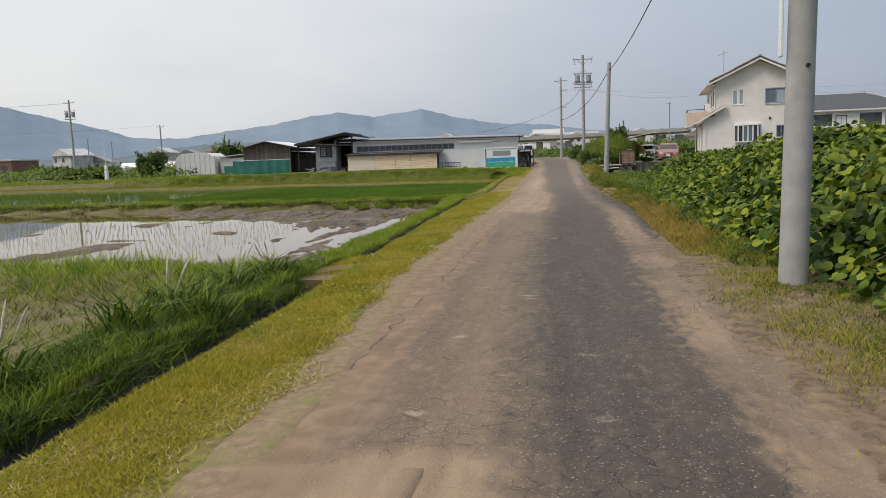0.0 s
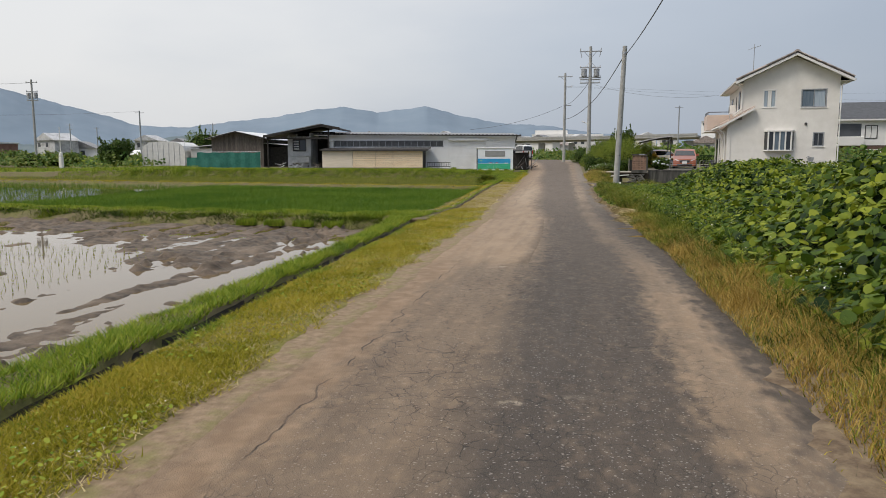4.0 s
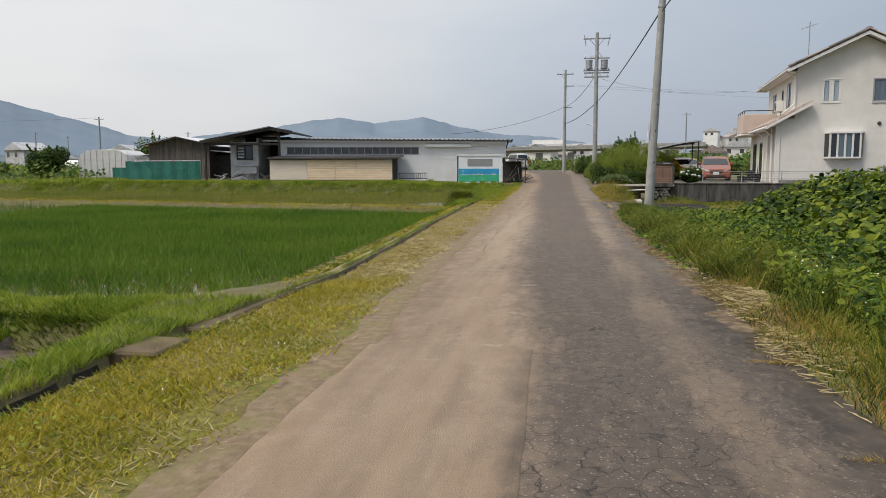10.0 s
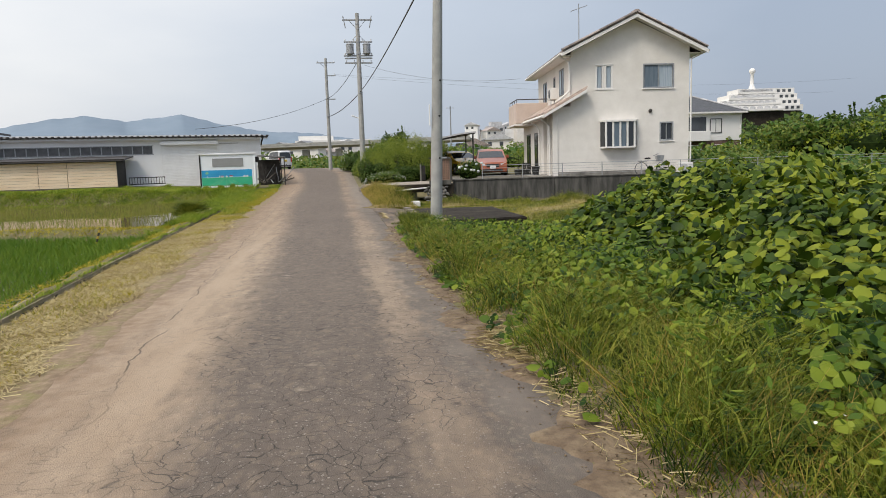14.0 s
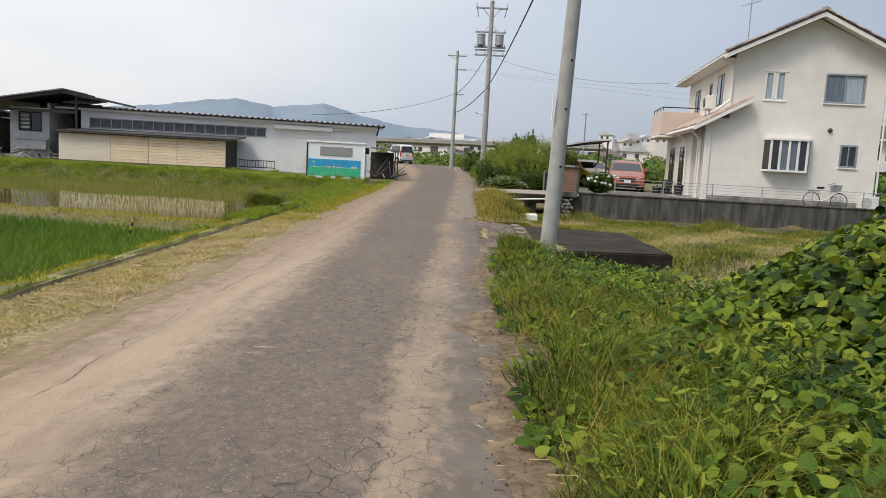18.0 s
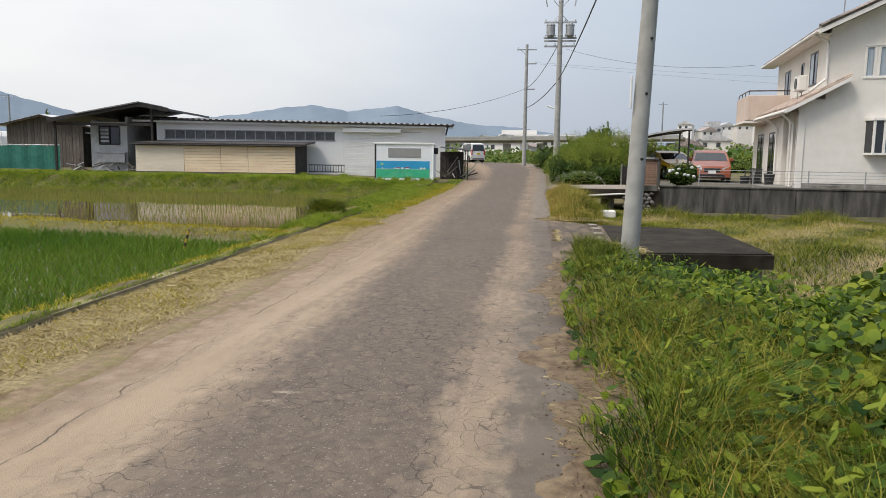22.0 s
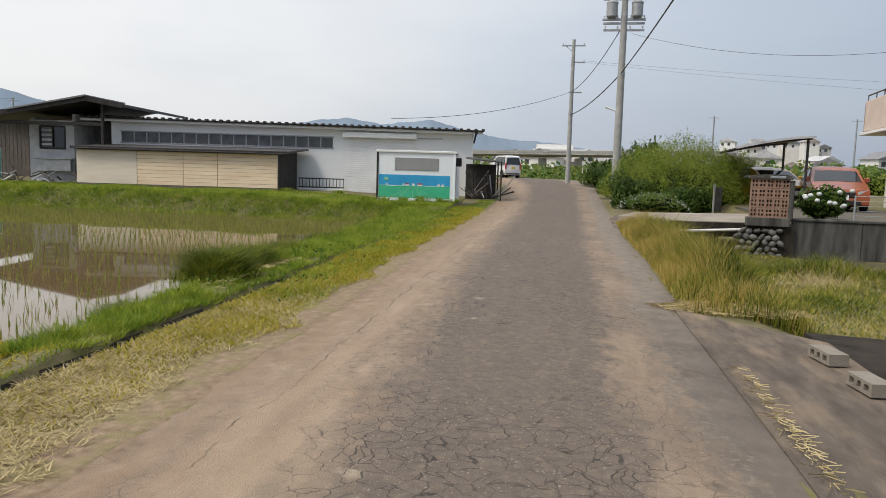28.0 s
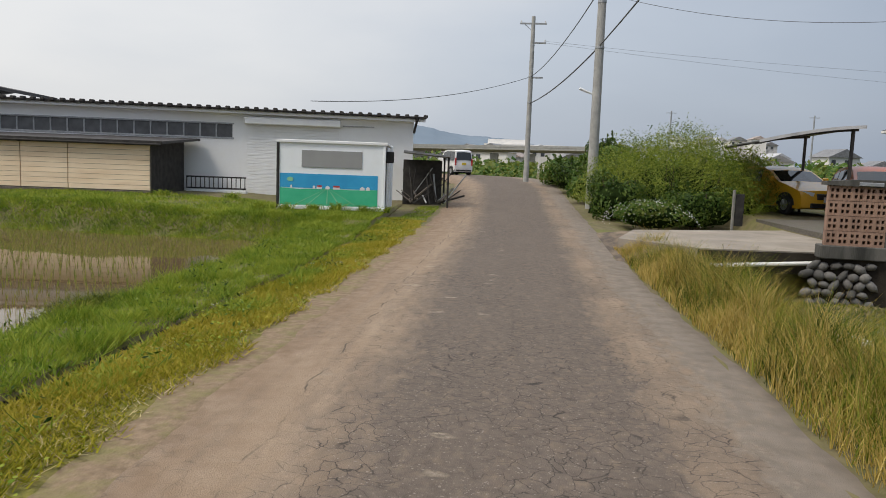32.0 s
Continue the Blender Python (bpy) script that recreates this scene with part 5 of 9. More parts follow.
# blue-grey of the reflected sky is painted into these two pane colours
MAT_SKY_PANE = surf("blue_grey_sky_in_glass", (0.10, 0.135, 0.17), (0.15, 0.19, 0.23), 3.0, 0.2, 0.0, stretch=(5, 5, 0.4))
MAT_CURTAIN = surf("pale_curtain_behind_glass", (0.30, 0.36, 0.42), (0.40, 0.46, 0.51), 3.0, 0.25, 0.0, stretch=(6, 6, 0.4))
MAT_BLACKROOF = surf("charcoal_slate_roof", (0.045, 0.046, 0.05), (0.075, 0.076, 0.082), 3.0, 0.6, 0.15, 30)


def wall_cut(shape, x0, x1, z0, z1, holes, y0, y1):
    """A flat wall in one piece that leaves rectangular openings free."""
    xs = sorted({x0, x1, *[h[0] for h in holes], *[h[1] for h in holes]})
    zs = sorted({z0, z1, *[h[2] for h in holes], *[h[3] for h in holes]})
    nx, nz = len(xs), len(zs)
    solid = lambda i, k: 0 <= i < nx - 1 and 0 <= k < nz - 1 and not any(h[0] <= xs[i] and xs[i + 1] <= h[1] and h[2] <= zs[k] and zs[k + 1] <= h[3] for h in holes)
    v = [(x, y, z) for y in (y0, y1) for z in zs for x in xs]
    at = lambda i, k, s: s * nx * nz + k * nx + i
    f = []
    for k in range(nz - 1):
        for i in range(nx - 1):
            if not solid(i, k):
                continue
            f += [(at(i, k, 0), at(i + 1, k, 0), at(i + 1, k + 1, 0), at(i, k + 1, 0)), (at(i, k, 1), at(i, k + 1, 1), at(i + 1, k + 1, 1), at(i + 1, k, 1))]
            for di, dk, a, b in ((-1, 0, (i, k), (i, k + 1)), (1, 0, (i + 1, k), (i + 1, k + 1)), (0, -1, (i, k), (i + 1, k)), (0, 1, (i, k + 1), (i + 1, k + 1))):
                if not solid(i + di, k + dk):
                    f.append((at(*a, 0), at(*b, 0), at(*b, 1), at(*a, 1)))
    return shape.add(v, f)


def window(parent, x0, x1, z0, z1, panes, y=0.0, mats=None, frame=None, name="window", m=None, sill=True):
    frame = frame or MAT_FRAME
    t = 0.05
    at = m if m is not None else Matrix()
    s = Shape()
    for b in ((x0 - 0.03, x1 + 0.03, z0 - 0.03, z0 + t), (x0 - 0.03, x1 + 0.03, z1 - t, z1 + 0.03), (x0 - 0.03, x0 + t, z0 + t, z1 - t), (x1 - t, x1 + 0.03, z0 + t, z1 - t)):
        s.bbox(b[0], b[1], y - 0.04, y + 0.06, b[2], b[3], 0.008)
    w = part(name, s, frame, parent, at=at)
    n = len(panes)
    for i, k in enumerate(panes):
        a, b = x0 + t + (x1 - x0 - 2 * t) * i / n, x0 + t + (x1 - x0 - 2 * t) * (i + 1) / n
        part("pane", Shape().box(a + 0.015, b - 0.015, y + 0.015 + 0.02 * (i % 2), y + 0.03 + 0.02 * (i % 2), z0 + t, z1 - t), k, w)
        if i:
            part("mullion", Shape().bbox(a - 0.025, a + 0.025, y - 0.02, y + 0.055, z0 + t, z1 - t, 0.006), frame, w)
    if sill:
        part("sill", Shape().bbox(x0 - 0.06, x1 + 0.06, y - 0.09, y, z0 - 0.075, z0 - 0.03, 0.008), MAT_TRIM, w)
    return w


def barrel_mesh(length, r, name, mat, n=6):
    s = Shape()
    prof = [(r * math.cos(math.pi * i / n), r * 0.55 * math.sin(math.pi * i / n)) for i in range(n + 1)]
    s.loft([[(0, x, z) for x, z in prof], [(length, x * 0.92, z * 0.92) for x, z in prof]], close=True, caps=True)
    return s.mesh(name, mat)


def cream_house():
    h = thing("cream_house", pose(10.40, 59.72, 0.34, 0, 0, -6), "two-storey cream rendered house with clay tile roofs", "house")
    W, D, X2 = 6.75, 9.6, 0.95
    gl, cu, sky_gl = MAT_GLASS_DARK, MAT_CURTAIN, MAT_SKY_PANE
    holes = [(2.17, 2.50, 4.26, 5.39), (2.62, 2.95, 4.26, 5.39), (4.49, 5.98, 4.25, 5.38), (2.41, 4.10, 1.42, 2.72), (5.33, 5.96, 1.7, 2.57)]
    s = wall_cut(Shape(), 0.9, W, -0.4, 5.75, holes, 0, 0.18)
    part("gable_wall", s, MAT_CREAM, h)
    part("porch_end_wall", Shape().box(0, 0.9, 0, 0.18, -0.4, 3.45), MAT_CREAM, h)
    part("gable_peak", Shape().prism([(X2, 5.75), (W, 5.75), (W, 6.2), (4.0, 7.52), (X2, 6.05)], 0, 0.18), MAT_CREAM, h)
    # left side, ground floor with porch recess
    s = Shape()
    for y0, y1 in ((2.9, 4.1), (5.6, 7.0), (8.5, D)):
        s.box(0.0, 0.18, y0, y1, -0.4, 3.0)
    for y0, y1 in ((4.1, 5.6), (7.0, 8.5)):
        s.box(0.0, 0.18, y0, y1, 2.35, 3.0).box(0.0, 0.18, y0, y1, -0.4, 0.3)
    s.box(0.9, 1.05, 0.18, 2.9, -0.4, 3.2).box(0.18, 0.9, 2.8, 2.95, -0.4, 3.2)
    part("side_wall", s, MAT_CREAM, h)
    part("upper_side_wall", wall_cut(Shape(), 0, D, 3.0, 6.0, [(1.7, 2.9, 4.2, 5.5), (4.0, 4.5, 4.1, 5.3), (6.6, 7.8, 3.5, 5.3)], 0, 0.18), MAT_CREAM, h, at=pose(X2 + 0.18, 0.18, 0, 0, 0, 90))
    part("back_wall", Shape().box(0, W, D, D + 0.18, -0.4, 3.0).box(X2, W, D, D + 0.18, 3.0, 6.1), MAT_CREAM, h)
    part("right_wall", Shape().box(W - 0.18, W, 0.18, D, -0.4, 6.15), MAT_CREAM, h)
    part("floor_slab", Shape().box(0.2, W - 0.2, 0.2, D, 2.7, 2.9), MAT_CREAM, h)
    part("plinth", Shape().bbox(-0.02, W + 0.02, -0.025, 0.0, -0.4, 0.28, 0.006), MAT_CONC, h)
    # windows of the gable
    part("window_sill", Shape().bbox(2.10, 3.02, -0.03, 0.02, 4.2, 4.26, 0.006), MAT_TRIM, h)
    part("window_head", Shape().bbox(2.10, 3.02, -0.03, 0.02, 5.39, 5.45, 0.006), MAT_TRIM, h)
    for x in (2.17, 2.62):
        window(h, x, x + 0.33, 4.26, 5.39, (cu,), 0.03, frame=MAT_TRIM, name="slit_window", sill=False)
    window(h, 4.49, 5.98, 4.25, 5.38, (sky_gl, cu), 0.03, frame=MAT_STEEL)
    window(h, 5.33, 5.96, 1.7, 2.57, (gl, gl), 0.03, frame=MAT_STEEL)
    bay = part("bay_window", Shape().prism([(2.30, 0.0), (2.52, -0.42), (3.99, -0.42), (4.21, 0.0)], 2.65, 2.74, "z"), MAT_TRIM, h, "white bay window of four casements")
    part("bay_sill", Shape().prism([(2.33, 0.0), (2.53, -0.40), (3.98, -0.40), (4.18, 0.0)], 1.38, 1.46, "z"), MAT_TRIM, bay)
    for i in range(5):
        x = 2.56 + 1.4 * i / 4
        part("mullion", Shape().bbox(x - 0.045, x + 0.045, -0.38, -0.31, 1.45, 2.66, 0.01), MAT_TRIM, bay)
        if i < 4:
            part("casement_pane", Shape().box(x + 0.05, x + 0.30, -0.345, -0.33, 1.46, 2.65), gl if i in (0, 3) else sky_gl, bay)
    for x0, x1 in ((2.36, 2.54), (4.15, 3.97)):
        part("bay_cheek", Shape().prism([(x0, 0.0), (x1, -0.35), (x1 + 0.015, -0.345), (x0 + 0.015, 0.0)], 1.44, 2.67, "z"), gl, bay)
    part("vent_hood", Shape().loft([[(4.83 + r * math.cos(i * 0.628), y, 3.15 + r * math.sin(i * 0.628)) for i in range(10)] for r, y in ((0.09, 0.0), (0.09, -0.06), (0.05, -0.1))]), MAT_FRAME, h, "dark round vent hood")
    # main roof
    for name, xa, za, xb, zb in (("roof_slope", 0.42, 5.93, 4.0, 7.66), ("roof_slope", 7.42, 5.93, 4.0, 7.66)):
        part(name, Shape().prism([(xa, za), (xb, zb), (xb, zb + 0.14), (xa, za + 0.14)], -0.55, D + 1.4), MAT_TILE, h)
    part("bargeboard", Shape().prism([(0.38, 5.78), (4.0, 7.52), (7.46, 5.78), (7.46, 5.95), (4.0, 7.68), (0.38, 5.95)], -0.60, -0.54), MAT_TRIM, h)
    part("soffit", Shape().prism([(0.45, 5.86), (4.0, 7.58), (7.4, 5.86), (7.4, 5.92), (4.0, 7.64), (0.45, 5.92)], -0.54, 0.0), MAT_TRIM, h)
    vt = barrel_mesh(0.36, 0.17, "verge_tile", MAT_TILE)
    ang = math.degrees(math.atan2(1.73, 3.58))
    for side in (-1, 1):
        run = 3.58 if side < 0 else 3.42
        n = 12
        for i in range(n):
            t = i / n
            x, z = (4.0 + side * run * (1 - t)), 6.07 + 1.70 * t
            part("verge_tile", vt, None, h, at=pose(x, -0.5, z, 0, 0, 0) @ (pose(0, 0, 0, 0, -ang, 0) if side < 0 else pose(0, 0, 0, 0, 0, 180) @ pose(0, 0, 0, 0, -ang, 0)))
    for i in range(26):
        part("ridge_tile", vt, None, h, at=pose(4.0, -0.55 + i * 0.4, 7.80, 0, 0, 90))
    for x in (0.36, 7.48):
        part("gutter", Shape().tube((x, -0.55, 5.9), (x, D + 1.4, 5.9), 0.06, None, 10), MAT_TRIM, h)
    part("downpipe", Shape().path([(0.36, 0.05, 5.86), (0.85, 0.1, 5.6), (0.85, -0.06, 5.3), (0.85, -0.06, 4.2), (0.3, -0.06, 3.75)], 0.045, 8), MAT_TRIM, h)
    part("downpipe", Shape().path([(7.42, 0.1, 5.85), (6.83, -0.05, 5.6), (6.83, -0.05, 0.0)], 0.04, 8), MAT_TRIM, h)
    part("eaves_soffit", Shape().box(0.42, 0.95, 0.0, D + 1.35, 5.84, 5.9).box(W, 7.4, 0.0, D + 1.35, 5.84, 5.9), MAT_TRIM, h)
    # lean-to roof over porch
    part("porch_roof", Shape().prism([(-0.45, 3.02), (1.62, 4.18), (1.62, 4.28), (-0.45, 3.12)], -0.42, 0.0).prism([(-0.45, 3.02), (X2, 3.80), (X2, 3.90), (-0.45, 3.12)], 0.0, 6.4), MAT_TILE_PINK, h)
    part("porch_bargeboard", Shape().prism([(-0.5, 2.92), (1.62, 4.10), (1.62, 4.24), (-0.5, 3.06)], -0.47, -0.42), MAT_TRIM, h)
    part("porch_fascia", Shape().bbox(-0.52, -0.46, -0.47, 6.4, 2.92, 3.08, 0.01), MAT_TRIM, h)
    lt = barrel_mesh(0.30, 0.12, "porch_tile", MAT_TILE_PINK)
    lang = math.degrees(math.atan2(1.16, 2.07))
    for j in range(24):
        for i in range(5):
            x = -0.45 + i * 0.27
            part("porch_tile", lt, None, h, at=pose(x, 0.15 + j * 0.262, 3.13 + (x + 0.45) * 0.56, 0, -lang, 0))
    for i in range(8):
        x = -0.45 + i * 0.265
        part("porch_verge_tile", lt, None, h, at=pose(x, -0.32, 3.15 + (x + 0.45) * 0.56, 0, -lang, 0))
    part("porch_gutter", Shape().tube((-0.56, -0.45, 2.98), (-0.56, 6.4, 2.98), 0.055, None, 10), MAT_TRIM, h)
    part("porch_downpipe", Shape().path([(-0.55, 0.4, 2.95), (-0.3, 0.4, 2.75), (-0.08, 0.4, 2.55), (-0.08, 0.4, -0.1)], 0.045, 8), MAT_TRIM, h)
    part("porch_downpipe", Shape().path([(-0.55, 3.6, 2.95), (-0.2, 3.6, 2.7), (-0.08, 3.6, 2.5), (-0.08, 3.6, 0.0)], 0.04, 8), MAT_TRIM, h)
    for y in (0.09, 1.45, 2.85):
        part("porch_column", Shape().bbox(0.0, 0.26, y - 0.14, y + 0.14, -0.3, 3.05, 0.015), MAT_CREAM, h)
    part("porch_step", Shape().bbox(-1.0, 0.9, 0.1, 3.2, -0.3, 0.12, 0.02).bbox(-1.4, -1.0, 0.6, 2.8, -0.3, -0.05, 0.02), MAT_CONC, h)
    part("front_door", Shape().bbox(0.86, 0.92, 0.9, 1.9, 0.12, 2.3, 0.01), MAT_FRAME, h, "dark bronze front door")
    for y0, y1 in ((4.1, 5.6), (7.0, 8.5)):
        window(h, y0, y1, 0.3, 2.35, (gl, gl), 0.0, m=pose(0.02, 0, 0, 0, 0, 90) @ pose(0, -0.03, 0), name="sliding_window", sill=False)
    for y0, y1, z0, z1, p in ((1.88, 3.08, 4.2, 5.5, (gl, cu)), (4.18, 4.68, 4.1, 5.3, (gl,)), (6.78, 7.98, 3.5, 5.3, (gl, gl))):
        window(h, y0, y1, z0, z1, p, 0.0, m=pose(X2 + 0.02, 0, 0, 0, 0, 90) @ pose(0, -0.03, 0), name="upper_window", sill=False)
    # balcony
    bal = part("balcony", Shape().bbox(-0.9, -0.75, 6.6, 9.9, 3.0, 4.15, 0.02).bbox(-0.75, X2, 6.6, 6.75, 3.0, 4.15, 0.02).bbox(-0.9, X2, 9.75, 9.9, 3.0, 4.15, 0.02).box(-0.75, X2, 6.7, 9.8, 2.95, 3.1), MAT_PEACH, h, "peach balcony parapet with a rail")
    part("handrail", Shape().path([(X2, 6.67, 4.36), (-0.83, 6.67, 4.36), (-0.83, 9.8, 4.36)], 0.03), MAT_FRAME, bal)
    for y in (6.67, 7.7, 8.7, 9.8):
        part("rail_post", Shape().tube((-0.83, y, 4.1), (-0.83, y, 4.36), 0.02, None, 6), MAT_FRAME, bal)
    part("balcony_soffit_trim", Shape().bbox(-1.0, 0.2, 6.5, 10.0, 2.86, 2.96, 0.01), MAT_TRIM, bal)
    # air conditioner on the porch roof
    ac = part("roof_air_conditioner", Shape().bbox(0.28, 0.62, 1.9, 2.7, 3.95, 4.55, 0.03), MAT_TRIM, h, "white air conditioner on the porch roof")
    part("fan_grille", Shape().tube((0.27, 2.25, 4.25), (0.25, 2.25, 4.25), 0.22, None, 16), MAT_FRAME, ac)
    for q in (((0.3, 1.95, 3.6), (0.3, 1.95, 3.97)), ((0.6, 2.65, 3.75), (0.6, 2.65, 3.97))):
        part("stand", Shape().path(list(q), 0.02), MAT_STEEL, ac)
    # aerial
    an = part("aerial", Shape().path([(1.6, 1.2, 6.4), (1.6, 1.2, 8.55)], 0.022).path([(1.2, 1.2, 8.2), (2.0, 1.2, 8.45)], 0.012), MAT_STEEL, h, "thin steel television aerial")
    for i in range(6):
        x = 1.25 + i * 0.14
        part("aerial_rod", Shape().tube((x, 0.95, 8.2 + i * 0.045), (x, 1.45, 8.2 + i * 0.045), 0.008, None, 5), MAT_STEEL, an)
    # air conditioner at the wall
    a2 = thing("air_conditioner", h.matrix_world @ pose(6.05, -0.55, -0.0), "white outdoor air conditioner at the house wall", "air conditioner")
    part("casing", Shape().bbox(0, 0.75, 0, 0.28, 0.05, 0.6, 0.025), MAT_TRIM, a2)
    part("fan_guard", Shape().tube((0.28, -0.012, 0.32), (0.28, 0.0, 0.32), 0.21, None, 18), MAT_GREYWALL, a2)
    for x in (0.08, 0.62):
        part("foot", Shape().bbox(x, x + 0.07, 0.0, 0.28, 0, 0.06, 0.01), MAT_RUBBER, a2)
    # porch things
    for k, (y, hh) in enumerate(((1.9, 0.9), (3.4, 0.75), (4.2, 0.8))):
        pt = thing("planter_pot", h.matrix_world @ pose(-0.55 - 0.3 * k, y, 0.12 if k == 0 else -0.0), "dark planter pot beside the porch", "planter", "porch pots")
        part("pot", Shape().loft([[(r * math.cos(i * 0.5236), r * math.sin(i * 0.5236), z) for i in range(12)] for r, z in ((0.16, 0.0), (0.22, hh * 0.5), (0.2, hh * 0.52))]), MAT_RUBBER, pt)
        part("stem", Shape().tube((0, 0, hh * 0.5), (0.02, 0, hh), 0.03, 0.01, 6), MAT_BLACKWOOD, pt)
    gr = thing("window_guard", h.matrix_world @ pose(-0.5, 4.0, -0.05), "low black metal guard before the windows", "railing")
    for z in (0.2, 0.75):
        part("rail", Shape().bbox(0, 0.04, 0, 3.2, z, z + 0.05, 0.008), MAT_RUBBER, gr)
    for i in range(18):
        part("bar", Shape().bbox(0.01, 0.03, 0.05 + i * 0.18, 0.07 + i * 0.18, 0.0, 0.75, 0.004), MAT_RUBBER, gr)
    return h


def bicycle(m):
    b = thing("bicycle", m, "white city bicycle with a basket, parked by the house", "bicycle")
    for x in (0.0, 1.05):
        w = part("wheel", Shape().loft([[(x + r * math.cos(k * 0.2618), y, 0.33 + r * math.sin(k * 0.2618)) for r, y in ((0.33, -0.015), (0.33, 0.015), (0.30, 0.012), (0.30, -0.012))] for k in range(25)], close=True, caps=False), MAT_RUBBER, b)
        sp = Shape()
        for k in range(10):
            a = k * 0.628
            sp.tube((x, 0, 0.33), (x + 0.3 * math.cos(a), 0, 0.33 + 0.3 * math.sin(a)), 0.004, None, 4, False)
        part("spokes", sp, MAT_STEEL, w)
    part("frame", Shape().path([(0, 0, 0.33), (0.42, 0, 0.3), (0.32, 0, 0.8)], 0.022).path([(0.42, 0, 0.3), (0.88, 0, 0.62)], 0.025).path([(1.05, 0, 0.33), (0.86, 0, 0.85), (0.82, 0, 1.0)], 0.02).path([(0, 0, 0.33), (0.34, 0, 0.68)], 0.014), MAT_TRIM, b)
    part("saddle", Shape().bbox(0.2, 0.46, -0.09, 0.09, 0.8, 0.87, 0.03), MAT_RUBBER, b)
    part("handlebar", Shape().path([(0.7, -0.28, 1.0), (0.84, -0.1, 1.04), (0.84, 0.1, 1.04), (0.7, 0.28, 1.0)], 0.016), MAT_STEEL, b)
    part("basket", Shape().loft([[(0.92 + sx * w, sy * w, z) for sx, sy in ((-1, -1), (1, -1), (1, 1), (-1, 1))] for w, z in ((0.13, 0.7), (0.18, 0.95))], caps=False), MAT_STEEL, b)
    part("rear_rack", Shape().bbox(-0.15, 0.3, -0.07, 0.07, 0.69, 0.71, 0.005), MAT_STEEL, b)
    part("mudguard", Shape().loft([[(0.0 + 0.37 * math.cos(a), y, 0.33 + 0.37 * math.sin(a)) for y in (-0.03, 0.03)] for a in [0.6 + k * 0.25 for k in range(11)]], close=False, caps=False), MAT_TRIM, b)


def retaining_wall():
    w = thing("wall_plot", pose(5.2, 58.4, 0, 0, 0, -4), "stained grey concrete retaining wall of the house plot", "retaining wall", kind="structure")
    for i in range(16):
        x0 = 0.0 + i * 1.6
        part("wall_panel", Shape().bbox(x0 + 0.006, x0 + 1.594, -0.02 + 0.004 * (i % 2), 0.18, -1.1, 0.40, 0.012), MAT_CONC_WALL, w)
    part("coping", Shape().bbox(-0.03, 25.65, -0.05, 0.22, 0.40, 0.47, 0.015), MAT_CONC_WALL, w)
    f = thing("wire_fence", pose(5.2, 58.4, 0.47, 0, 0, -4), "low galvanised wire fence on the retaining wall", "fence")
    for i in range(13):
        part("post", Shape().tube((1.4 + i * 1.9, 0.08, -0.02), (1.4 + i * 1.9, 0.08, 0.62), 0.022, None, 8), MAT_STEEL, f)
    for z in (0.12, 0.24, 0.36, 0.48, 0.6):
        part("wire", Shape().tube((1.4, 0.08, z), (24.2, 0.08, z), 0.006 if z < 0.6 else 0.012, None, 5), MAT_STEEL, f)


def slab_bridge():
    s = thing("slab_bridge", pose(0, 0, 0), "blackened concrete slab bridging the ditch to the field", "slab bridge")
    part("slab", Shape().prism([(2.12, 41.35), (4.42, 41.75), (4.4, 45.7), (2.02, 46.1)], -0.2, 0.0, "z"), MAT_CONC_DARK, s)
    part("edge_beam", Shape().prism([(2.1, 41.28), (4.44, 41.68), (4.43, 41.82), (2.1, 41.42)], -0.24, -0.02, "z"), MAT_CONC_DARK, s)
    for x, y in ((4.12, 42.05), (4.0, 45.2)):
        part("support", Shape().bbox(x - 0.2, x + 0.2, y - 0.25, y + 0.25, -1.1, -0.2, 0.03), MAT_CONC, s)
    part("abutment", Shape().bbox(1.75, 2.15, 41.45, 46.0, -1.0, -0.21, 0.03), MAT_CONC_DARK, s)
    gx, gy, holes = (0, 0.04, 0.10, 0.14, 0.19, 0.23, 0.29, 0.33), (0, 0.022, 0.068, 0.09), ((1, 1), (3, 1), (5, 1))
    solid = [(i, j) for i in range(7) for j in range(3) if (i, j) not in holes]
    vid = lambda i, j, k: (i * 4 + j) * 2 + k
    fs = []
    for i, j in solid:
        fs += [(vid(i, j, 1), vid(i + 1, j, 1), vid(i + 1, j + 1, 1), vid(i, j + 1, 1)), (vid(i, j, 0), vid(i, j + 1, 0), vid(i + 1, j + 1, 0), vid(i + 1, j, 0))]
        for di, dj, p, q in ((-1, 0, (i, j + 1), (i, j)), (1, 0, (i + 1, j), (i + 1, j + 1)), (0, -1, (i, j), (i + 1, j)), (0, 1, (i + 1, j + 1), (i, j + 1))):
            if (i + di, j + dj) not in solid:
                fs.append((vid(*p, 0), vid(*q, 0), vid(*q, 1), vid(*p, 1)))
    bm_ = bpy.data.meshes.new("hollow_block")
    bm_.from_pydata([(x, y, z) for x in gx for y in gy for z in (0, 0.15)], [], fs)
    bm_.materials.append(surf("pale_block_concrete", (0.19, 0.165, 0.13), (0.29, 0.255, 0.205), 6.0, 0.9, 0.4, 60, (0.14, 0.12, 0.095), 3.0, 0.8))
    for x, y, a in ((1.90, 44.75, 100), (1.91, 43.95, 98), (1.88, 43.02, 95), (1.84, 42.2, 99)):
        o = new("concrete_block", bm_)
        o.matrix_world = pose(x + 0.04, y - 0.05, -0.03, -90, 0, a) @ pose(0, -0.15, 0)
        tagged(o, "pale hollow concrete block on the slab edge", "block", "row of blocks")


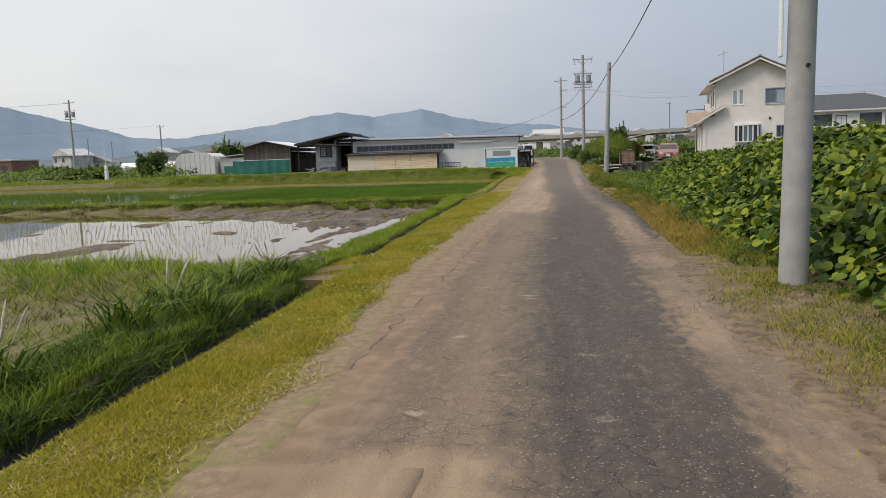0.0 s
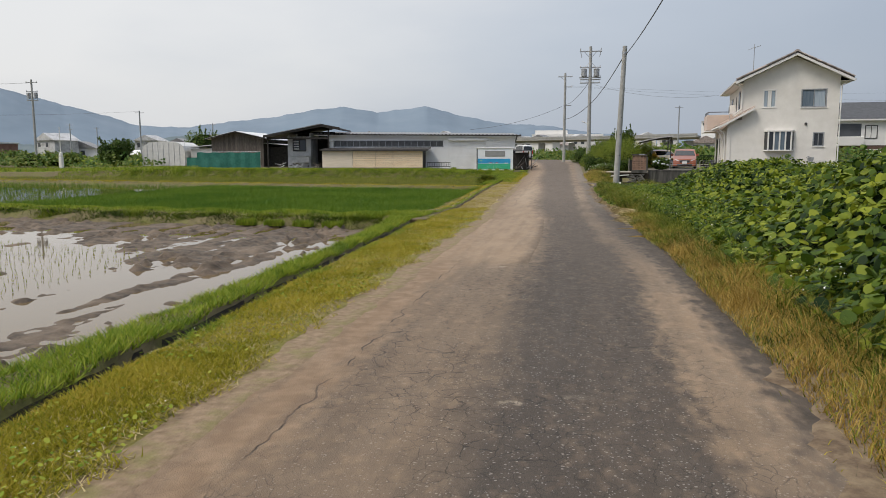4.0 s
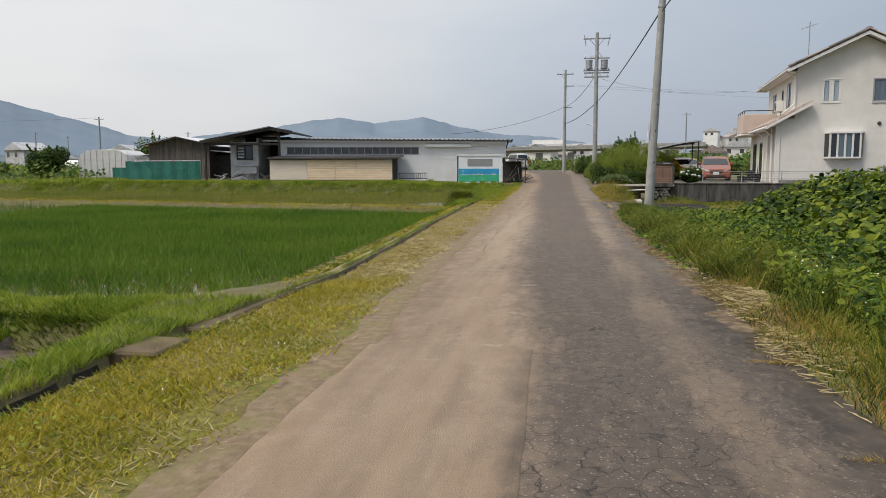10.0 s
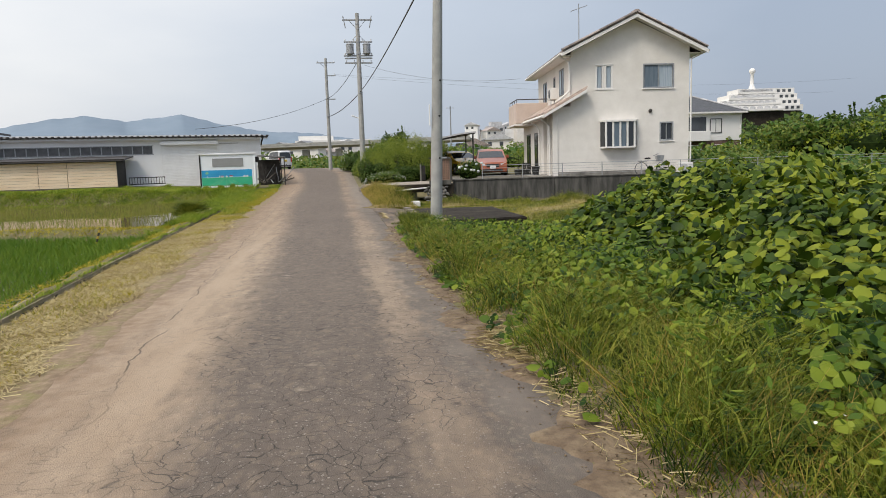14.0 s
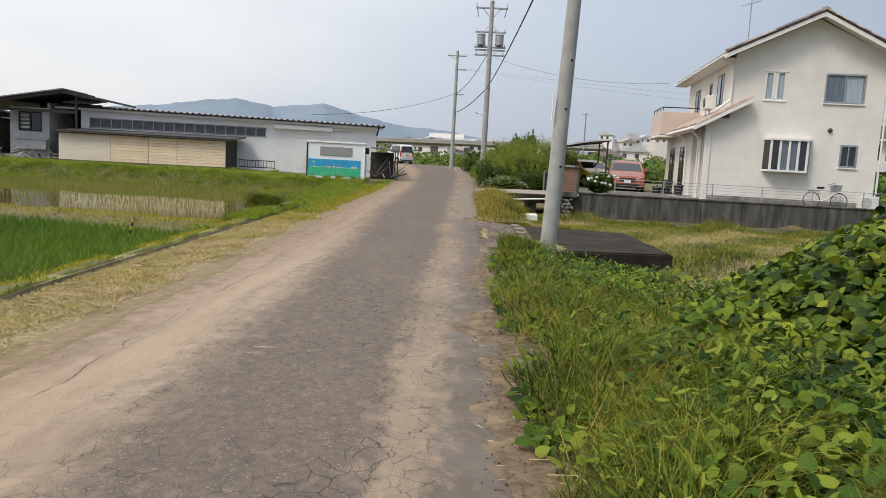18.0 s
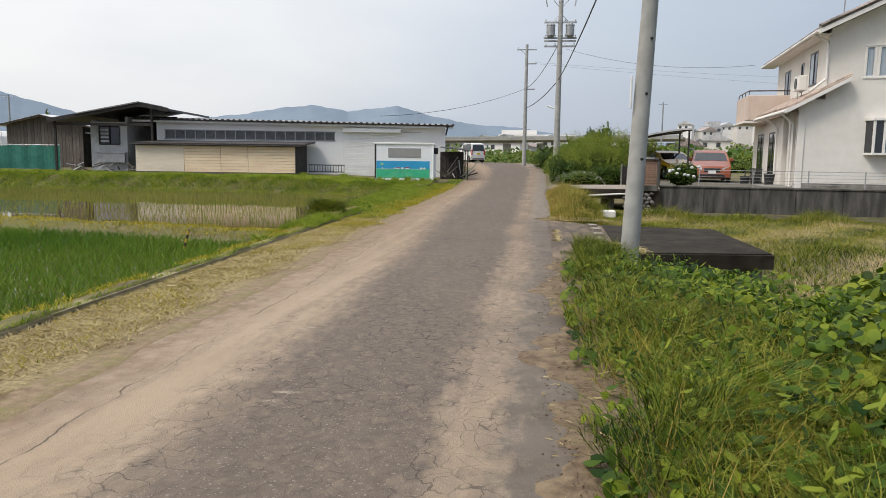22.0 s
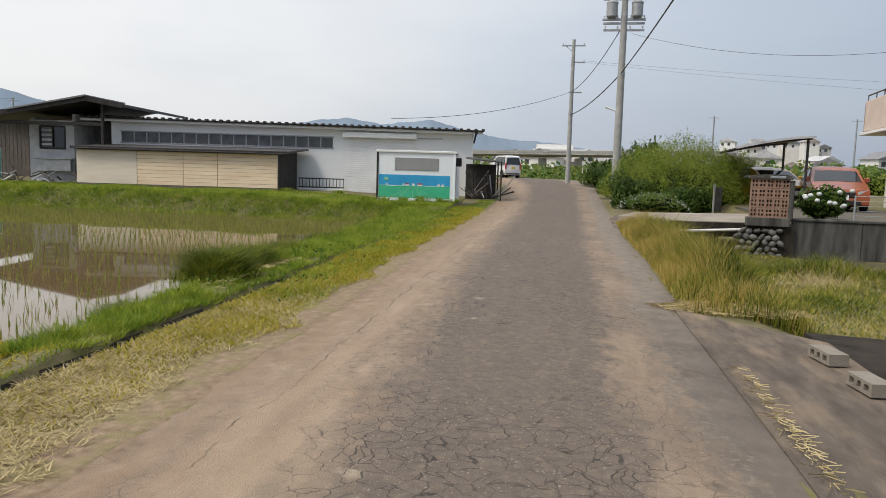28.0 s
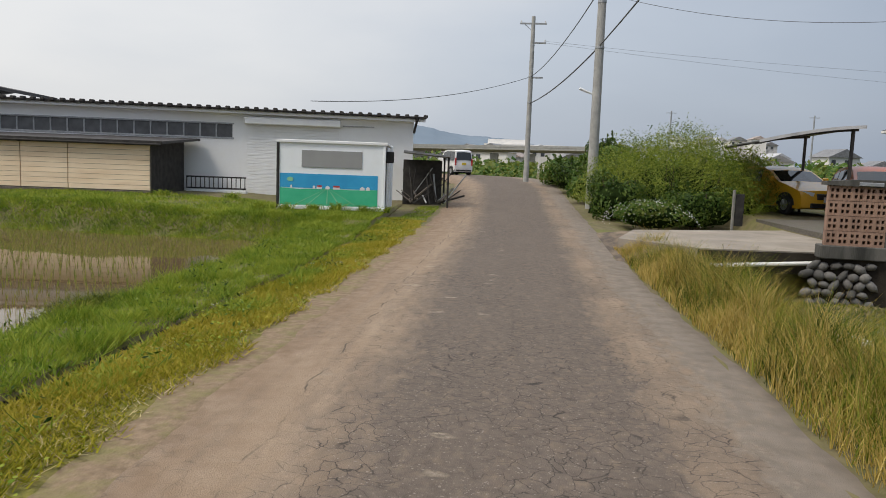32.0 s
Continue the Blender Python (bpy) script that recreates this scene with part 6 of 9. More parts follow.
def plot_yard():
    # dark ground colour stands in for the shade of porch and parked cars
    m = surf("shade_darkened_yard", (0.075, 0.066, 0.054), (0.15, 0.132, 0.11), 30.0, 0.95, 0.8, 60, (0.10, 0.10, 0.05), 2.0, 0.5)
    single("yard_ground", Shape().prism([(5.35, 58.75), (24.0, 57.45), (24.0, 67.5), (8.6, 67.5), (5.35, 66.0)], 0.2, 0.43, "z"), m, "house plot ground, darkened with painted porch and car shade", "ground", kind="structure")


def plot_bridge():
    b = thing("plot_bridge", pose(0, 0, 0), "concrete deck bridge over the ditch to the house plot", "bridge")
    deckm = surf("pale_dusty_concrete", (0.22, 0.185, 0.145), (0.33, 0.285, 0.23), 1.5, 0.9, 0.3, 40, (0.24, 0.21, 0.18), 0.7, 0.6)
    part("deck", Shape().prism([(1.0, 59.7), (2.25, 58.5), (4.25, 58.75), (5.3, 58.9), (8.5, 60.6), (8.5, 65.8), (4.6, 63.4), (1.6, 62.0)], 0.1, 0.30, "z"), deckm, b)
    part("edge_beam", Shape().prism([(2.2, 58.42), (4.3, 58.68), (4.3, 58.9), (2.2, 58.65)], -0.08, 0.28, "z"), MAT_CONC_DARK, b)
    part("pipe", Shape().tube((2.2, 58.38, 0.02), (4.2, 58.6, 0.13), 0.035, None, 10), MAT_TRIM, b, "white pipe under the deck edge")
    part("pier", Shape().bbox(3.3, 3.55, 58.8, 62.3, -1.1, 0.1, 0.02), MAT_CONC_WALL, b)
    part("abutment", Shape().bbox(1.6, 1.95, 58.9, 62.0, -1.1, 0.1, 0.02), MAT_CONC_DARK, b)
    top = [(0.72, 58.35, 0.0), (1.25, 58.15, 0.03), (1.75, 58.75, 0.29), (1.85, 62.1, 0.30), (0.78, 63.4, 0.06)]
    single("entry_ramp", Shape().add(top + [(x, y, -0.25) for x, y, z in top], [(0, 1, 2), (0, 2, 3), (0, 3, 4), (9, 8, 7, 6, 5)] + [(k, k + 5, (k + 1) % 5 + 5, (k + 1) % 5) for k in range(5)]), MAT_SHOULDER, "dark asphalt wedge between lane and bridge", "ramp", kind="structure")
    # perforated block screen on a cobble base
    t = thing("block_screen", pose(4.14, 58.3, 0.05, 0, 0, -6), "terracotta perforated block screen with a concrete cap on a cobble base", "screen wall")
    tc = surf("sooty_terracotta_block", (0.25, 0.15, 0.105), (0.35, 0.225, 0.165), 4.0, 0.9, 0.3, 60, (0.12, 0.08, 0.06), 2.0, 0.6, rnd=0.12)
    nx, nz, bw, bh = 5, 4, 0.178, 0.245
    blk = Shape()
    for i in range(3):
        blk.box(i * (bw - 0.03) / 2, i * (bw - 0.03) / 2 + 0.03, 0, 0.12, 0, bh - 0.006)
    for i in range(3):
        for k in range(2):
            blk.box(0.03 + k * (bw - 0.03) / 2, (bw - 0.03) / 2 + k * (bw - 0.03) / 2, 0.004, 0.116, i * (bh - 0.05) / 2, i * (bh - 0.05) / 2 + 0.044)
    bmsh = blk.mesh("perforated_block", tc)
    for i in range(nx):
        for k in range(nz):
            part("perforated_block", bmsh, None, t, at=pose(i * bw, 0, 0.42 + k * bh))
    part("backing", Shape().box(0.02, nx * bw - 0.02, 0.14, 0.2, 0.4, 1.4), MAT_BLACKWOOD, t, "dark back of the screen")
    cap = Shape().prism([(-0.06, 1.40), (nx * bw + 0.06, 1.38), (nx * bw + 0.06, 1.45), (0.8, 1.50), (0.4, 1.50), (-0.06, 1.46)], -0.05, 0.26)
    part("cap", cap, MAT_CONC_WALL, t)
    part("name_plate", Shape().bbox(0.42, 0.78, -0.07, -0.045, 1.40, 1.46, 0.006), MAT_STEEL, t, "small pale name plate")
    part("base_beam", Shape().bbox(-0.06, nx * bw + 0.06, -0.06, 0.3, 0.2, 0.42, 0.015), MAT_CONC_WALL, t)
    part("pier", Shape().bbox(nx * bw, nx * bw + 0.12, 0.0, 0.16, 0.4, 1.36, 0.012), MAT_CONC_WALL, t)
    part("base_core", Shape().box(-0.02, nx * bw + 0.2, 0.06, 0.4, -1.0, 0.2), MAT_CONC_DARK, t)
    stm = surf("river_cobble", (0.085, 0.08, 0.075), (0.18, 0.17, 0.158), 5.0, 0.85, 0.4, 50, (0.05, 0.05, 0.045), 2.5, 0.7, rnd=0.55)
    meshes = []
    random.seed(3)
    for q in range(4):
        s = Shape()
        rings = []
        for a in range(1, 6):
            th = math.pi * a / 6
            rings.append([(0.105 * math.sin(th) * math.cos(k * 0.785) * random.uniform(0.7, 1.25), 0.08 * math.sin(th) * math.sin(k * 0.785) * random.uniform(0.9, 1.1), 0.085 * math.cos(th) * random.uniform(0.9, 1.1)) for k in range(8)])
        s.loft(rings)
        meshes.append(s.mesh("cobble", stm, True))
    for r in range(6):
        for c in range(6):
            part("cobble", meshes[(r * 3 + c * 5) % 4], None, t, at=pose(-0.22 + c * 0.175 + 0.09 * (r % 2) + random.uniform(-0.02, 0.02), 0.03 + random.uniform(-0.03, 0.02), -0.68 + r * 0.15 + random.uniform(-0.025, 0.025), random.uniform(-30, 30), random.uniform(-60, 60), random.uniform(-20, 20)) @ Matrix.Diagonal((random.uniform(0.75, 1.3), 0.9, random.uniform(0.65, 1.1), 1.0)))


cream_house()
bicycle(pose(10.40, 59.72, 0.34, 0, 0, -6) @ pose(4.25, -0.55, 0.0, -8))
retaining_wall()
slab_bridge()
plot_yard()
plot_bridge()

# ---- vehicles ----
MAT_TYRE = surf("tyre_rubber", (0.012, 0.012, 0.013), (0.028, 0.028, 0.029), 6.0, 0.8, 0.1, 60)
MAT_RIM = surf("alloy_rim", (0.33, 0.33, 0.34), (0.42, 0.42, 0.43), 4.0, 0.3, 0.0, metal=0.8)
MAT_CARGLASS = glass_mat("car_glass", (0.015, 0.018, 0.02))
MAT_BLACKPLAST = surf("black_plastic", (0.014, 0.014, 0.015), (0.024, 0.024, 0.025), 5.0, 0.5, 0.05, 60)
MAT_LAMP = gloss("headlamp_glass", (0.62, 0.64, 0.66), 0.1)
MAT_REDLAMP = gloss("red_lamp_glass", (0.42, 0.03, 0.03), 0.15)
MAT_PLATE_Y = surf("yellow_plate", (0.62, 0.45, 0.03), (0.68, 0.50, 0.05), 3.0, 0.4, 0.0)


def car(name, m, paint, label, length, width, height, prof, glass_z, nose, tail, plate):
    """prof: side outline as (y, z) pairs from nose bottom over the roof to tail bottom; y runs from nose (-) to tail (+)."""
    c = thing(name, m, label, "car", "parked cars" if name == "parked_car" else "")
    hw = width / 2
    body = Shape()
    k = 8
    rings = []
    for i in range(k + 1):
        u = -1 + 2 * i / k
        ring = []
        for y, z in prof:
            tuck = 1.0 - 0.05 * abs(y / (length / 2)) ** 3
            top = 1.0 - 0.17 * max(0.0, (z - glass_z) / (height - glass_z))
            low = 1.0 - 0.04 * max(0.0, (0.4 - z) / 0.4)
            crown = 0.03 * (1 - u * u) * (1 if z > 0.35 else 0)
            bulge = 1.0 - 0.05 * (u * u) * (abs(y) / (length / 2)) ** 2
            ring.append((u * hw * tuck * top * low, y * bulge, z + crown * (1 if z > 0.6 else 0)))
        rings.append(ring)
    body.loft(rings)
    part("body", body, paint, c, smooth=35)
    # side glass, following the greenhouse
    roof = [p for p in prof if p[1] > glass_z + 0.05]
    for sx in (-1, 1):
        ys = [p[0] for p in roof]
        y0, y1 = min(ys), max(ys)
        n = 3
        for j in range(n):
            a, b = y0 + 0.28 + (y1 - y0 - 0.45) * j / n, y0 + 0.28 + (y1 - y0 - 0.45) * (j + 1) / n - 0.06
            zt = lambda y: np.interp(y, [p[0] for p in roof], [p[1] for p in roof]) - 0.09
            quad = []
            for y, z in ((a, glass_z + 0.02), (b, glass_z + 0.02), (b, max(glass_z + 0.05, float(zt(b)))), (a, max(glass_z + 0.05, float(zt(a))))):
                w = hw * (1 - 0.05 * abs(y / (length / 2)) ** 3) * (1.0 - 0.17 * (z - glass_z) / (height - glass_z))
                quad.append((sx * (w + 0.006), y, z))
            s = Shape().add([*quad, *[(x - sx * 0.02, y, z) for x, y, z in quad]], [(0, 1, 2, 3), (7, 6, 5, 4), (0, 4, 5, 1), (1, 5, 6, 2), (2, 6, 7, 3), (3, 7, 4, 0)])
            part("side_window", s, MAT_CARGLASS, c)
    # screens front and back
    def screen(nm, ya, za, yb, zb, off):
        s = []
        for y, z in ((ya, za), (yb, zb)):
            w = hw * (1 - 0.05 * abs(y / (length / 2)) ** 3) * (1.0 - 0.17 * max(0, (z - glass_z) / (height - glass_z))) - 0.09
            s.append([(-w, y + off, z), (-w * 0.4, y + off * 1.8, z + 0.024), (w * 0.4, y + off * 1.8, z + 0.024), (w, y + off, z)])
        lo, hi = s
        f = [(0, 1, 5, 4), (1, 2, 6, 5), (2, 3, 7, 6)]
        return part(nm, Shape().add(lo + hi, f).add([(x, y - off * 0.8, z) for x, y, z in lo + hi], f), MAT_CARGLASS, c)
    screen("windscreen", *nose, -0.02)
    screen("rear_window", *tail, 0.02)
    yw = length * 0.31
    for sx in (-1, 1):
        for y in (-yw, yw + 0.02):
            rr = 0.30
            ws = Shape().loft([[(sx * (hw - 0.17 + dx), y + r * math.cos(a * 0.3142), rr + r * math.sin(a * 0.3142)) for a in range(20)] for r, dx in ((0.2, 0.0), (rr - 0.02, 0.0), (rr, 0.03), (rr, 0.16), (rr - 0.03, 0.185), (0.19, 0.18))])
            wh = part("wheel", ws, MAT_TYRE, c, smooth=40)
            rim = Shape().tube((sx * (hw + 0.0), y, rr), (sx * (hw + 0.012), y, rr), 0.19, 0.17, 18)
            for a in range(5):
                t = a * 1.2566
                rim.tube((sx * (hw + 0.02), y, rr), (sx * (hw + 0.02), y + 0.16 * math.cos(t), rr + 0.16 * math.sin(t)), 0.022, None, 5)
            part("rim", rim, MAT_RIM, wh)
            part("wheel_arch", Shape().loft([[(sx * (hw - 0.06 + dx), y + r * math.cos(math.pi * a / 12), rr + r * math.sin(math.pi * a / 12)) for a in range(13)] for r, dx in ((0.37, 0.0), (0.37, 0.064), (0.31, 0.064), (0.31, 0.0))], close=False, caps=False), MAT_BLACKPLAST, c)
        part("door_mirror", Shape().bbox(sx * (hw + 0.08) - 0.09, sx * (hw + 0.08) + 0.09, nose[0] + 0.16, nose[0] + 0.28, glass_z + 0.02, glass_z + 0.2, 0.03), paint, c)
        part("head_lamp", Shape().loft([[(sx * (hw - 0.1 + dx), -length / 2 + y, z) for dx, y, z in ((-0.32, 0.06 + o, 0.68), (0.02, 0.22 + o, 0.74), (0.04, 0.24 + o, 0.62), (-0.3, 0.07 + o, 0.58))] for o in (-0.035, 0.05)]), MAT_LAMP, c)
        zl = 0.95 if height > 1.6 else 0.85
        part("tail_lamp", Shape().bbox(sx * (hw - 0.11) - 0.055, sx * (hw - 0.11) + 0.055, length / 2 - 0.09, length / 2 - 0.012, zl - 0.25, zl + (0.25 if height > 1.6 else 0.1), 0.03), MAT_REDLAMP, c)
        for z in (glass_z - 0.1,):
            for y in (-0.1, 0.85):
                part("door_handle", Shape().bbox(sx * (hw * 0.995) - 0.012, sx * (hw * 0.995) + 0.012, y, y + 0.16, z, z + 0.035, 0.006), paint, c)
    part("front_grille", Shape().bbox(-0.36, 0.36, -length / 2 - 0.012, -length / 2 + 0.1, 0.48, 0.66, 0.02), MAT_BLACKPLAST, c)
    part("lower_intake", Shape().bbox(-0.55, 0.55, -length / 2 - 0.006, -length / 2 + 0.1, 0.24, 0.38, 0.02), MAT_BLACKPLAST, c)
    part("rear_bumper_trim", Shape().bbox(-hw + 0.16, hw - 0.16, length / 2 - 0.09, length / 2 + 0.012, 0.30, 0.40, 0.02), MAT_BLACKPLAST, c)
    part("front_plate", Shape().bbox(-0.165, 0.165, -length / 2 - 0.035, -length / 2 - 0.014, 0.40, 0.565, 0.005), plate, c, "number plate")
    part("rear_plate", Shape().bbox(-0.165, 0.165, length / 2 - 0.004, length / 2 + 0.02, 0.74, 0.905, 0.005), plate, c, "number plate")
    part("sill_trim", Shape().bbox(-hw + 0.04, hw - 0.04, -length / 2 + 0.9, length / 2 - 0.9, 0.16, 0.24, 0.02), MAT_BLACKPLAST, c)
    return c


def hatch_profile(l, h):
    a = l / 2
    return [(-a, 0.25), (-a, 0.55), (-a + 0.1, 0.72), (-a + 0.75, 0.90), (-a + 1.15, 0.98), (-a + 1.75, h - 0.12), (-a + 2.1, h - 0.02), (0.45, h), (a - 0.75, h - 0.06), (a - 0.35, h - 0.22), (a - 0.12, 0.95), (a, 0.75), (a, 0.35), (a - 0.08, 0.22), (-a + 0.08, 0.2)]


pl = surf("white_plate", (0.7, 0.7, 0.69), (0.76, 0.76, 0.75), 3.0, 0.4, 0.0)
orange = gloss("copper_orange_paint", (0.31, 0.080, 0.030), 0.35, 0.5)
yellow = gloss("bright_yellow_paint", (0.66, 0.36, 0.02), 0.3, 0.8)
white = gloss("white_car_paint", (0.78, 0.78, 0.77), 0.25, 0.8, 0.0, 0.02)
car("parked_car", pose(8.75, 66.9, 0.42, 0, 0, -8), orange, "copper orange hatchback parked beside the house", 4.05, 1.70, 1.50, hatch_profile(4.05, 1.5), 0.95, (-0.87, 0.99, -0.30, 1.36), (1.72, 1.30, 1.90, 0.98), pl)
car("parked_car", pose(7.35, 70.1, 0.46, 0, 0, 18), yellow, "bright yellow hatchback parked beyond the bushes", 4.05, 1.74, 1.43, hatch_profile(4.05, 1.43), 0.93, (-0.87, 0.98, -0.30, 1.30), (1.72, 1.24, 1.90, 0.97), pl)
a = 3.395 / 2
van_prof = [(-a, 0.25), (-a, 0.6), (-a + 0.08, 0.85), (-a + 0.55, 1.0), (-a + 0.95, 1.5), (-a + 1.25, 1.72), (-0.2, 1.79), (a - 0.3, 1.78), (a - 0.1, 1.70), (a - 0.02, 1.1), (a, 0.75), (a, 0.35), (a - 0.05, 0.25), (-a + 0.08, 0.2)]
car("minivan", pose(-6.1, 99.2, 0.905, 0, 0, 209), white, "white boxy minivan driving away down the lane", 3.395, 1.475, 1.79, van_prof, 1.02, (-a + 0.56, 1.04, -a + 1.05, 1.62), (a - 0.1, 1.62, a - 0.035, 1.06), MAT_PLATE_Y)

# ---- plants ----
RNG = np.random.default_rng(7)
G_SHORT = leafy("short_verge_grass", (0.145, 0.165, 0.012), (0.310, 0.280, 0.020), (0.45, 0.365, 0.055), 0.8, 0.3, 1.2)
G_LUSH = leafy("rank_ditch_grass", (0.016, 0.042, 0.006), (0.062, 0.118, 0.013), (0.18, 0.225, 0.03), 0.6, 0.2, 2.2)
G_BANK = leafy("lush_bank_grass", (0.060, 0.120, 0.011), (0.188, 0.278, 0.022), (0.33, 0.365, 0.045), 0.6, 0.3, 2.0)
G_RICE = leafy("green_rice", (0.040, 0.106, 0.009), (0.084, 0.168, 0.013), (0.145, 0.225, 0.022), 0.6, 0.3, 0.3)
G_YOUNG = leafy("young_rice", (0.10, 0.155, 0.020), (0.185, 0.230, 0.034), (0.28, 0.29, 0.06), 0.6, 0.3, 0.2)
G_DRY = leafy("dry_gold_grass", (0.15, 0.108, 0.020), (0.32, 0.205, 0.042), (0.44, 0.305, 0.085), 0.75, 0.2, 2.4)
G_GOLD = leafy("golden_tall_grass", (0.20, 0.165, 0.032), (0.40, 0.29, 0.065), (0.53, 0.40, 0.13), 0.75, 0.25, 2.0)
G_STRAW = leafy("cut_straw", (0.26, 0.20, 0.085), (0.39, 0.31, 0.15), (0.52, 0.43, 0.23), 0.8, 0.1, 2.0)
G_WEED = leafy("roadside_weeds", (0.016, 0.038, 0.004), (0.118, 0.156, 0.012), (0.29, 0.29, 0.040), 0.6, 0.25, 1.3, steps=(0.52, 0.77, 1.0))
G_BROAD = leafy("mugwort_leaf", (0.016, 0.042, 0.004), (0.090, 0.148, 0.011), (0.23, 0.27, 0.028), 0.6, 0.25, 1.4, steps=(0.52, 0.77, 1.0))
G_KUDZU = leafy("kudzu_leaf", (0.009, 0.027, 0.003), (0.068, 0.115, 0.008), (0.235, 0.270, 0.022), 0.55, 0.25, 1.2, steps=(0.48, 0.74, 1.0))
G_VINE = leafy("young_vine_leaf", (0.016, 0.044, 0.004), (0.080, 0.140, 0.009), (0.20, 0.245, 0.020), 0.55, 0.28, 1.4, steps=(0.52, 0.77, 1.0))
G_WILLOW = leafy("willow_leaf", (0.052, 0.094, 0.010), (0.140, 0.195, 0.020), (0.27, 0.31, 0.042), 0.5, 0.3, 0.9)
G_DARK = leafy("dark_shrub_leaf", (0.020, 0.048, 0.008), (0.045, 0.088, 0.012), (0.09, 0.13, 0.02), 0.5, 0.2, 0.6)
G_MID = leafy("hedge_leaf", (0.035, 0.085, 0.012), (0.075, 0.14, 0.02), (0.16, 0.19, 0.035), 0.5, 0.25, 0.4)
M_BARK = surf("shrub_bark", (0.06, 0.045, 0.03), (0.12, 0.09, 0.06), 8.0, 0.9, 0.5, 40)
# near-black stand-in for the shade between leaves and stems
M_UNDER = surf("painted_undergrowth_shade", (0.006, 0.012, 0.003), (0.018, 0.030, 0.007), 4.0, 1.0, 0.5, 12, spec=0.03)


def blades(name, x, y, z, h, w, lean, mat, label, category="grass", parent=None, short=False):
    """Tapering grass blades, one island each, bent unless short."""
    n = len(x)
    a = RNG.uniform(0, 6.2832, n)
    ca, sa = np.cos(a), np.sin(a)
    d = RNG.uniform(0, 6.2832, n)
    l = lean * RNG.uniform(0.3, 1.2, n) * h
    dx, dy = np.cos(d) * l, np.sin(d) * l
    h = h * RNG.uniform(0.6, 1.25, n)
    if short:
        V = np.empty((n, 3, 3))
        for k, (s, f) in enumerate(((-0.65, 0.0), (0.65, 0.0), (0.0, 1.0))):
            V[:, k, 0] = x + s * ca * w + dx * f
            V[:, k, 1] = y + s * sa * w + dy * f
            V[:, k, 2] = z + h * f * (1 - 0.25 * lean * f)
        return raw(name, V.reshape(-1, 3), np.arange(n * 3).reshape(n, 3), mat, "stuff", label, category, parent)
    V = np.empty((n, 5, 3))
    for k, (s, f, ww) in enumerate(((-1, 0.0, 1.0), (1, 0.0, 1.0), (-1, 0.55, 0.75), (1, 0.55, 0.75), (0, 1.0, 0.0))):
        V[:, k, 0] = x + s * ca * w * ww * 0.5 + dx * f ** 2
        V[:, k, 1] = y + s * sa * w * ww * 0.5 + dy * f ** 2
        V[:, k, 2] = z + h * f * (1 - 0.25 * lean * f)
    base = (np.arange(n) * 5)[:, None]
    F = np.concatenate([base + np.array([0, 1, 3]), base + np.array([0, 3, 2]), base + np.array([2, 3, 4])])
    return raw(name, V.reshape(-1, 3), F, mat, "stuff", label, category, parent)


def leaves(name, c, nrm, size, mat, label, category, aspect=1.0, parent=None, fold=0.25, plain=False):
    """Leaves as folded rounded polygons about centres c, facing nrm."""
    n = len(c)
    nrm = nrm / np.linalg.norm(nrm, axis=1)[:, None]
    t = RNG.normal(size=(n, 3))
    t -= (t * nrm).sum(1)[:, None] * nrm
    t /= np.linalg.norm(t, axis=1)[:, None]
    b = np.cross(nrm, t)
    s = (size * RNG.uniform(0.65, 1.25, n))[:, None]
    if plain:
        V = np.empty((n, 4, 3))
        for k, (u, v) in enumerate(((1.0, 0.0), (0.0, 0.6), (-0.75, 0.0), (0.0, -0.6))):
            V[:, k, :] = c + t * u * s + b * v * s * aspect - nrm * abs(v) * fold * s
        base = (np.arange(n) * 4)[:, None]
        return raw(name, V.reshape(-1, 3), np.concatenate([base + np.array((0, 1, 2)), base + np.array((0, 2, 3))]), mat, "stuff", label, category, parent)
    prof = [(1.0, 0.0), (0.62, 0.40), (0.12, 0.62), (-0.42, 0.54), (-0.68, 0.0), (-0.42, -0.54), (0.12, -0.62), (0.62, -0.40)]
    V = np.empty((n, 8, 3))
    for k, (u, v) in enumerate(prof):
        V[:, k, :] = c + t * u * s + b * v * s * aspect - nrm * (abs(v) * fold - (0.18 if u > 0.9 else 0) * -1) * s
    base = (np.arange(n) * 8)[:, None]
    F = np.concatenate([base + np.array(q) for q in ((0, 1, 4), (1, 2, 4), (2, 3, 4), (0, 4, 7), (4, 6, 7), (4, 5, 6))])
    return raw(name, V.reshape(-1, 3), F, mat, "stuff", label, category, parent)


def scatter(n, y0, y1, left, right, near=None):
    """Random places in a band between two curves of y, thinning away from the near end if asked."""
    y = RNG.uniform(y0, y1, n)
    u = RNG.uniform(0, 1, n)
    a, b = left(y), right(y)
    return a + (b - a) * u, y


def clump_mask(x, y, s, cut):
    return wob(x, y, s, 0.4) + 0.6 * wob(x, y, s * 2.7, 1.9) + RNG.normal(0, 0.35, len(x)) > cut


def clumps(x, y, n, y0, y1, r, top):
    """Extra height where tussocks stand."""
    cy = RNG.uniform(y0, y1, n)
    cx = paddy_edge(cy) + RNG.uniform(0, 1, n) * (ditch_near(cy) - paddy_edge(cy))
    out = np.zeros(len(x))
    for a, c, s in zip(cx, cy, RNG.uniform(0.5, 1.3, n)):
        k = np.abs(y - c) < 0.6
        out[k] = np.maximum(out[k], top * s * np.exp(-((x[k] - a) ** 2 + (y[k] - c) ** 2) / (r * s) ** 2))
    return out


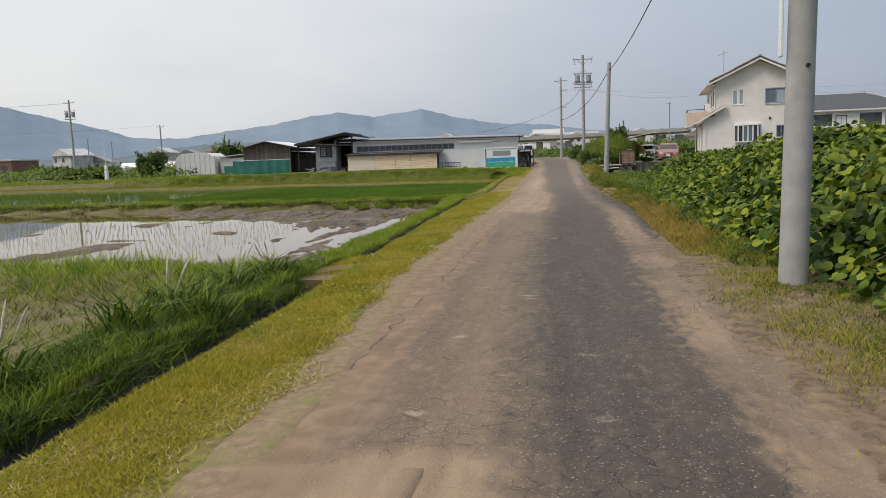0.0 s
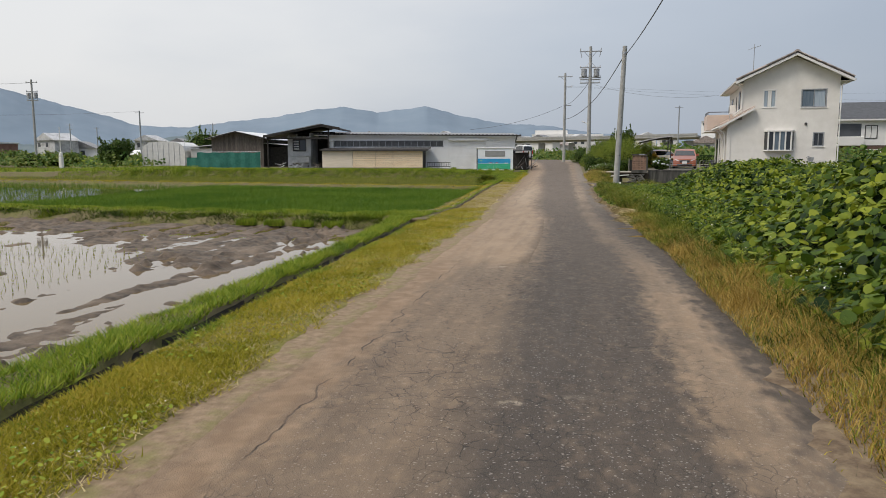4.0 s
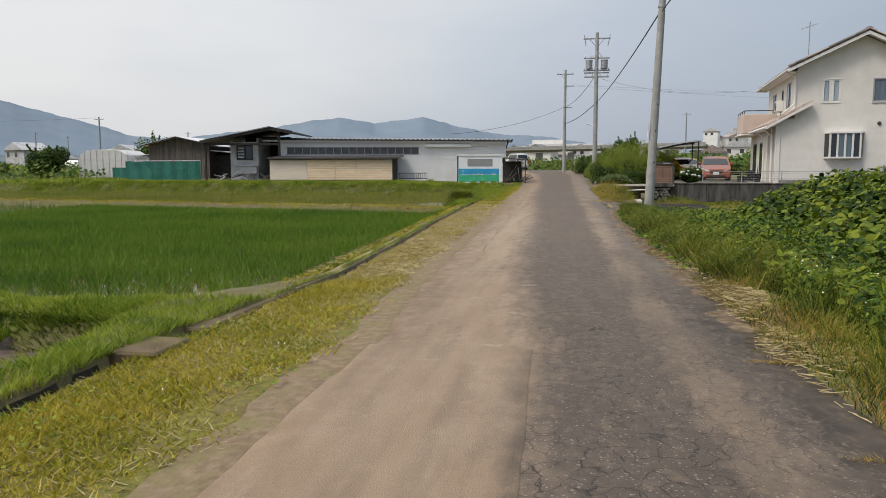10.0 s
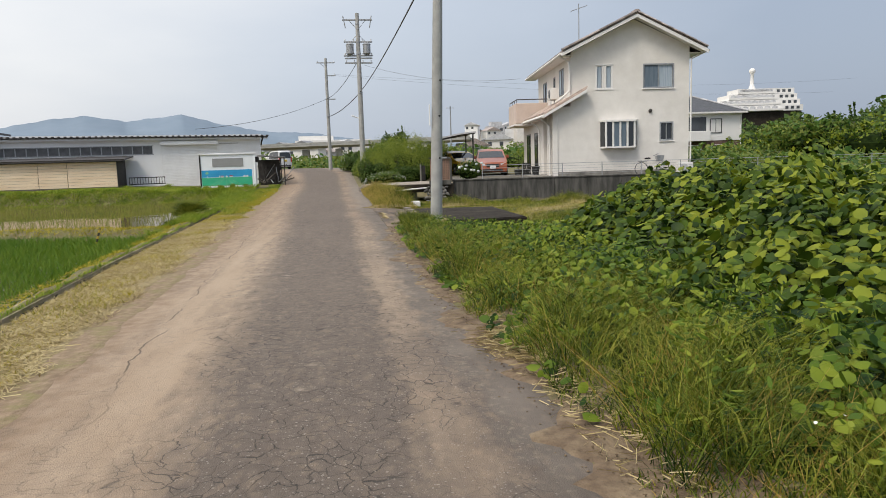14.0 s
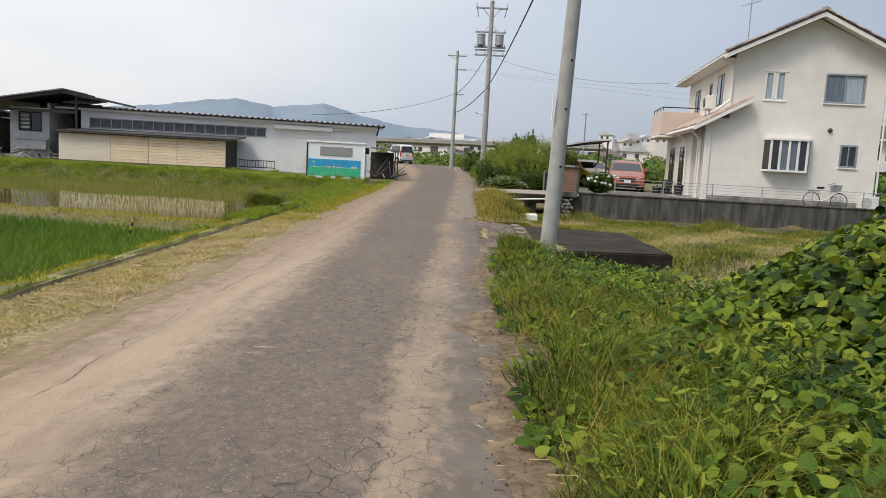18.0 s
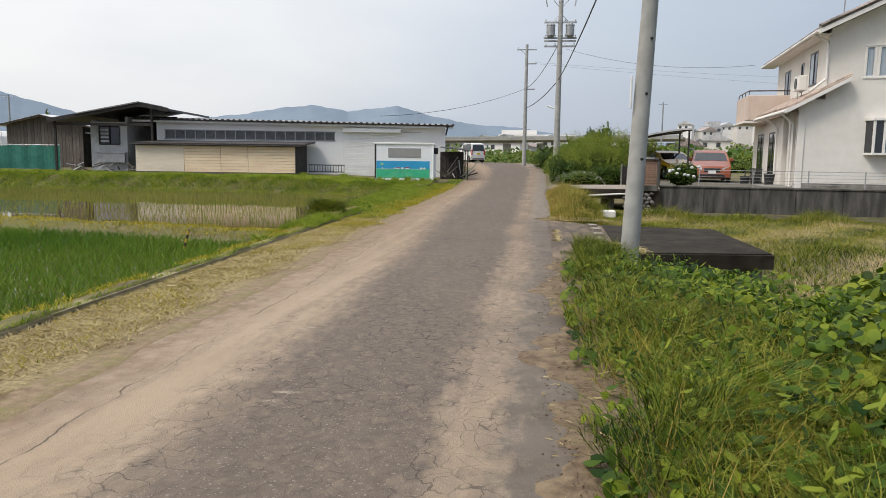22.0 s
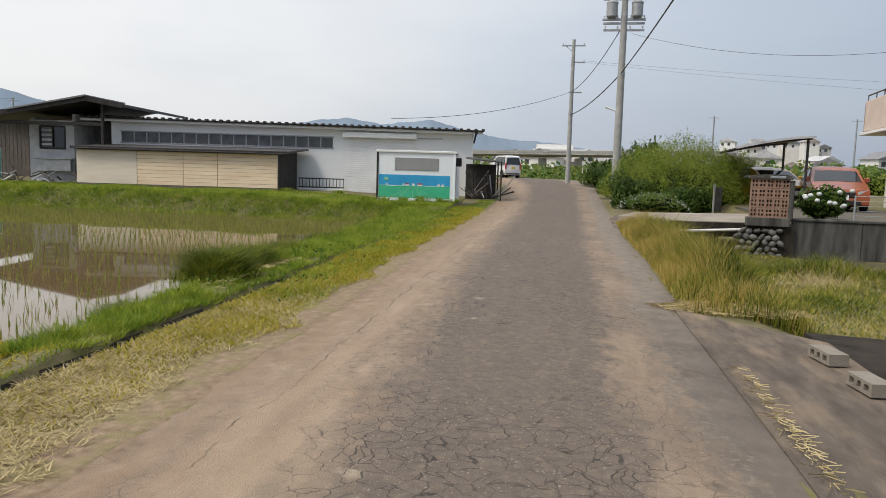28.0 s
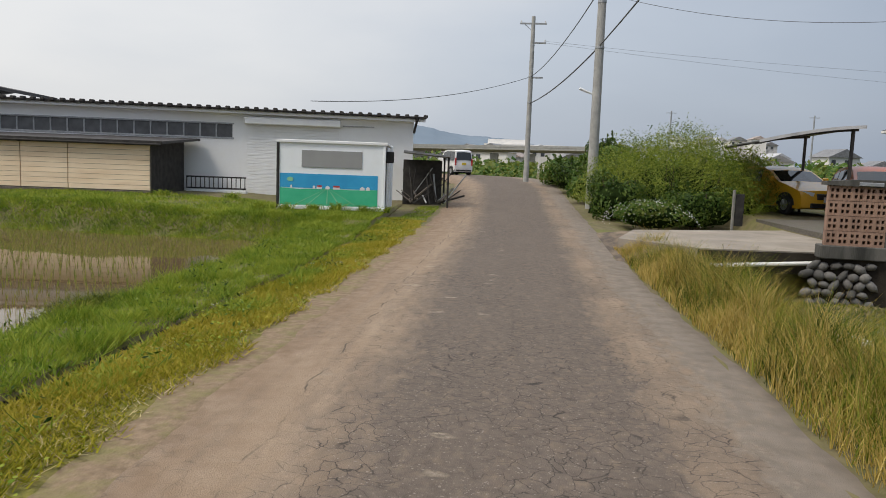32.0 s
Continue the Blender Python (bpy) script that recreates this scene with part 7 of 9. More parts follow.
def verges():
    # short grass between lane and ditch
    xa, ya = scatter(190000, -3, 12, lambda y: ditch_near(y) - 0.02, lambda y: road_left(y) + 0.16)
    xb, yb = scatter(260000, 12, 64, lambda y: ditch_near(y) - 0.02, lambda y: road_left(y) + 0.16)
    x, y = np.concatenate([xa, xb]), np.concatenate([ya, yb])
    d = (road_left(y) - x) / (road_left(y) - ditch_near(y) + 0.01)
    d = d - 0.08 + 0.16 * wob(x, y, 1.6, 0.6) + 0.07 * wob(x, y, 5.0, 0.1)
    keep = RNG.uniform(0, 1, len(x)) < np.clip(0.05 + d * 3.2, 0, 1)
    dry = np.clip(np.interp(y, (23, 26, 29, 42, 47, 50), (0.08, 0.30, 0.85, 0.85, 0.25, 0.06)), 0, 1) + np.clip(0.35 - d * 1.6, 0, 0.5)
    isdry = RNG.uniform(0, 1, len(x)) < dry
    k = keep & ~isdry
    tall = np.interp(y[k], (0, 14, 44, 50, 64), (0.042, 0.058, 0.055, 0.08, 0.10)) * (0.8 + 0.5 * np.clip(wob(x[k], y[k], 1.3), -0.6, 1))
    blades("verge_grass", x[k], y[k], rise(y[k]) + 0.018, tall, np.interp(y[k], (0, 12, 30, 64), (0.006, 0.008, 0.010, 0.012)), 1.1, G_SHORT, "short yellow-green grass along the lane", short=True)
    k = keep & isdry
    blades("cut_verge_grass", x[k], y[k], rise(y[k]) + 0.018, np.interp(y[k], (0, 14, 64), (0.03, 0.05, 0.06)), 0.007, 1.7, G_STRAW, "cut dry grass lying beside the channel", short=True)
    # clover leaves in the verge
    x, y = scatter(15000, 3, 64, lambda y: ditch_near(y), lambda y: road_left(y) - 0.1)
    k = clump_mask(x, y, 1.1, 0.25) & ((y < 26) | (y > 46))
    c = np.stack([x, y, rise(y) + RNG.uniform(0.03, 0.10, len(x))], axis=1)[k]
    leaves("clover", c, RNG.normal(0, 0.3, (len(c), 3)) + (0, 0, 1), 0.017, G_BANK, "clover patches in the verge", "clover")
    k = clump_mask(x, y, 1.1, 0.9) & ((y < 26) | (y > 48))
    c = np.stack([x, y, land(x, y) + 0.13], axis=1)[k][:260]
    leaves("clover_flowers", c, RNG.normal(0, 0.5, (len(c), 3)) + (0, 0, 1), 0.007, MAT_TRIM, "small white clover flowers", "flowers", plain=True)
    # lush far bank of the ditch
    x, y = scatter(84000, -4, 25.2, lambda y: paddy_edge(y) - 0.15, lambda y: ditch_near(y) - ditch_w(y) + 0.06)
    e = (ditch_near(y) - 0.3 - x) / (ditch_near(y) - 0.3 - paddy_edge(y) + 0.01)
    h = np.interp(y, (-4, 6, 8, 10, 25), (0.27, 0.25, 0.17, 0.13, 0.13)) * (1 + 0.35 * wob(x, y, 1.2)) * (1 - 0.4 * np.clip(e, 0, 1))
    n_ = y < 9.2
    h = h * np.where(n_, 0.75 + 0.5 * wob(x, y, 2.3, 0.7), 1)
    for kk, mt in ((n_, G_LUSH), (~n_, G_BANK)):
        blades("bank_grass", x[kk], y[kk], land(x[kk], y[kk]) - 0.02, h[kk], 0.010, 1.0, mt, "lush green grass on the far bank of the ditch", short=mt is G_BANK)
    x, y = scatter(110000, 43.4, 64.5, lambda y: paddy_edge(y) - 0.12, lambda y: ditch_near(y) - 0.05)
    h = np.interp(y, (43, 48, 51), (0.05, 0.06, 0.08)) * (0.8 + 0.5 * np.clip(wob(x, y, 1.9, 0.4), -0.5, 1.2)) + clumps(x, y, 340, 43.4, 64, 0.15, 0.12) + 0.06 * np.exp(-((x - paddy_edge(y) - 0.5) / 0.4) ** 2) * np.clip(wob(x, y, 1.1) * 2, 0, 1)
    blades("bank_grass", x, y, land(x, y) - 0.02, h, 0.010, 0.9, G_BANK, "lush green grass on the bank of the young paddy", short=True)
    x, y = scatter(3600, 25.5, 43.5, lambda y: ditch_near(y) - 0.52, lambda y: ditch_near(y) - 0.26)
    k = clump_mask(x, y, 1.5, -0.25)
    blades("kerb_grass", x[k], y[k], np.maximum(land(x[k], y[k]), 0.02), 0.06 * np.ones(k.sum()), 0.010, 1.3, G_SHORT, "thin grass creeping over the kerb", short=True)
    # leafy weeds among the bank grass
    x, y = scatter(9000, 45.5, 64, lambda y: paddy_edge(y) + 0.1, lambda y: road_left(y) - 0.35)
    k = clump_mask(x, y, 1.5, 0.55)
    c = np.stack([x, y, land(x, y) + RNG.uniform(0.04, 0.19, len(x))], axis=1)[k]
    leaves("bank_weeds", c, RNG.normal(0, 0.5, (len(c), 3)) + (0, -0.2, 0.8), 0.034, G_BROAD, "leafy dark weeds among the bank grass", "weeds", 0.5, plain=True)
    x, y = scatter(14000, 46, 64, lambda y: ditch_near(y) - 0.1, lambda y: road_left(y) - 0.45)
    k = clump_mask(x, y, 2.1, 0.25)
    blades("verge_tufts", x[k], y[k], land(x[k], y[k]) - 0.01, 0.17 * (1 + 0.5 * wob(x[k], y[k], 2.6)), 0.011, 1.0, G_BANK, "greener tufts along the verge", short=True)
    # ditch sides
    x, y = scatter(9000, -4, 8.0, lambda y: ditch_near(y) - ditch_w(y) - 0.10, lambda y: ditch_near(y) - ditch_w(y) + 0.03)
    blades("ditch_lip_grass", x, y, rise(y) - 0.02 - RNG.uniform(0, 0.12, len(x)), 0.20 * (1 + 0.7 * wob(x, y, 2.1)), 0.008, 1.6, G_LUSH, "dark grass hanging over the ditch")
    x, y = scatter(900, -4, 7.4, lambda y: ditch_near(y) - ditch_w(y) - 0.05, lambda y: ditch_near(y) - ditch_w(y) * 0.55)
    blades("ditch_grass", x, y, rise(y) - RNG.uniform(0.05, 0.4, len(x)), 0.30 * (1 + 0.6 * wob(x, y, 1.3)), 0.010, 1.5, G_LUSH, "dark grass hanging into the ditch", short=True)
    x, y = RNG.uniform(-3.1, -2.66, 2600), RNG.uniform(7.6, 9.4, 2600)
    k = clump_mask(x, y, 2.6, -0.15) & (y > 7.75)
    blades("slab_grass", x[k], y[k], np.full(k.sum(), 0.02), np.full(k.sum(), 0.05), 0.010, 1.2, G_SHORT, "grass creeping over the ditch slab", short=True)
    x, y = scatter(14000, -4, 62, lambda y: ditch_near(y) - ditch_w(y) - 0.06, lambda y: ditch_near(y) - ditch_w(y) + 0.04)
    blades("ditch_grass", x, y, np.maximum(land(x, y), rise(y) - 0.12), np.interp(y, (-4, 8, 10, 24, 25, 43, 50, 62), (0.16, 0.14, 0.10, 0.09, 0.05, 0.05, 0.055, 0.11)) * (1 + 0.6 * wob(x, y, 1.3)), 0.009, 0.8, G_BANK, "grass hanging into the ditch")
    x, y = scatter(26000, -4, 62, lambda y: ditch_near(y) - 0.03, lambda y: ditch_near(y) + 0.10)
    k = (y < 24) | (y > 44)
    x, y = x[k], y[k]
    blades("ditch_lip_grass", x, y, land(x, y) - 0.01, np.interp(y, (-4, 10, 44, 50, 62), (0.05, 0.09, 0.06, 0.06, 0.11)) * (1 + 0.7 * wob(x, y, 1.7)), 0.009, 1.2, G_BANK, "grass leaning over the ditch edge", short=True)
    # ridges between the plots
    for fn, wd, hh, n, mt, x0 in ((ridge_n, 0.75, 0.3, 9000, G_BANK, -30), (ridge_a, 0.42, 0.09, 42000, G_BANK, -60), (ridge_b, 0.32, 0.08, 12000, G_SHORT, -60)):
        x = -4.2 - (x0 + 4.2) * -1 * RNG.uniform(0, 1, n) ** 1.7
        y = fn(x) + RNG.uniform(-wd * (0.75 if fn is ridge_a else 1.25), wd * 1.15, n)
        blades("ridge_grass", x, y, land(x, y) - 0.01, hh * (1 + 0.4 * wob(x, y, 0.8)), np.interp(-x, (4, 12, 40), (0.013, 0.018, 0.04)), 0.9, mt, "grass on the ridge between paddies", short=True)
    x = -4.4 - 34 * RNG.uniform(0, 1, 22000) ** 1.6
    y = ridge_a(x) - RNG.uniform(0.28, 0.58, len(x))
    blades("ridge_grass", x, y, land(x, y) - 0.02, 0.09 * (1 + 0.5 * wob(x, y, 1.4)), np.interp(-x, (4, 12, 40), (0.014, 0.022, 0.04)), 1.2, G_BROAD, "dark grass on the face of the ridge", short=True)
    x = -5 - 38 * RNG.uniform(0, 1, 84000) ** 1.5
    y = ridge_c(x) + RNG.uniform(-0.65, 5.0, len(x))
    k = (x < -7.4) | (y < 64.0)
    k &= x < ditch_near(y) - 0.1
    x, y = x[k], y[k]
    blades("yard_grass", x, y, land(x, y) - 0.01, 0.10 * (1 + 0.5 * wob(x, y, 0.7) + 0.4 * wob(x, y, 2.1, 0.3)) + 0.03 * (y < ridge_c(x) + 0.3), np.interp(-x, (5, 15, 40), (0.013, 0.02, 0.04)), 0.9, G_BANK, "bright grass bank before the barn yard", short=True)
    x = -5 - 32 * RNG.uniform(0, 1, 60000) ** 1.5
    y = ridge_c(x) + RNG.uniform(-0.7, 0.75, len(x))
    k = x < ditch_near(y) - 0.1
    x, y = x[k], y[k]
    blades("bank_face_grass", x, y, land(x, y) - 0.02, 0.13 * (1 + 0.5 * wob(x, y, 1.8)), np.interp(-x, (5, 15, 40), (0.014, 0.022, 0.04)), 1.0, G_BANK, "lush grass on the face of the bank", short=True)
    x = RNG.uniform(-8.6, -3.2, 26000)
    y = RNG.uniform(61.5, 69.5, len(x))
    k = (x < road_left(y) - 0.15) & (x > -5.4 + (64.5 - y) * 0.2) & ((y < 64.6) | (x > -4.1))
    x, y = x[k], y[k]
    blades("yard_grass", x, y, land(x, y) - 0.01, 0.08 * (1 + 0.6 * wob(x, y, 1.3)), 0.012, 0.9, G_BANK, "weedy grass beside the container", short=True)
    # near field at the start of the lane
    x = RNG.uniform(-16, -4.4, 42000)
    y = RNG.uniform(-2, 8.2, len(x))
    k = clump_mask(x, y, 0.7, 0.0)
    blades("fallow_grass", x[k], y[k], land(x[k], y[k]), 0.12 * (1 + 0.6 * wob(x[k], y[k], 1.7)), 0.010, 1.0, G_WEED, "thin grass on the fallow plot", short=True)


def tall_clump(x, y, n, h, mat, label, plumes=0):
    z = float(land(x, y))
    t = thing("reed_clump", pose(x, y, z), label, "grass clump", "reed clumps")
    r = RNG.normal(0, 0.10, n)
    q = RNG.normal(0, 0.10, n)
    ob = blades("tuft", r, q, np.zeros(n), np.full(n, h), 0.022, 1.3, mat, "", "", parent=t)
    ob.pop("category", None)
    ob.pop("label", None)
    for i in range(plumes):
        a, hh = RNG.uniform(0, 6.28), h * RNG.uniform(0.9, 1.25)
        px, py = math.cos(a) * 0.5 * hh, math.sin(a) * 0.5 * hh
        part("plume", Shape().loft([[(px * f + rr * math.cos(k * 1.2566), py * f + rr * math.sin(k * 1.2566), hh * f) for k in range(5)] for f, rr in ((0.66, 0.003), (0.76, 0.008), (0.90, 0.009), (1.0, 0.002))]), PLUME, t, "pale seed plume")
        part("stalk", Shape().tube((0, 0, 0), (px * 0.74, py * 0.74, hh * 0.74), 0.003, None, 4, False), PLUME, t)


PLUME = surf("pale_seed_plume", (0.40, 0.35, 0.26), (0.52, 0.46, 0.36), 20.0, 0.9, 0.3, 60)


def reeds():
    for x, y, h, p in ((-3.45, 4.6, 0.62, 0), (-3.7, 5.6, 0.55, 5), (-3.5, 6.6, 0.5, 6), (-3.35, 7.4, 0.5, 5), (-3.5, 3.2, 0.6, 6), (-3.6, 2.2, 0.6, 5), (-4.1, 7.9, 0.45, 6), (-3.2, 5.3, 0.55, 0)):
        tall_clump(x, y, 90, h * 0.85, G_LUSH, "tuft of tall grass with pale plumes on the ditch bank" if p else "tuft of broad green grass on the ditch bank", p)
    for x, y, h in ((-4.5, 43.0, 0.42),):
        tall_clump(x, y, 130, h, G_BANK, "dark green tuft at the corner of the young paddy")
    for x, y, rx, ry, h, n in ((-4.38, 46.95, 0.34, 0.42, 0.46, 4200), (-4.68, 48.35, 0.34, 0.62, 0.44, 4600), (-4.85, 49.9, 0.30, 0.7, 0.32, 3000), (-5.05, 52.6, 0.32, 1.0, 0.26, 3000), (-4.5, 45.4, 0.32, 0.4, 0.26, 2200)):
        t = thing("grass_mound", pose(x, y, float(land(x, y))), "soft dark green mound of tall fine grass on the bank", "grass clump", "grass mounds")
        r, q = RNG.normal(0, rx * 0.5, n), RNG.normal(0, ry * 0.5, n)
        hh = h * np.exp(-((r / rx) ** 2 + (q / ry) ** 2) * 0.6) + 0.05
        ob = blades("tuft", r, q, np.zeros(n) - 0.02, hh, 0.009, 1.1, G_WEED, "", "", parent=t)
        ob.pop("category", None)
        ob.pop("label", None)
    for x, y, h in ((-6.9, 64.0, 0.3), (-6.2, 64.1, 0.28), (-5.6, 64.2, 0.34), (-4.9, 64.4, 0.3), (-4.5, 64.7, 0.26), (-7.6, 64.1, 0.3), (-9.4, 66.6, 0.3), (-11.5, 66.4, 0.26)):
        tall_clump(x, y, 110, h, G_BANK, "weeds growing at the foot of the container")
    # seedling trays of green at the ridge
    for i in range(4):
        x = -8.0 + i * 0.80
        y = ridge_a(x) - 0.66
        n = 900
        t = thing("seedling_clump", pose(x, y, -0.3), "bunch of spare rice seedlings at the ridge", "rice seedlings", "spare seedlings")
        ob = blades("tuft", RNG.uniform(-0.24, 0.24, n), RNG.uniform(-0.13, 0.13, n), np.zeros(n), np.full(n, 0.17), 0.010, 0.25, G_BANK, "", "", parent=t)
        ob.pop("category", None)
        ob.pop("label", None)


def rice(name, x0, x1, dx, dy, lo, hi, h, nb, mat, label, jit=0.03, spread=0.035, drop=0.0, tilt=0.5, water=False, wide=0.014, foot=-0.335):
    xs = np.arange(x0, x1, dx)
    pts = []
    for x in xs:
        ys = np.arange(lo(x), hi(x), dy)
        pts.append(np.stack([np.full(len(ys), x), ys], axis=1))
    p = np.concatenate(pts)
    p += RNG.normal(0, jit, p.shape)
    edge = paddy_edge(p[:, 1])
    p = p[p[:, 0] < edge - 0.15]
    if nb == 8:
        p = p[(RNG.uniform(0, 1, len(p)) < np.clip((p[:, 1] - 26.5) / 5 - (p[:, 0] + 4.5) * 0.12 + 0.3, 0.4, 1))]
    if water:
        p = p[RNG.uniform(0, 1, len(p)) < np.clip((-p[:, 0] - 7) / 9, 0.9, 1.0)]
        p = p[(p[:, 1] > 49.4 - 0.10 * (p[:, 0] + 6)) | (RNG.uniform(0, 1, len(p)) < 0.75)]
    if drop:
        p = p[wob(p[:, 0], p[:, 1], 0.23, 2.0) + 0.5 * wob(p[:, 0], p[:, 1], 0.9) > drop]
    q = np.repeat(p, nb, axis=0) + RNG.normal(0, spread, (len(p) * nb, 2))
    n = len(q)
    hh = h * (1 + 0.12 * wob(q[:, 0], q[:, 1], 0.25))
    return blades(name, q[:, 0], q[:, 1], np.full(n, foot), hh, wide, tilt, mat, label, "rice", short=True)


def paddies():
    rice("green_rice", -20, -3.6, 0.16, 0.10, lambda x: ridge_a(x) + 0.6, lambda x: ridge_b(x) - 0.5, 0.23, 8, G_RICE, "dense green rice rows in the paddy", drop=-1.5, tilt=0.8, wide=0.016)
    rice("green_rice", -62, -20, 0.42, 0.34, lambda x: ridge_a(x) + 0.9, lambda x: ridge_b(x) - 0.6, 0.28, 5, G_RICE, "dense green rice far across the paddy", 0.06, 0.08)
    rice("young_rice", -34, -5.0, 0.30, 0.20, lambda x: ridge_b(x) + 0.8, lambda x: ridge_c(x) - 0.9, 0.165, 4, G_YOUNG, "young yellow-green rice standing in water", 0.014, 0.012, -1.2, 0.22, True, 0.010, -0.30)
    rice("young_rice", -64, -34, 0.5, 0.45, lambda x: ridge_b(x) + 0.8, lambda x: ridge_c(x) - 0.9, 0.2, 5, G_YOUNG, "young rice far across the paddy", 0.06, 0.08, 0.0, 0.4, False, 0.03)
    rice("seedlings", -26, -6.8, 0.30, 0.22, lambda x: ridge_n(x) + 1.6, lambda x: ridge_a(x) - 5.2, 0.085, 2, G_YOUNG, "thin rice seedlings in flooded mud", 0.014, 0.012, -1.0, 0.3, False, 0.010)


def right_verge():
    # short grass by the first pole
    rim = lambda y: ROW(y, (-4, 2.5, 4.5, 6.3, 7.8, 12), (1.62, 1.55, 1.32, 1.24, 1.5, 1.58))
    x, y = scatter(110000, -4, 12, lambda y: rim(y) - 0.15, lambda y: road_right(y) + 1.3)
    k = (RNG.uniform(0, 1, len(x)) < np.clip((x - rim(y) - 0.12) * 1.7, 0.015, 0.9)) & clump_mask(x, y, 2.3, -0.35)
    g = RNG.uniform(0, 1, len(x)) < np.clip(0.2 + 0.5 * (x - rim(y)), 0, 0.9)
    for kk, mt in ((k & ~g, G_SHORT), (k & g, G_WEED)):
        blades("verge_grass", x[kk], y[kk], np.where(x[kk] < road_right(y[kk]) + 1.5, 0.02, land(x[kk], y[kk])), 0.055 * (1 + 0.6 * wob(x[kk], y[kk], 2.0)), 0.005, 1.2, mt, "short grass round the foot of the pole")
    x, y = scatter(15000, -4, 12, lambda y: road_right(y) + 0.75, lambda y: road_right(y) + 2.2)
    k = clump_mask(x, y, 1.9, -0.2)
    blades("verge_weeds", x[k], y[k], land(x[k], y[k]), 0.13 * (1 + 0.6 * wob(x[k], y[k], 2.0)), 0.012, 1.1, G_WEED, "rank weeds under the vines by the pole", short=True)
    # gold strip
    x, y = scatter(32000, 9, 27.5, lambda y: road_right(y) + 0.02, lambda y: road_right(y) + 0.72)
    u = (x - road_right(y)) / 0.72
    k = RNG.uniform(0, 1, len(x)) < 0.9 - 0.5 * u
    h = (0.07 + 0.20 * np.clip(u * 1.6, 0, 1)) * (1 + 0.4 * wob(x, y, 1.1) + 0.35 * wob(x, y, 3.7, 0.4)) * np.interp(y, (9, 12, 17, 20, 25.4, 27.5), (0.5, 1.1, 1.1, 0.75, 0.6, 0.4))
    green = RNG.uniform(0, 1, len(x)) < np.interp(y, (9, 12, 17, 20, 27), (0.5, 0.2, 0.25, 0.6, 0.6)) + 0.3 * wob(x, y, 1.3, 0.2)
    blades("gold_grass", x[k & ~green], y[k & ~green], land(x[k & ~green], y[k & ~green]), h[k & ~green], 0.0065, 1.0, G_DRY, "dry golden grass beside the lane")
    blades("green_grass", x[k & green], y[k & green], land(x[k & green], y[k & green]), h[k & green], 0.007, 1.0, G_WEED, "green grass among the golden stems")
    y = RNG.uniform(13, 27, 260)
    x = road_right(y) + RNG.uniform(0.45, 1.15, len(y))
    k = clump_mask(x, y, 1.3, 0.35)
    c = np.stack([x, y, land(x, y) + RNG.uniform(0.32, 0.52, len(y))], axis=1)[k]
    leaves("fleabane_flowers", c, RNG.normal(0, 0.35, (len(c), 3)) + (-0.2, -0.4, 0.8), 0.009, MAT_TRIM, "small white fleabane flowers on thin stems", "flowers")
    blades("flower_stems", c[:, 0], c[:, 1], land(c[:, 0], c[:, 1]), c[:, 2] - land(c[:, 0], c[:, 1]), 0.004, 0.1, G_WEED, "thin green stems of the white flowers", "flowers")
    # grass rooted in the cross joints of the dark shoulder
    y = np.repeat((20.48, 21.9, 23.6), 220) + RNG.normal(0, 0.018, 660)
    x = road_right(y) - 0.38 * RNG.uniform(0, 1, 660) ** 1.6 + 0.06
    blades("joint_grass", x, y, np.full(660, 0.008), 0.022 + 0.05 * np.clip((x - road_right(y) + 0.3) * 2, 0, 1), 0.005, 1.4, G_DRY, "dry grass in the joints of the shoulder", short=True)
    # weeds up to the vines
    x, y = scatter(56000, 8, 40.6, lambda y: road_right(y) + 0.45, lambda y: road_right(y) + 2.9)
    u = x - road_right(y)
    h = np.clip(0.16 + 0.22 * u, 0.1, 0.5) * (1 + 0.45 * wob(x, y, 1.2) + 0.4 * wob(x, y, 3.4, 0.5)) * np.interp(y, (8, 14, 26, 32, 35.5, 37.5, 39.3, 40.6), (0.6, 1.0, 0.9, 0.95, 0.85, 0.55, 0.28, 0.2))
    k = (y < 25) | clump_mask(x, y, 1.1, -0.25)
    x, y, h = x[k], y[k], h[k]
    blades("weeds", x, y, land(x, y), h, 0.0085, 1.1, G_WEED, "tall green roadside weeds and grass")
    x, y = scatter(24000, 27, 41, lambda y: road_right(y) + 0.05, lambda y: road_right(y) + 1.3)
    k = clump_mask(x, y, 1.4, -0.1) & (x > road_right(y) + 0.12 + 0.12 * wob(x, y, 2.0))
    x, y = x[k], y[k]
    h = 0.45 * (1 + 0.5 * wob(x, y, 1.5)) * np.clip((x - road_right(y)) * 1.6 + 0.25, 0.3, 1) * np.interp(y, (27, 36, 38.5, 41), (1, 1, 0.75, 0.4))
    blades("weeds", x, y, land(x, y), h, 0.007, 1.2, G_WEED, "feathery grass along the edge of the lane")
    x, y = scatter(3500, 26.5, 38, lambda y: road_right(y) + 0.25, lambda y: road_right(y) + 1.7)
    k = clump_mask(x, y, 1.7, 0.1)
    blades("dry_stems", x[k], y[k], land(x[k], y[k]), 0.42 * (1 + 0.4 * wob(x[k], y[k], 2.2)), 0.0065, 0.9, G_DRY, "dry golden stems among the weeds", short=True)
    x, y = scatter(1500, 26, 40.3, lambda y: road_right(y) + 0.35, lambda y: road_right(y) + 2.3)
    k = clump_mask(x, y, 1.2, 0.15)
    x, y = x[k], y[k]
    blades("seed_stems", x, y, land(x, y) + 0.1, np.full(len(x), 0.50) * np.interp(y, (26, 38, 40.3), (1, 1, 0.5)), 0.0045, 1.6, G_YOUNG, "arching seed stems above the weeds")
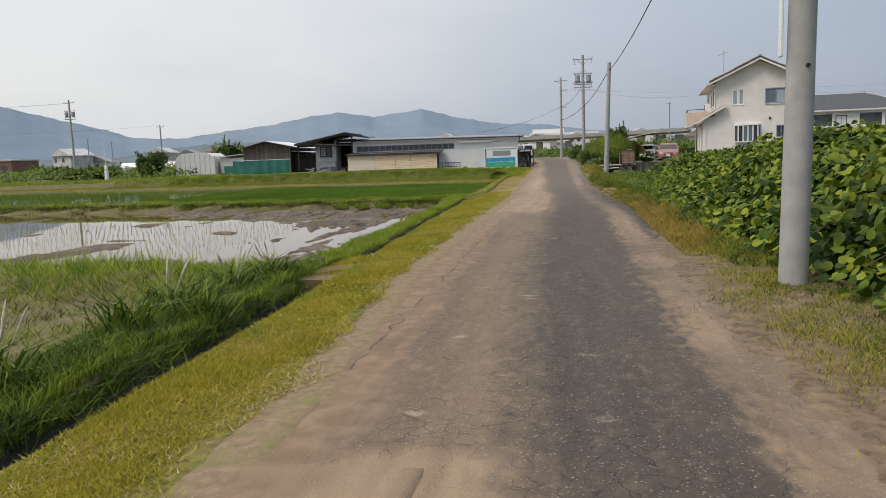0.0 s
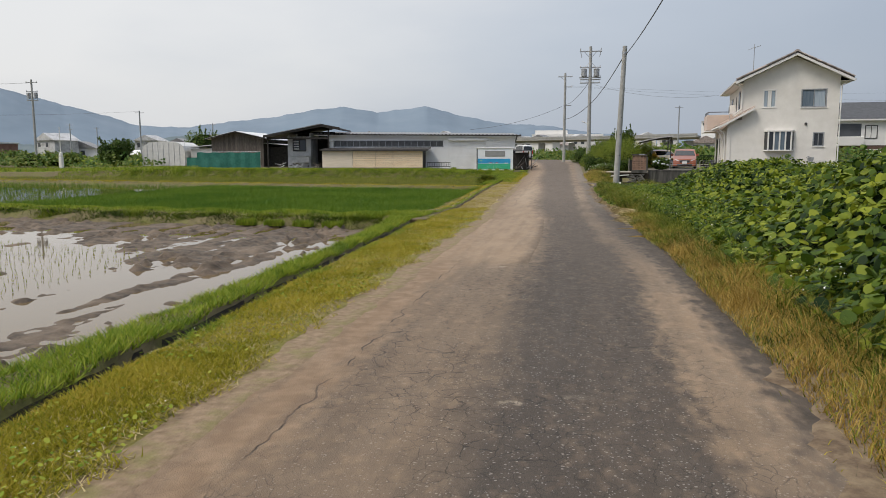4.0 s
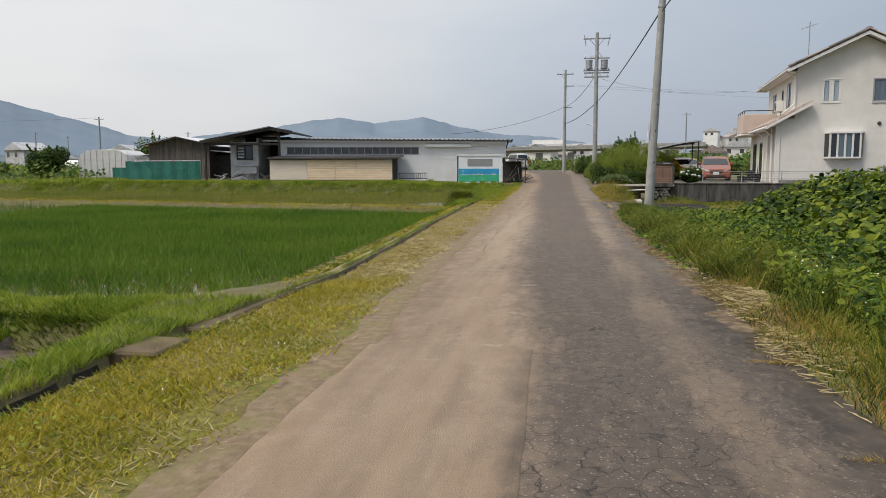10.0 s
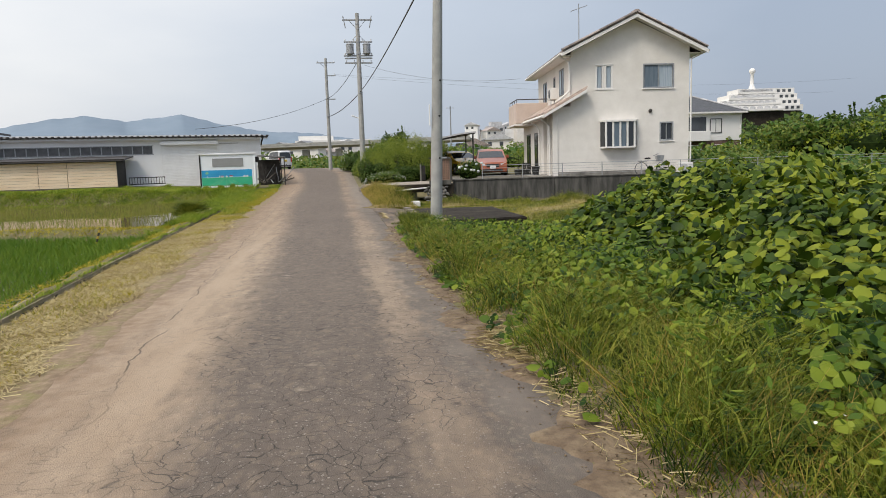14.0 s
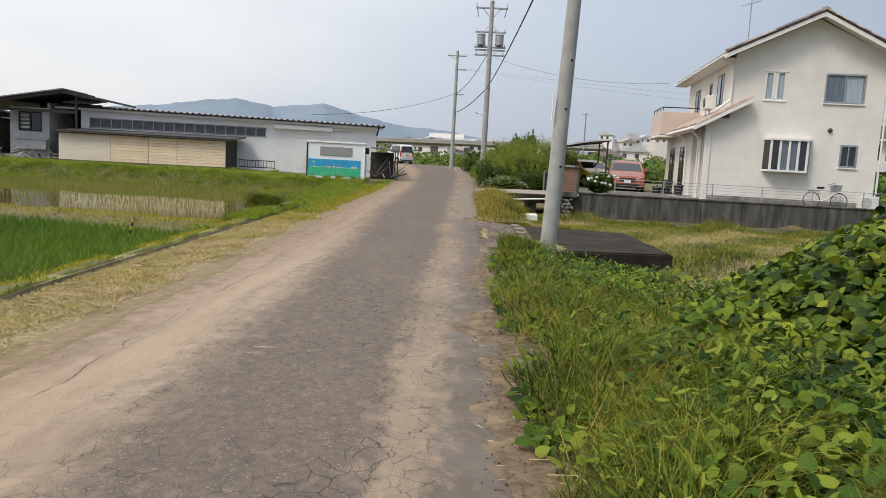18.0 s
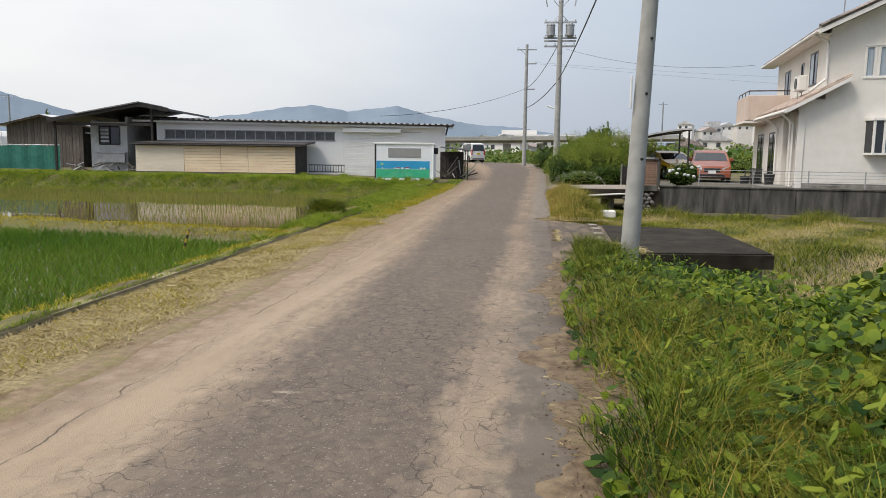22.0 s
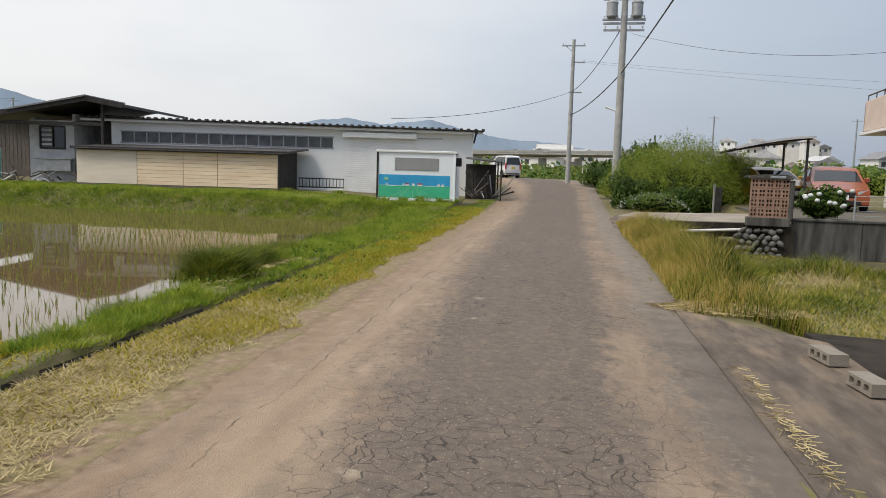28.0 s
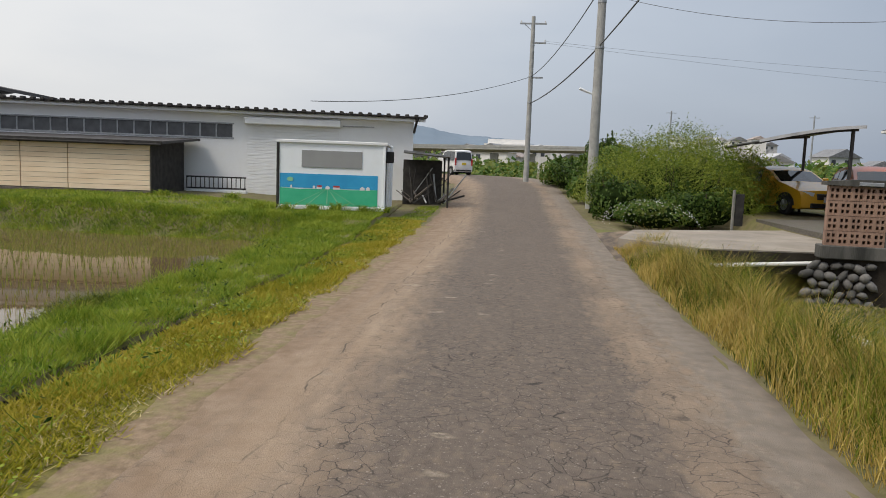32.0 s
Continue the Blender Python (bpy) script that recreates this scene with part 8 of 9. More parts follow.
    # broad leaves creeping over the edge
    x, y = scatter(11000, 18, 39.6, lambda y: road_right(y) + 0.06, lambda y: road_right(y) + 2.6)
    k = clump_mask(x, y, 0.8, 0.05) & ((x > road_right(y) + 0.9) | (y > 28.0))
    x, y = x[k], y[k]
    u = np.clip(x - road_right(y), 0, 3)
    c = np.stack([x, y, land(x, y) + 0.04 + np.minimum(u * 0.25, 0.46) * RNG.uniform(0.3, 1.1, len(x))], axis=1)
    leaves("creeping_vine", c, RNG.normal(0, 0.4, (len(c), 3)) + (-0.2, -0.3, 0.9), 0.052, G_VINE, "creeping vine leaves among the weeds", "vine")
    x, y = scatter(24000, 14, 39.8, lambda y: road_right(y) + 0.3, lambda y: road_right(y) + 2.4)
    k = clump_mask(x, y, 1.3, 0.1) & ((x > road_right(y) + 0.75) | (y > 27.6))
    x, y = x[k], y[k]
    u = np.clip(x - road_right(y), 0, 3)
    c = np.stack([x, y, land(x, y) + np.minimum(0.12 + u * 0.26, 0.55) * RNG.uniform(0.3, 1.05, len(x))], axis=1)
    leaves("broad_weeds", c, RNG.normal(0, 0.6, (len(c), 3)) + (0, -0.2, 0.8), 0.05, G_BROAD, "leafy mugwort and weeds beside the lane", "weeds", 0.34)
    # near-black sheet that paints shade into the gaps under the weeds
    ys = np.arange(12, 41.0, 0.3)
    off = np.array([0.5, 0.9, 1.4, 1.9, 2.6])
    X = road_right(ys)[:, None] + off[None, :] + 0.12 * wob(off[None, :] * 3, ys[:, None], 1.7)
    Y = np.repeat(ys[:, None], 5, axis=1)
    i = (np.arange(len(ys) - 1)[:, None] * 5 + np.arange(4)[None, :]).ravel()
    raw("weed_shade_sheet", np.stack([X, Y, land(X, Y) + 0.015], axis=-1).reshape(-1, 3), np.stack([i, i + 1, i + 6, i + 5], axis=1), M_UNDER, "stuff", "near-black sheet painted as shade under the weeds", "undergrowth", smooth=True)
    # tall grass beyond the slab
    x, y = scatter(25000, 46.6, 60.0, lambda y: road_right(y) + 0.06, lambda y: road_right(y) + 1.4)
    u = (x - road_right(y)) / 1.4
    h = (0.16 + 0.46 * np.clip(u * 2, 0, 1) * np.clip(2.6 - u * 2, 0.5, 1)) * (1 + 0.35 * wob(x, y, 1.0) + 0.35 * wob(x, y, 3.1, 0.6)) * np.interp(y, (46.6, 48.5, 57, 60), (0.6, 1, 1, 0.6)) * 0.95
    dry = RNG.uniform(0, 1, len(x)) < np.clip(0.85 - u * 0.75 + 0.4 * wob(x, y, 1.4, 0.9), 0.1, 0.93)
    for kk, mt, lab in ((dry, G_GOLD, "dry golden grass beside the lane"), (~dry, G_WEED, "tall green grass on the ditch edge")):
        blades("tall_grass", x[kk], y[kk], land(x[kk], y[kk]), h[kk], 0.007, 0.62, mt, lab)
    x, y = scatter(4200, 38.3, 41.3, lambda y: road_right(y) + 0.3, lambda y: np.full(len(y), 2.0))
    h = 0.33 * (1 + 0.4 * wob(x, y, 1.9))
    blades("tall_grass", x, y, land(x, y), h, 0.010, 0.8, G_WEED, "tall green grass at the foot of the pole")
    # mown low ground before the plot
    x = 2.3 + 17 * RNG.uniform(0, 1, 150000) ** 1.4
    y = RNG.uniform(45.5, 60, len(x))
    k = (y < wall_line(x) - 3.3 - 0.5 * wob(x, y, 1.2)) | ((x < 5.4) & (y < wall_line(x) - 0.2)) | ((y < wall_line(x) - 0.2) & (RNG.uniform(0, 1, len(x)) < 0.12))
    x, y = x[k], y[k]
    near_wall = np.exp(-((wall_line(x) - 3.7 - y) / 0.9) ** 2)
    h = 0.07 + 0.40 * near_wall * np.clip(0.5 + wob(x, y, 0.8), 0, 1.3) + 0.08 * np.clip(wob(x, y, 0.6), 0, 1)
    g = near_wall * RNG.uniform(0, 1, len(x)) > 0.3
    st = wob(x, y, 0.7, 0.9) + RNG.normal(0, 0.5, len(x))
    for sel, mt, lab in (((st > 0.45), G_STRAW, "cut straw-coloured grass below the plot wall"), ((st <= 0.45) & (st > 0.05), G_SHORT, "mown yellow-green grass below the plot wall"), (st <= 0.05, G_WEED, "low green weeds below the plot wall")):
        kk = sel & ~g
        blades("mown_grass", x[kk], y[kk], land(x[kk], y[kk]), h[kk], 0.010, 1.1, mt, lab, short=True)
    blades("wall_foot_grass", x[g], y[g], land(x[g], y[g]), h[g], 0.014, 0.7, G_WEED, "tall grass at the foot of the retaining wall")
    # field behind the slab, up to the vines
    x = RNG.uniform(4.5, 18, 40000)
    y = RNG.uniform(38, 46.5, len(x))
    dry = wob(x, y, 0.8, 0.3) + RNG.normal(0, 0.4, len(x)) > 0.55
    for kk, mt, lab in ((dry, G_STRAW, "cut straw between slab and vines"), (~dry, G_WEED, "rough green grass between slab and vines")):
        blades("field_grass", x[kk], y[kk], land(x[kk], y[kk]), 0.14 * (1 + 0.5 * wob(x[kk], y[kk], 0.9)), 0.014, 0.8, mt, lab, short=True)


def straw(name, cx, cy, rx, ry, n, label, z=0.03, hump=0.0, long=0.14):
    r = np.sqrt(RNG.uniform(0, 1, n))
    a = RNG.uniform(0, 6.2832, n)
    x, y = cx + rx * r * np.cos(a), cy + ry * r * np.sin(a)
    k = (x > ditch_near(y) + 0.02) | (x < ditch_near(y) - 0.42)
    x, y, r = x[k], y[k], r[k]
    n = len(x)
    zz = np.maximum(land(x, y), 0.0) + z + hump * (1 - r * r) * RNG.uniform(0.2, 1, n)
    d = RNG.uniform(0, 6.2832, n)
    L = RNG.uniform(0.03, long, n)
    w = 0.0015
    V = np.empty((n, 4, 3))
    up = RNG.normal(0, 0.12, n) * L
    for k, (s, f) in enumerate(((-1, 0), (1, 0), (1, 1), (-1, 1))):
        V[:, k, 0] = x + np.cos(d) * L * f - s * np.sin(d) * w
        V[:, k, 1] = y + np.sin(d) * L * f + s * np.cos(d) * w
        V[:, k, 2] = np.maximum(zz + up * f, zz * 0 + 0.02) + s * 0.002
    F = np.arange(n * 4).reshape(n, 4)
    return raw(name, V.reshape(-1, 3), F, G_STRAW, "stuff", label, "straw")


def rubble(name, x, y, z, size, mat, label):
    """Crumbs of asphalt and stone, each a small lopsided lump."""
    n = len(x)
    ax = np.array([(1, 0, 0), (-1, 0, 0), (0, 1, 0), (0, -1, 0), (0, 0, 0.8), (0, 0, -0.5)], dtype=float)
    r = size * RNG.uniform(0.4, 1.3, n)
    turn = RNG.uniform(0, 6.2832, n)
    V = ax[None] * r[:, None, None] * RNG.uniform(0.6, 1.2, (n, 6, 1))
    c, q = np.cos(turn)[:, None], np.sin(turn)[:, None]
    P = np.stack([V[..., 0] * c - V[..., 1] * q + x[:, None], V[..., 0] * q + V[..., 1] * c + y[:, None], V[..., 2] + z[:, None] + r[:, None] * 0.2], axis=-1)
    base = (np.arange(n) * 6)[:, None]
    F = np.concatenate([base + np.array(t) for t in ((0, 2, 4), (2, 1, 4), (1, 3, 4), (3, 0, 4), (2, 0, 5), (1, 2, 5), (3, 1, 5), (0, 3, 5))])
    return raw(name, P.reshape(-1, 3), F, mat, "stuff", label, "rubble")


def kudzu_edge(y):
    return ROW(y, (-8, 7, 9, 12, 15, 18, 24, 28, 31, 34, 36.5, 38.5, 40, 42), (2.75, 2.72, 2.55, 2.4, 2.3, 2.35, 2.6, 2.8, 3.0, 2.98, 3.1, 3.9, 5.1, 7.0))


def kudzu_top(x, y):
    run = np.interp(y, (-8, 8, 13, 20, 38, 42), (1.2, 1.3, 2.2, 2.6, 2.4, 2.0))
    e = np.clip((x - kudzu_edge(y)) / run, 0, 1)
    h = np.interp(y, (-8, 10, 14, 18.5, 21, 25, 30, 34, 37, 39.5, 41.5), (1.42, 1.40, 1.38, 1.46, 1.16, 0.90, 0.88, 1.00, 1.14, 1.08, 0.6))
    h = h * (1 + 0.15 * wob(x, y, 0.42) + 0.13 * wob(x, y, 1.1, 1.0)) + 0.15 * wob(x, y, 2.4) * np.clip(e * 2, 0, 1) + 0.08 * wob(x, y, 5.3, 0.8)
    return land(x, y) + 0.08 + np.clip(e, 0, 1) ** 0.95 * h * np.clip(1 - (x - 14) / 30 * 0.25, 0.6, 1)


def kudzu():
    t = thing("kudzu_thicket", pose(0, 0, 0), "dense thicket of broad-leaved green kudzu vines", "vines")
    # sheet below the leaves, its near-black colour stands in for shade in the gaps
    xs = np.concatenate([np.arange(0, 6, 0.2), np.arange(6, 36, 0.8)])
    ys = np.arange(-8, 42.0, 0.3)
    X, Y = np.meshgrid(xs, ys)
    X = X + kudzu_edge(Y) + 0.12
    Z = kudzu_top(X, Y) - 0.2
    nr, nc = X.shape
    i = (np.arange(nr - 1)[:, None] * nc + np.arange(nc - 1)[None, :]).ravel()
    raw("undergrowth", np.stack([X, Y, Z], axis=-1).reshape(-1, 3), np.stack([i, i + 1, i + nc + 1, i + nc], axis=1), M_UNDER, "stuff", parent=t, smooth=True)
    for n, x0, x1, sz in ((58000, 0.0, 5.2, 0.080), (48000, 4.0, 14.5, 0.082), (22000, 13.0, 36.0, 0.13)):
        y = RNG.uniform(-7, 41.8, n)
        x = kudzu_edge(y) + RNG.uniform(x0, x1, n) - (0.15 if x0 == 0 else 0)
        z = kudzu_top(x, y)
        g = 0.15
        nx = (kudzu_top(x + g, y) - kudzu_top(x - g, y)) / (2 * g)
        ny = (kudzu_top(x, y + g) - kudzu_top(x, y - g)) / (2 * g)
        nv = np.stack([-nx, -ny, np.ones(n)], axis=1)
        nv /= np.linalg.norm(nv, axis=1)[:, None]
        off = RNG.uniform(-0.20, 0.17, n)
        c = np.stack([x, y, z], axis=1) + nv * off[:, None]
        leaves("foliage", c, nv + RNG.normal(0, 0.62, (n, 3)) + (-0.1, -0.15, 0.25), sz, G_KUDZU, "", "", 1.05, t, plain=x0 > 0).pop("category", None)
    # single large leaves and runners on the side next to the lane
    lm = []
    for q in range(4):
        s = Shape()
        pr = [(0.10, 0.0, 0.0), (0.05, 0.062, -0.022), (-0.035, 0.07, -0.026), (-0.08, 0.03, -0.01), (-0.075, 0.0, 0.004), (-0.08, -0.03, -0.01), (-0.035, -0.07, -0.026), (0.05, -0.062, -0.022)]
        k = 0.85 + 0.12 * q
        s.add([(a * k, b * k, c * k) for a, b, c in pr] + [(0, 0, 0.004)], [(8, 0, 1), (8, 1, 2), (8, 2, 3), (8, 3, 4), (8, 4, 5), (8, 5, 6), (8, 6, 7), (8, 7, 0)])
        lm.append(s.mesh("leaf", G_KUDZU, True))
    for i in range(280):
        y = RNG.uniform(3.0, 34.0)
        x = float(kudzu_edge(y)) + RNG.uniform(-0.05, 0.9)
        z = float(kudzu_top(np.array([x]), np.array([y]))[0]) + RNG.uniform(-0.02, 0.12)
        part("leaf", lm[i % 4], None, t, at=pose(x, y, z, RNG.uniform(-50, 20), RNG.uniform(-55, 10), RNG.uniform(0, 360)))
    for i in range(24):
        y = RNG.uniform(3.0, 34.0)
        x = float(kudzu_edge(y))
        pts = []
        for k in range(7):
            xx, yy = x - 0.1 + 0.16 * k, y + 0.12 * math.sin(k + i)
            pts.append((xx, yy, float(kudzu_top(np.array([xx]), np.array([yy]))[0]) + 0.03))
        part("runner", Shape().path(pts, 0.006, 4), M_BARK, t)


def bush(name, x, y, z, rx, ry, rz, n, size, mat, label, aspect=0.9, shoots=0, lobes=9, category="bush", seed=1, trunk=True):
    """A shrub: tapered stems, a crown of leaf clumps with gaps and shoots standing out of it."""
    r = np.random.default_rng(seed)
    t = thing(name, pose(x, y, z), label, category)
    if trunk:
        for i in range(5):
            a = r.uniform(0, 6.28)
            s = Shape()
            p = Vector((0.1 * math.cos(a), 0.1 * math.sin(a), -0.1))
            q = Vector((rx * 0.45 * math.cos(a), ry * 0.45 * math.sin(a), rz * 0.9))
            m_ = p.lerp(q, 0.5) + Vector((0.1 * r.uniform(-1, 1), 0.1 * r.uniform(-1, 1), 0.1))
            s.tube(p, m_, 0.05 * rz / 2, 0.035 * rz / 2, 7).tube(m_, q, 0.035 * rz / 2, 0.012, 7)
            part("stem" if category == "bush" else "trunk", s, M_BARK, t)
    cs, ns = [], []
    per = n // (lobes + 1)
    for i in range(lobes + 1):
        if i == 0:
            c, rr = np.array([0, 0, rz * 0.5]), np.array([rx * 0.8, ry * 0.8, rz * 0.5])
        else:
            a, e = r.uniform(0, 6.28), r.uniform(0.15, 0.95)
            c = np.array([rx * 0.68 * math.cos(a) * r.uniform(0.4, 1), ry * 0.68 * math.sin(a) * r.uniform(0.4, 1), rz * (0.2 + 0.6 * e)])
            rr = np.array([rx, ry, rz * 0.8]) * r.uniform(0.26, 0.46)
        v = r.normal(size=(per, 3))
        v /= np.linalg.norm(v, axis=1)[:, None]
        rad = 1 - np.abs(r.normal(0, 0.16, per))
        p = c + v * rr * rad[:, None]
        cs.append(p)
        ns.append(v + r.normal(0, 0.5, (per, 3)))
    c, v = np.concatenate(cs), np.concatenate(ns)
    k = c[:, 2] > -0.02
    c, v = c[k], v[k]
    for i in range(shoots):
        a = r.uniform(0, 6.28)
        b = np.array([rx * 0.75 * math.cos(a) * r.uniform(0.1, 1), ry * 0.75 * math.sin(a) * r.uniform(0.1, 1), rz * r.uniform(0.55, 0.88)])
        d = np.array([0.55 * b[0] / rx + r.normal(0, 0.22), 0.55 * b[1] / ry + r.normal(0, 0.22), 0.85])
        m = 34
        f = r.uniform(0, 1, m)[:, None]
        c = np.concatenate([c, b + d * f * rz * r.uniform(0.22, 0.42) + r.normal(0, 0.03, (m, 3))])
        v = np.concatenate([v, r.normal(0, 1, (m, 3)) + (0, 0, 0.5)])
    leaves("crown", c, v, size, mat, "", "", aspect, t, plain=True).pop("category", None)
    # added near-black core, shade of the crown's inside put into its colour
    core = Shape()
    core.loft([[(rx * 0.62 * math.sin(th) * math.cos(k * 0.5236) * (1 + 0.12 * math.sin(k * 2.3 + th * 3)), ry * 0.62 * math.sin(th) * math.sin(k * 0.5236), rz * 0.45 + rz * 0.40 * math.cos(th)) for k in range(12)] for th in (0.3, 0.8, 1.3, 1.8, 2.4, 2.85)])
    part("inner_shade", core, M_UNDER, t, "near-black core painted as shade inside the bush")
    return t


def willow(x, y, z, rx, ry, rz, shoots, label, seed):
    """A thicket of slender upright shoots with narrow leaves, its outline uneven."""
    r = np.random.default_rng(seed)
    t = thing("willow_bush", pose(x, y, z), label, "bush")
    a, q = r.uniform(0, 6.2832, shoots), np.sqrt(r.uniform(0, 1, shoots))
    tx, ty = rx * q * np.cos(a), ry * q * np.sin(a)
    top = rz * np.sqrt(np.clip(1.02 - q ** 2.2, 0.06, 1)) * (0.86 + 0.11 * wob(tx, ty, 0.9, seed) + r.normal(0, 0.06, shoots))
    bx, by = tx * 0.62 + r.normal(0, 0.08, shoots), ty * 0.62 + r.normal(0, 0.08, shoots)
    per = 32
    f = r.uniform(0.12, 1.0, (shoots, per)) ** 0.7
    px = bx[:, None] + (tx - bx)[:, None] * f ** 1.4 + r.normal(0, 0.05, (shoots, per))
    py = by[:, None] + (ty - by)[:, None] * f ** 1.4 + r.normal(0, 0.05, (shoots, per))
    pz = top[:, None] * f + r.normal(0, 0.03, (shoots, per))
    c = np.stack([px, py, np.maximum(pz, 0.03)], axis=-1).reshape(-1, 3)
    out = np.stack([px / rx, py / ry, 0.5 + 0 * px], axis=-1).reshape(-1, 3)
    leaves("crown", c, out + r.normal(0, 0.6, c.shape), 0.060, G_WILLOW, "", "", 0.30, t, plain=True).pop("category", None)
    for i in range(40):
        k = int(r.integers(0, shoots))
        part("stem", Shape().tube((bx[k], by[k], -0.1), (tx[k] * 0.8 + bx[k] * 0.2, ty[k] * 0.8 + by[k] * 0.2, top[k] * 0.8), 0.018, 0.007, 5), M_BARK, t)
    # added near-black core that stands in for shade among the shoots
    core = Shape().loft([[(rx * w * math.cos(k * 0.5236) * (1 + 0.1 * math.sin(k * 2.3 + w * 9)), ry * w * math.sin(k * 0.5236), rz * g) for k in range(12)] for w, g in ((0.74, 0.0), (0.70, 0.20), (0.50, 0.38), (0.25, 0.50), (0.05, 0.54))])
    part("inner_shade", core, M_UNDER, t, "near-black core painted as shade inside the bush")
    return t


verges()
reeds()
paddies()
right_verge()
kudzu()
straw("cut_grass_heap", 1.55, 26.2, 0.32, 0.5, 1500, "heap of cut dry grass on the lane's edge", 0.02, 0.09)
straw("cut_grass_heap", 1.45, 29.9, 0.42, 0.6, 1500, "cut dry grass on the dark shoulder", 0.02, 0.05)
straw("cut_grass_heap", 1.55, 24.0, 0.35, 0.6, 900, "cut dry grass on the dark shoulder", 0.02, 0.03)
straw("cut_grass_heap", 1.5, 46.9, 0.8, 0.28, 1500, "cut dry grass along the slab", 0.03, 0.07)
straw("cut_grass_heap", 2.1, 41.7, 0.35, 0.9, 1100, "cut dry grass hanging over the slab edge", 0.0, 0.10)
straw("cut_grass_heap", 1.09, 43.3, 0.05, 1.2, 240, "dry grass in the joint of the apron", 0.02, 0.02, 0.10)
straw("cut_grass_heap", 1.36, 27.0, 0.16, 4.6, 900, "cut dry grass fringing the dark shoulder", 0.02, 0.05)
straw("rim_litter", 1.02, 35.0, 0.16, 5.5, 220, "bits of dry litter on the rim of the lane", 0.008, 0.006, 0.06)
straw("cut_grass_heap", 1.22, 31.5, 0.14, 3.6, 240, "cut dry grass along the dark shoulder", 0.02, 0.04)
straw("cut_grass_heap", -2.5, 28.6, 0.4, 3.2, 1500, "cut dry grass strewn over the verge", 0.02, 0.03)
straw("cut_grass_heap", -3.2, 34.5, 0.45, 9.0, 4200, "cut dry grass strewn along the channel", 0.02, 0.03)
straw("cut_grass_heap", -4.05, 47.4, 0.20, 1.5, 420, "cut dry grass along the ditch edge", 0.05, 0.04)

y_ = RNG.uniform(25.5, 40.2, 1500)
x_ = road_right(y_) + RNG.normal(0.0, 0.10, 1500)
rubble("edge_rubble", x_, y_, np.where(x_ > road_right(y_) - 0.05, 0.03, 0.012), 0.008, MAT_EDGE, "crumbs of soil and asphalt along the rim")
willow(3.9, 69.6, 0.1, 3.3, 3.3, 3.15, 1700, "wide willow-like bush, bright green with upright shoots", 4)
willow(6.3, 71.6, 0.2, 2.2, 2.4, 2.5, 600, "willow-like bush behind the bridge", 5)
bush("shrub", 1.9, 67.6, 0.1, 1.1, 1.6, 1.35, 4200, 0.06, G_DARK, "dark green shrub at the lane's edge", 0.8, 8, 8, seed=6)
bush("shrub", 2.6, 65.6, 0.05, 1.3, 0.9, 0.75, 3200, 0.05, G_MID, "low shrub with small white flowers", 0.8, 6, 8, seed=7)
bush("shrub", 3.9, 66.4, 0.05, 1.2, 0.9, 1.1, 3400, 0.06, G_DARK, "dark shrub behind the bridge", 0.7, 8, 8, seed=8)
bush("shrub", 1.9, 74.5, 0.3, 1.3, 2.0, 1.6, 3600, 0.08, G_MID, "rounded green roadside shrub", 0.8, 8, 8, seed=9)
bush("shrub", 1.4, 80.5, 0.5, 1.3, 2.6, 1.5, 3600, 0.09, G_DARK, "rounded roadside shrub by the bend", 0.8, 8, 8, seed=10)
bush("shrub", 1.2, 87.0, 0.6, 1.5, 3.0, 1.6, 3600, 0.10, G_MID, "rounded roadside shrub by the bend", 0.8, 8, 8, seed=11)
bush("shrub", 3.4, 84.0, 0.6, 2.4, 3.4, 2.2, 5000, 0.11, G_MID, "overgrown hedge beyond the poles", 0.8, 10, 9, seed=12)
bush("hydrangea", 6.1, 59.4, 0.40, 0.75, 0.6, 0.95, 1800, 0.07, G_DARK, "hydrangea bush with white flower heads", 0.9, 0, 6, seed=13)
fc = RNG.uniform(-1, 1, (420, 2))
fx, fy = 2.5 + 1.2 * fc[:, 0], 65.5 + 0.8 * fc[:, 1]
leaves("shrub_flowers", np.stack([fx, fy, 0.12 + 0.62 * np.sqrt(np.clip(1 - fc[:, 0] ** 2, 0.02, 1)) * np.sqrt(np.clip(1 - fc[:, 1] ** 2, 0.02, 1)) + RNG.uniform(0.0, 0.14, 420)], axis=1), RNG.normal(0, 0.5, (420, 3)) + (0, -0.5, 0.8), 0.014, MAT_TRIM, "small white flowers over the low shrub", "flowers")
fl = surf("white_petals", (0.45, 0.48, 0.46), (0.62, 0.63, 0.61), 12.0, 0.8, 0.4, 60)
hy = bpy.data.objects["hydrangea"]
for i in range(11):
    a, e = i * 2.4, 0.25 + 0.6 * ((i * 0.618) % 1)
    c = Vector((0.62 * math.cos(a) * (0.6 + 0.4 * e), -0.38 - 0.14 * (i % 3), 0.2 + 0.72 * e))
    part("flower_head", Shape().loft([[(c.x + 0.07 * math.sin(th) * math.cos(k * 0.785), c.y + 0.07 * math.sin(th) * math.sin(k * 0.785), c.z + 0.055 * math.cos(th)) for k in range(8)] for th in (0.25, 0.8, 1.4, 2.0, 2.7)]), fl, hy, "white flower head", True)

# concrete channel beside the green paddy, kerb pieces in a row
MAT_KERB = surf("earthy_kerb_concrete", (0.24, 0.195, 0.115), (0.36, 0.30, 0.19), 5.0, 0.92, 0.4, 50, (0.15, 0.15, 0.03), 2.2, 0.9)
ck = thing("paddy_channel", pose(0, 0, 0), "narrow concrete irrigation channel along the lane", "channel", kind="structure")
yy = 25.9
while yy < 42.3:
    y1 = yy + 1.2
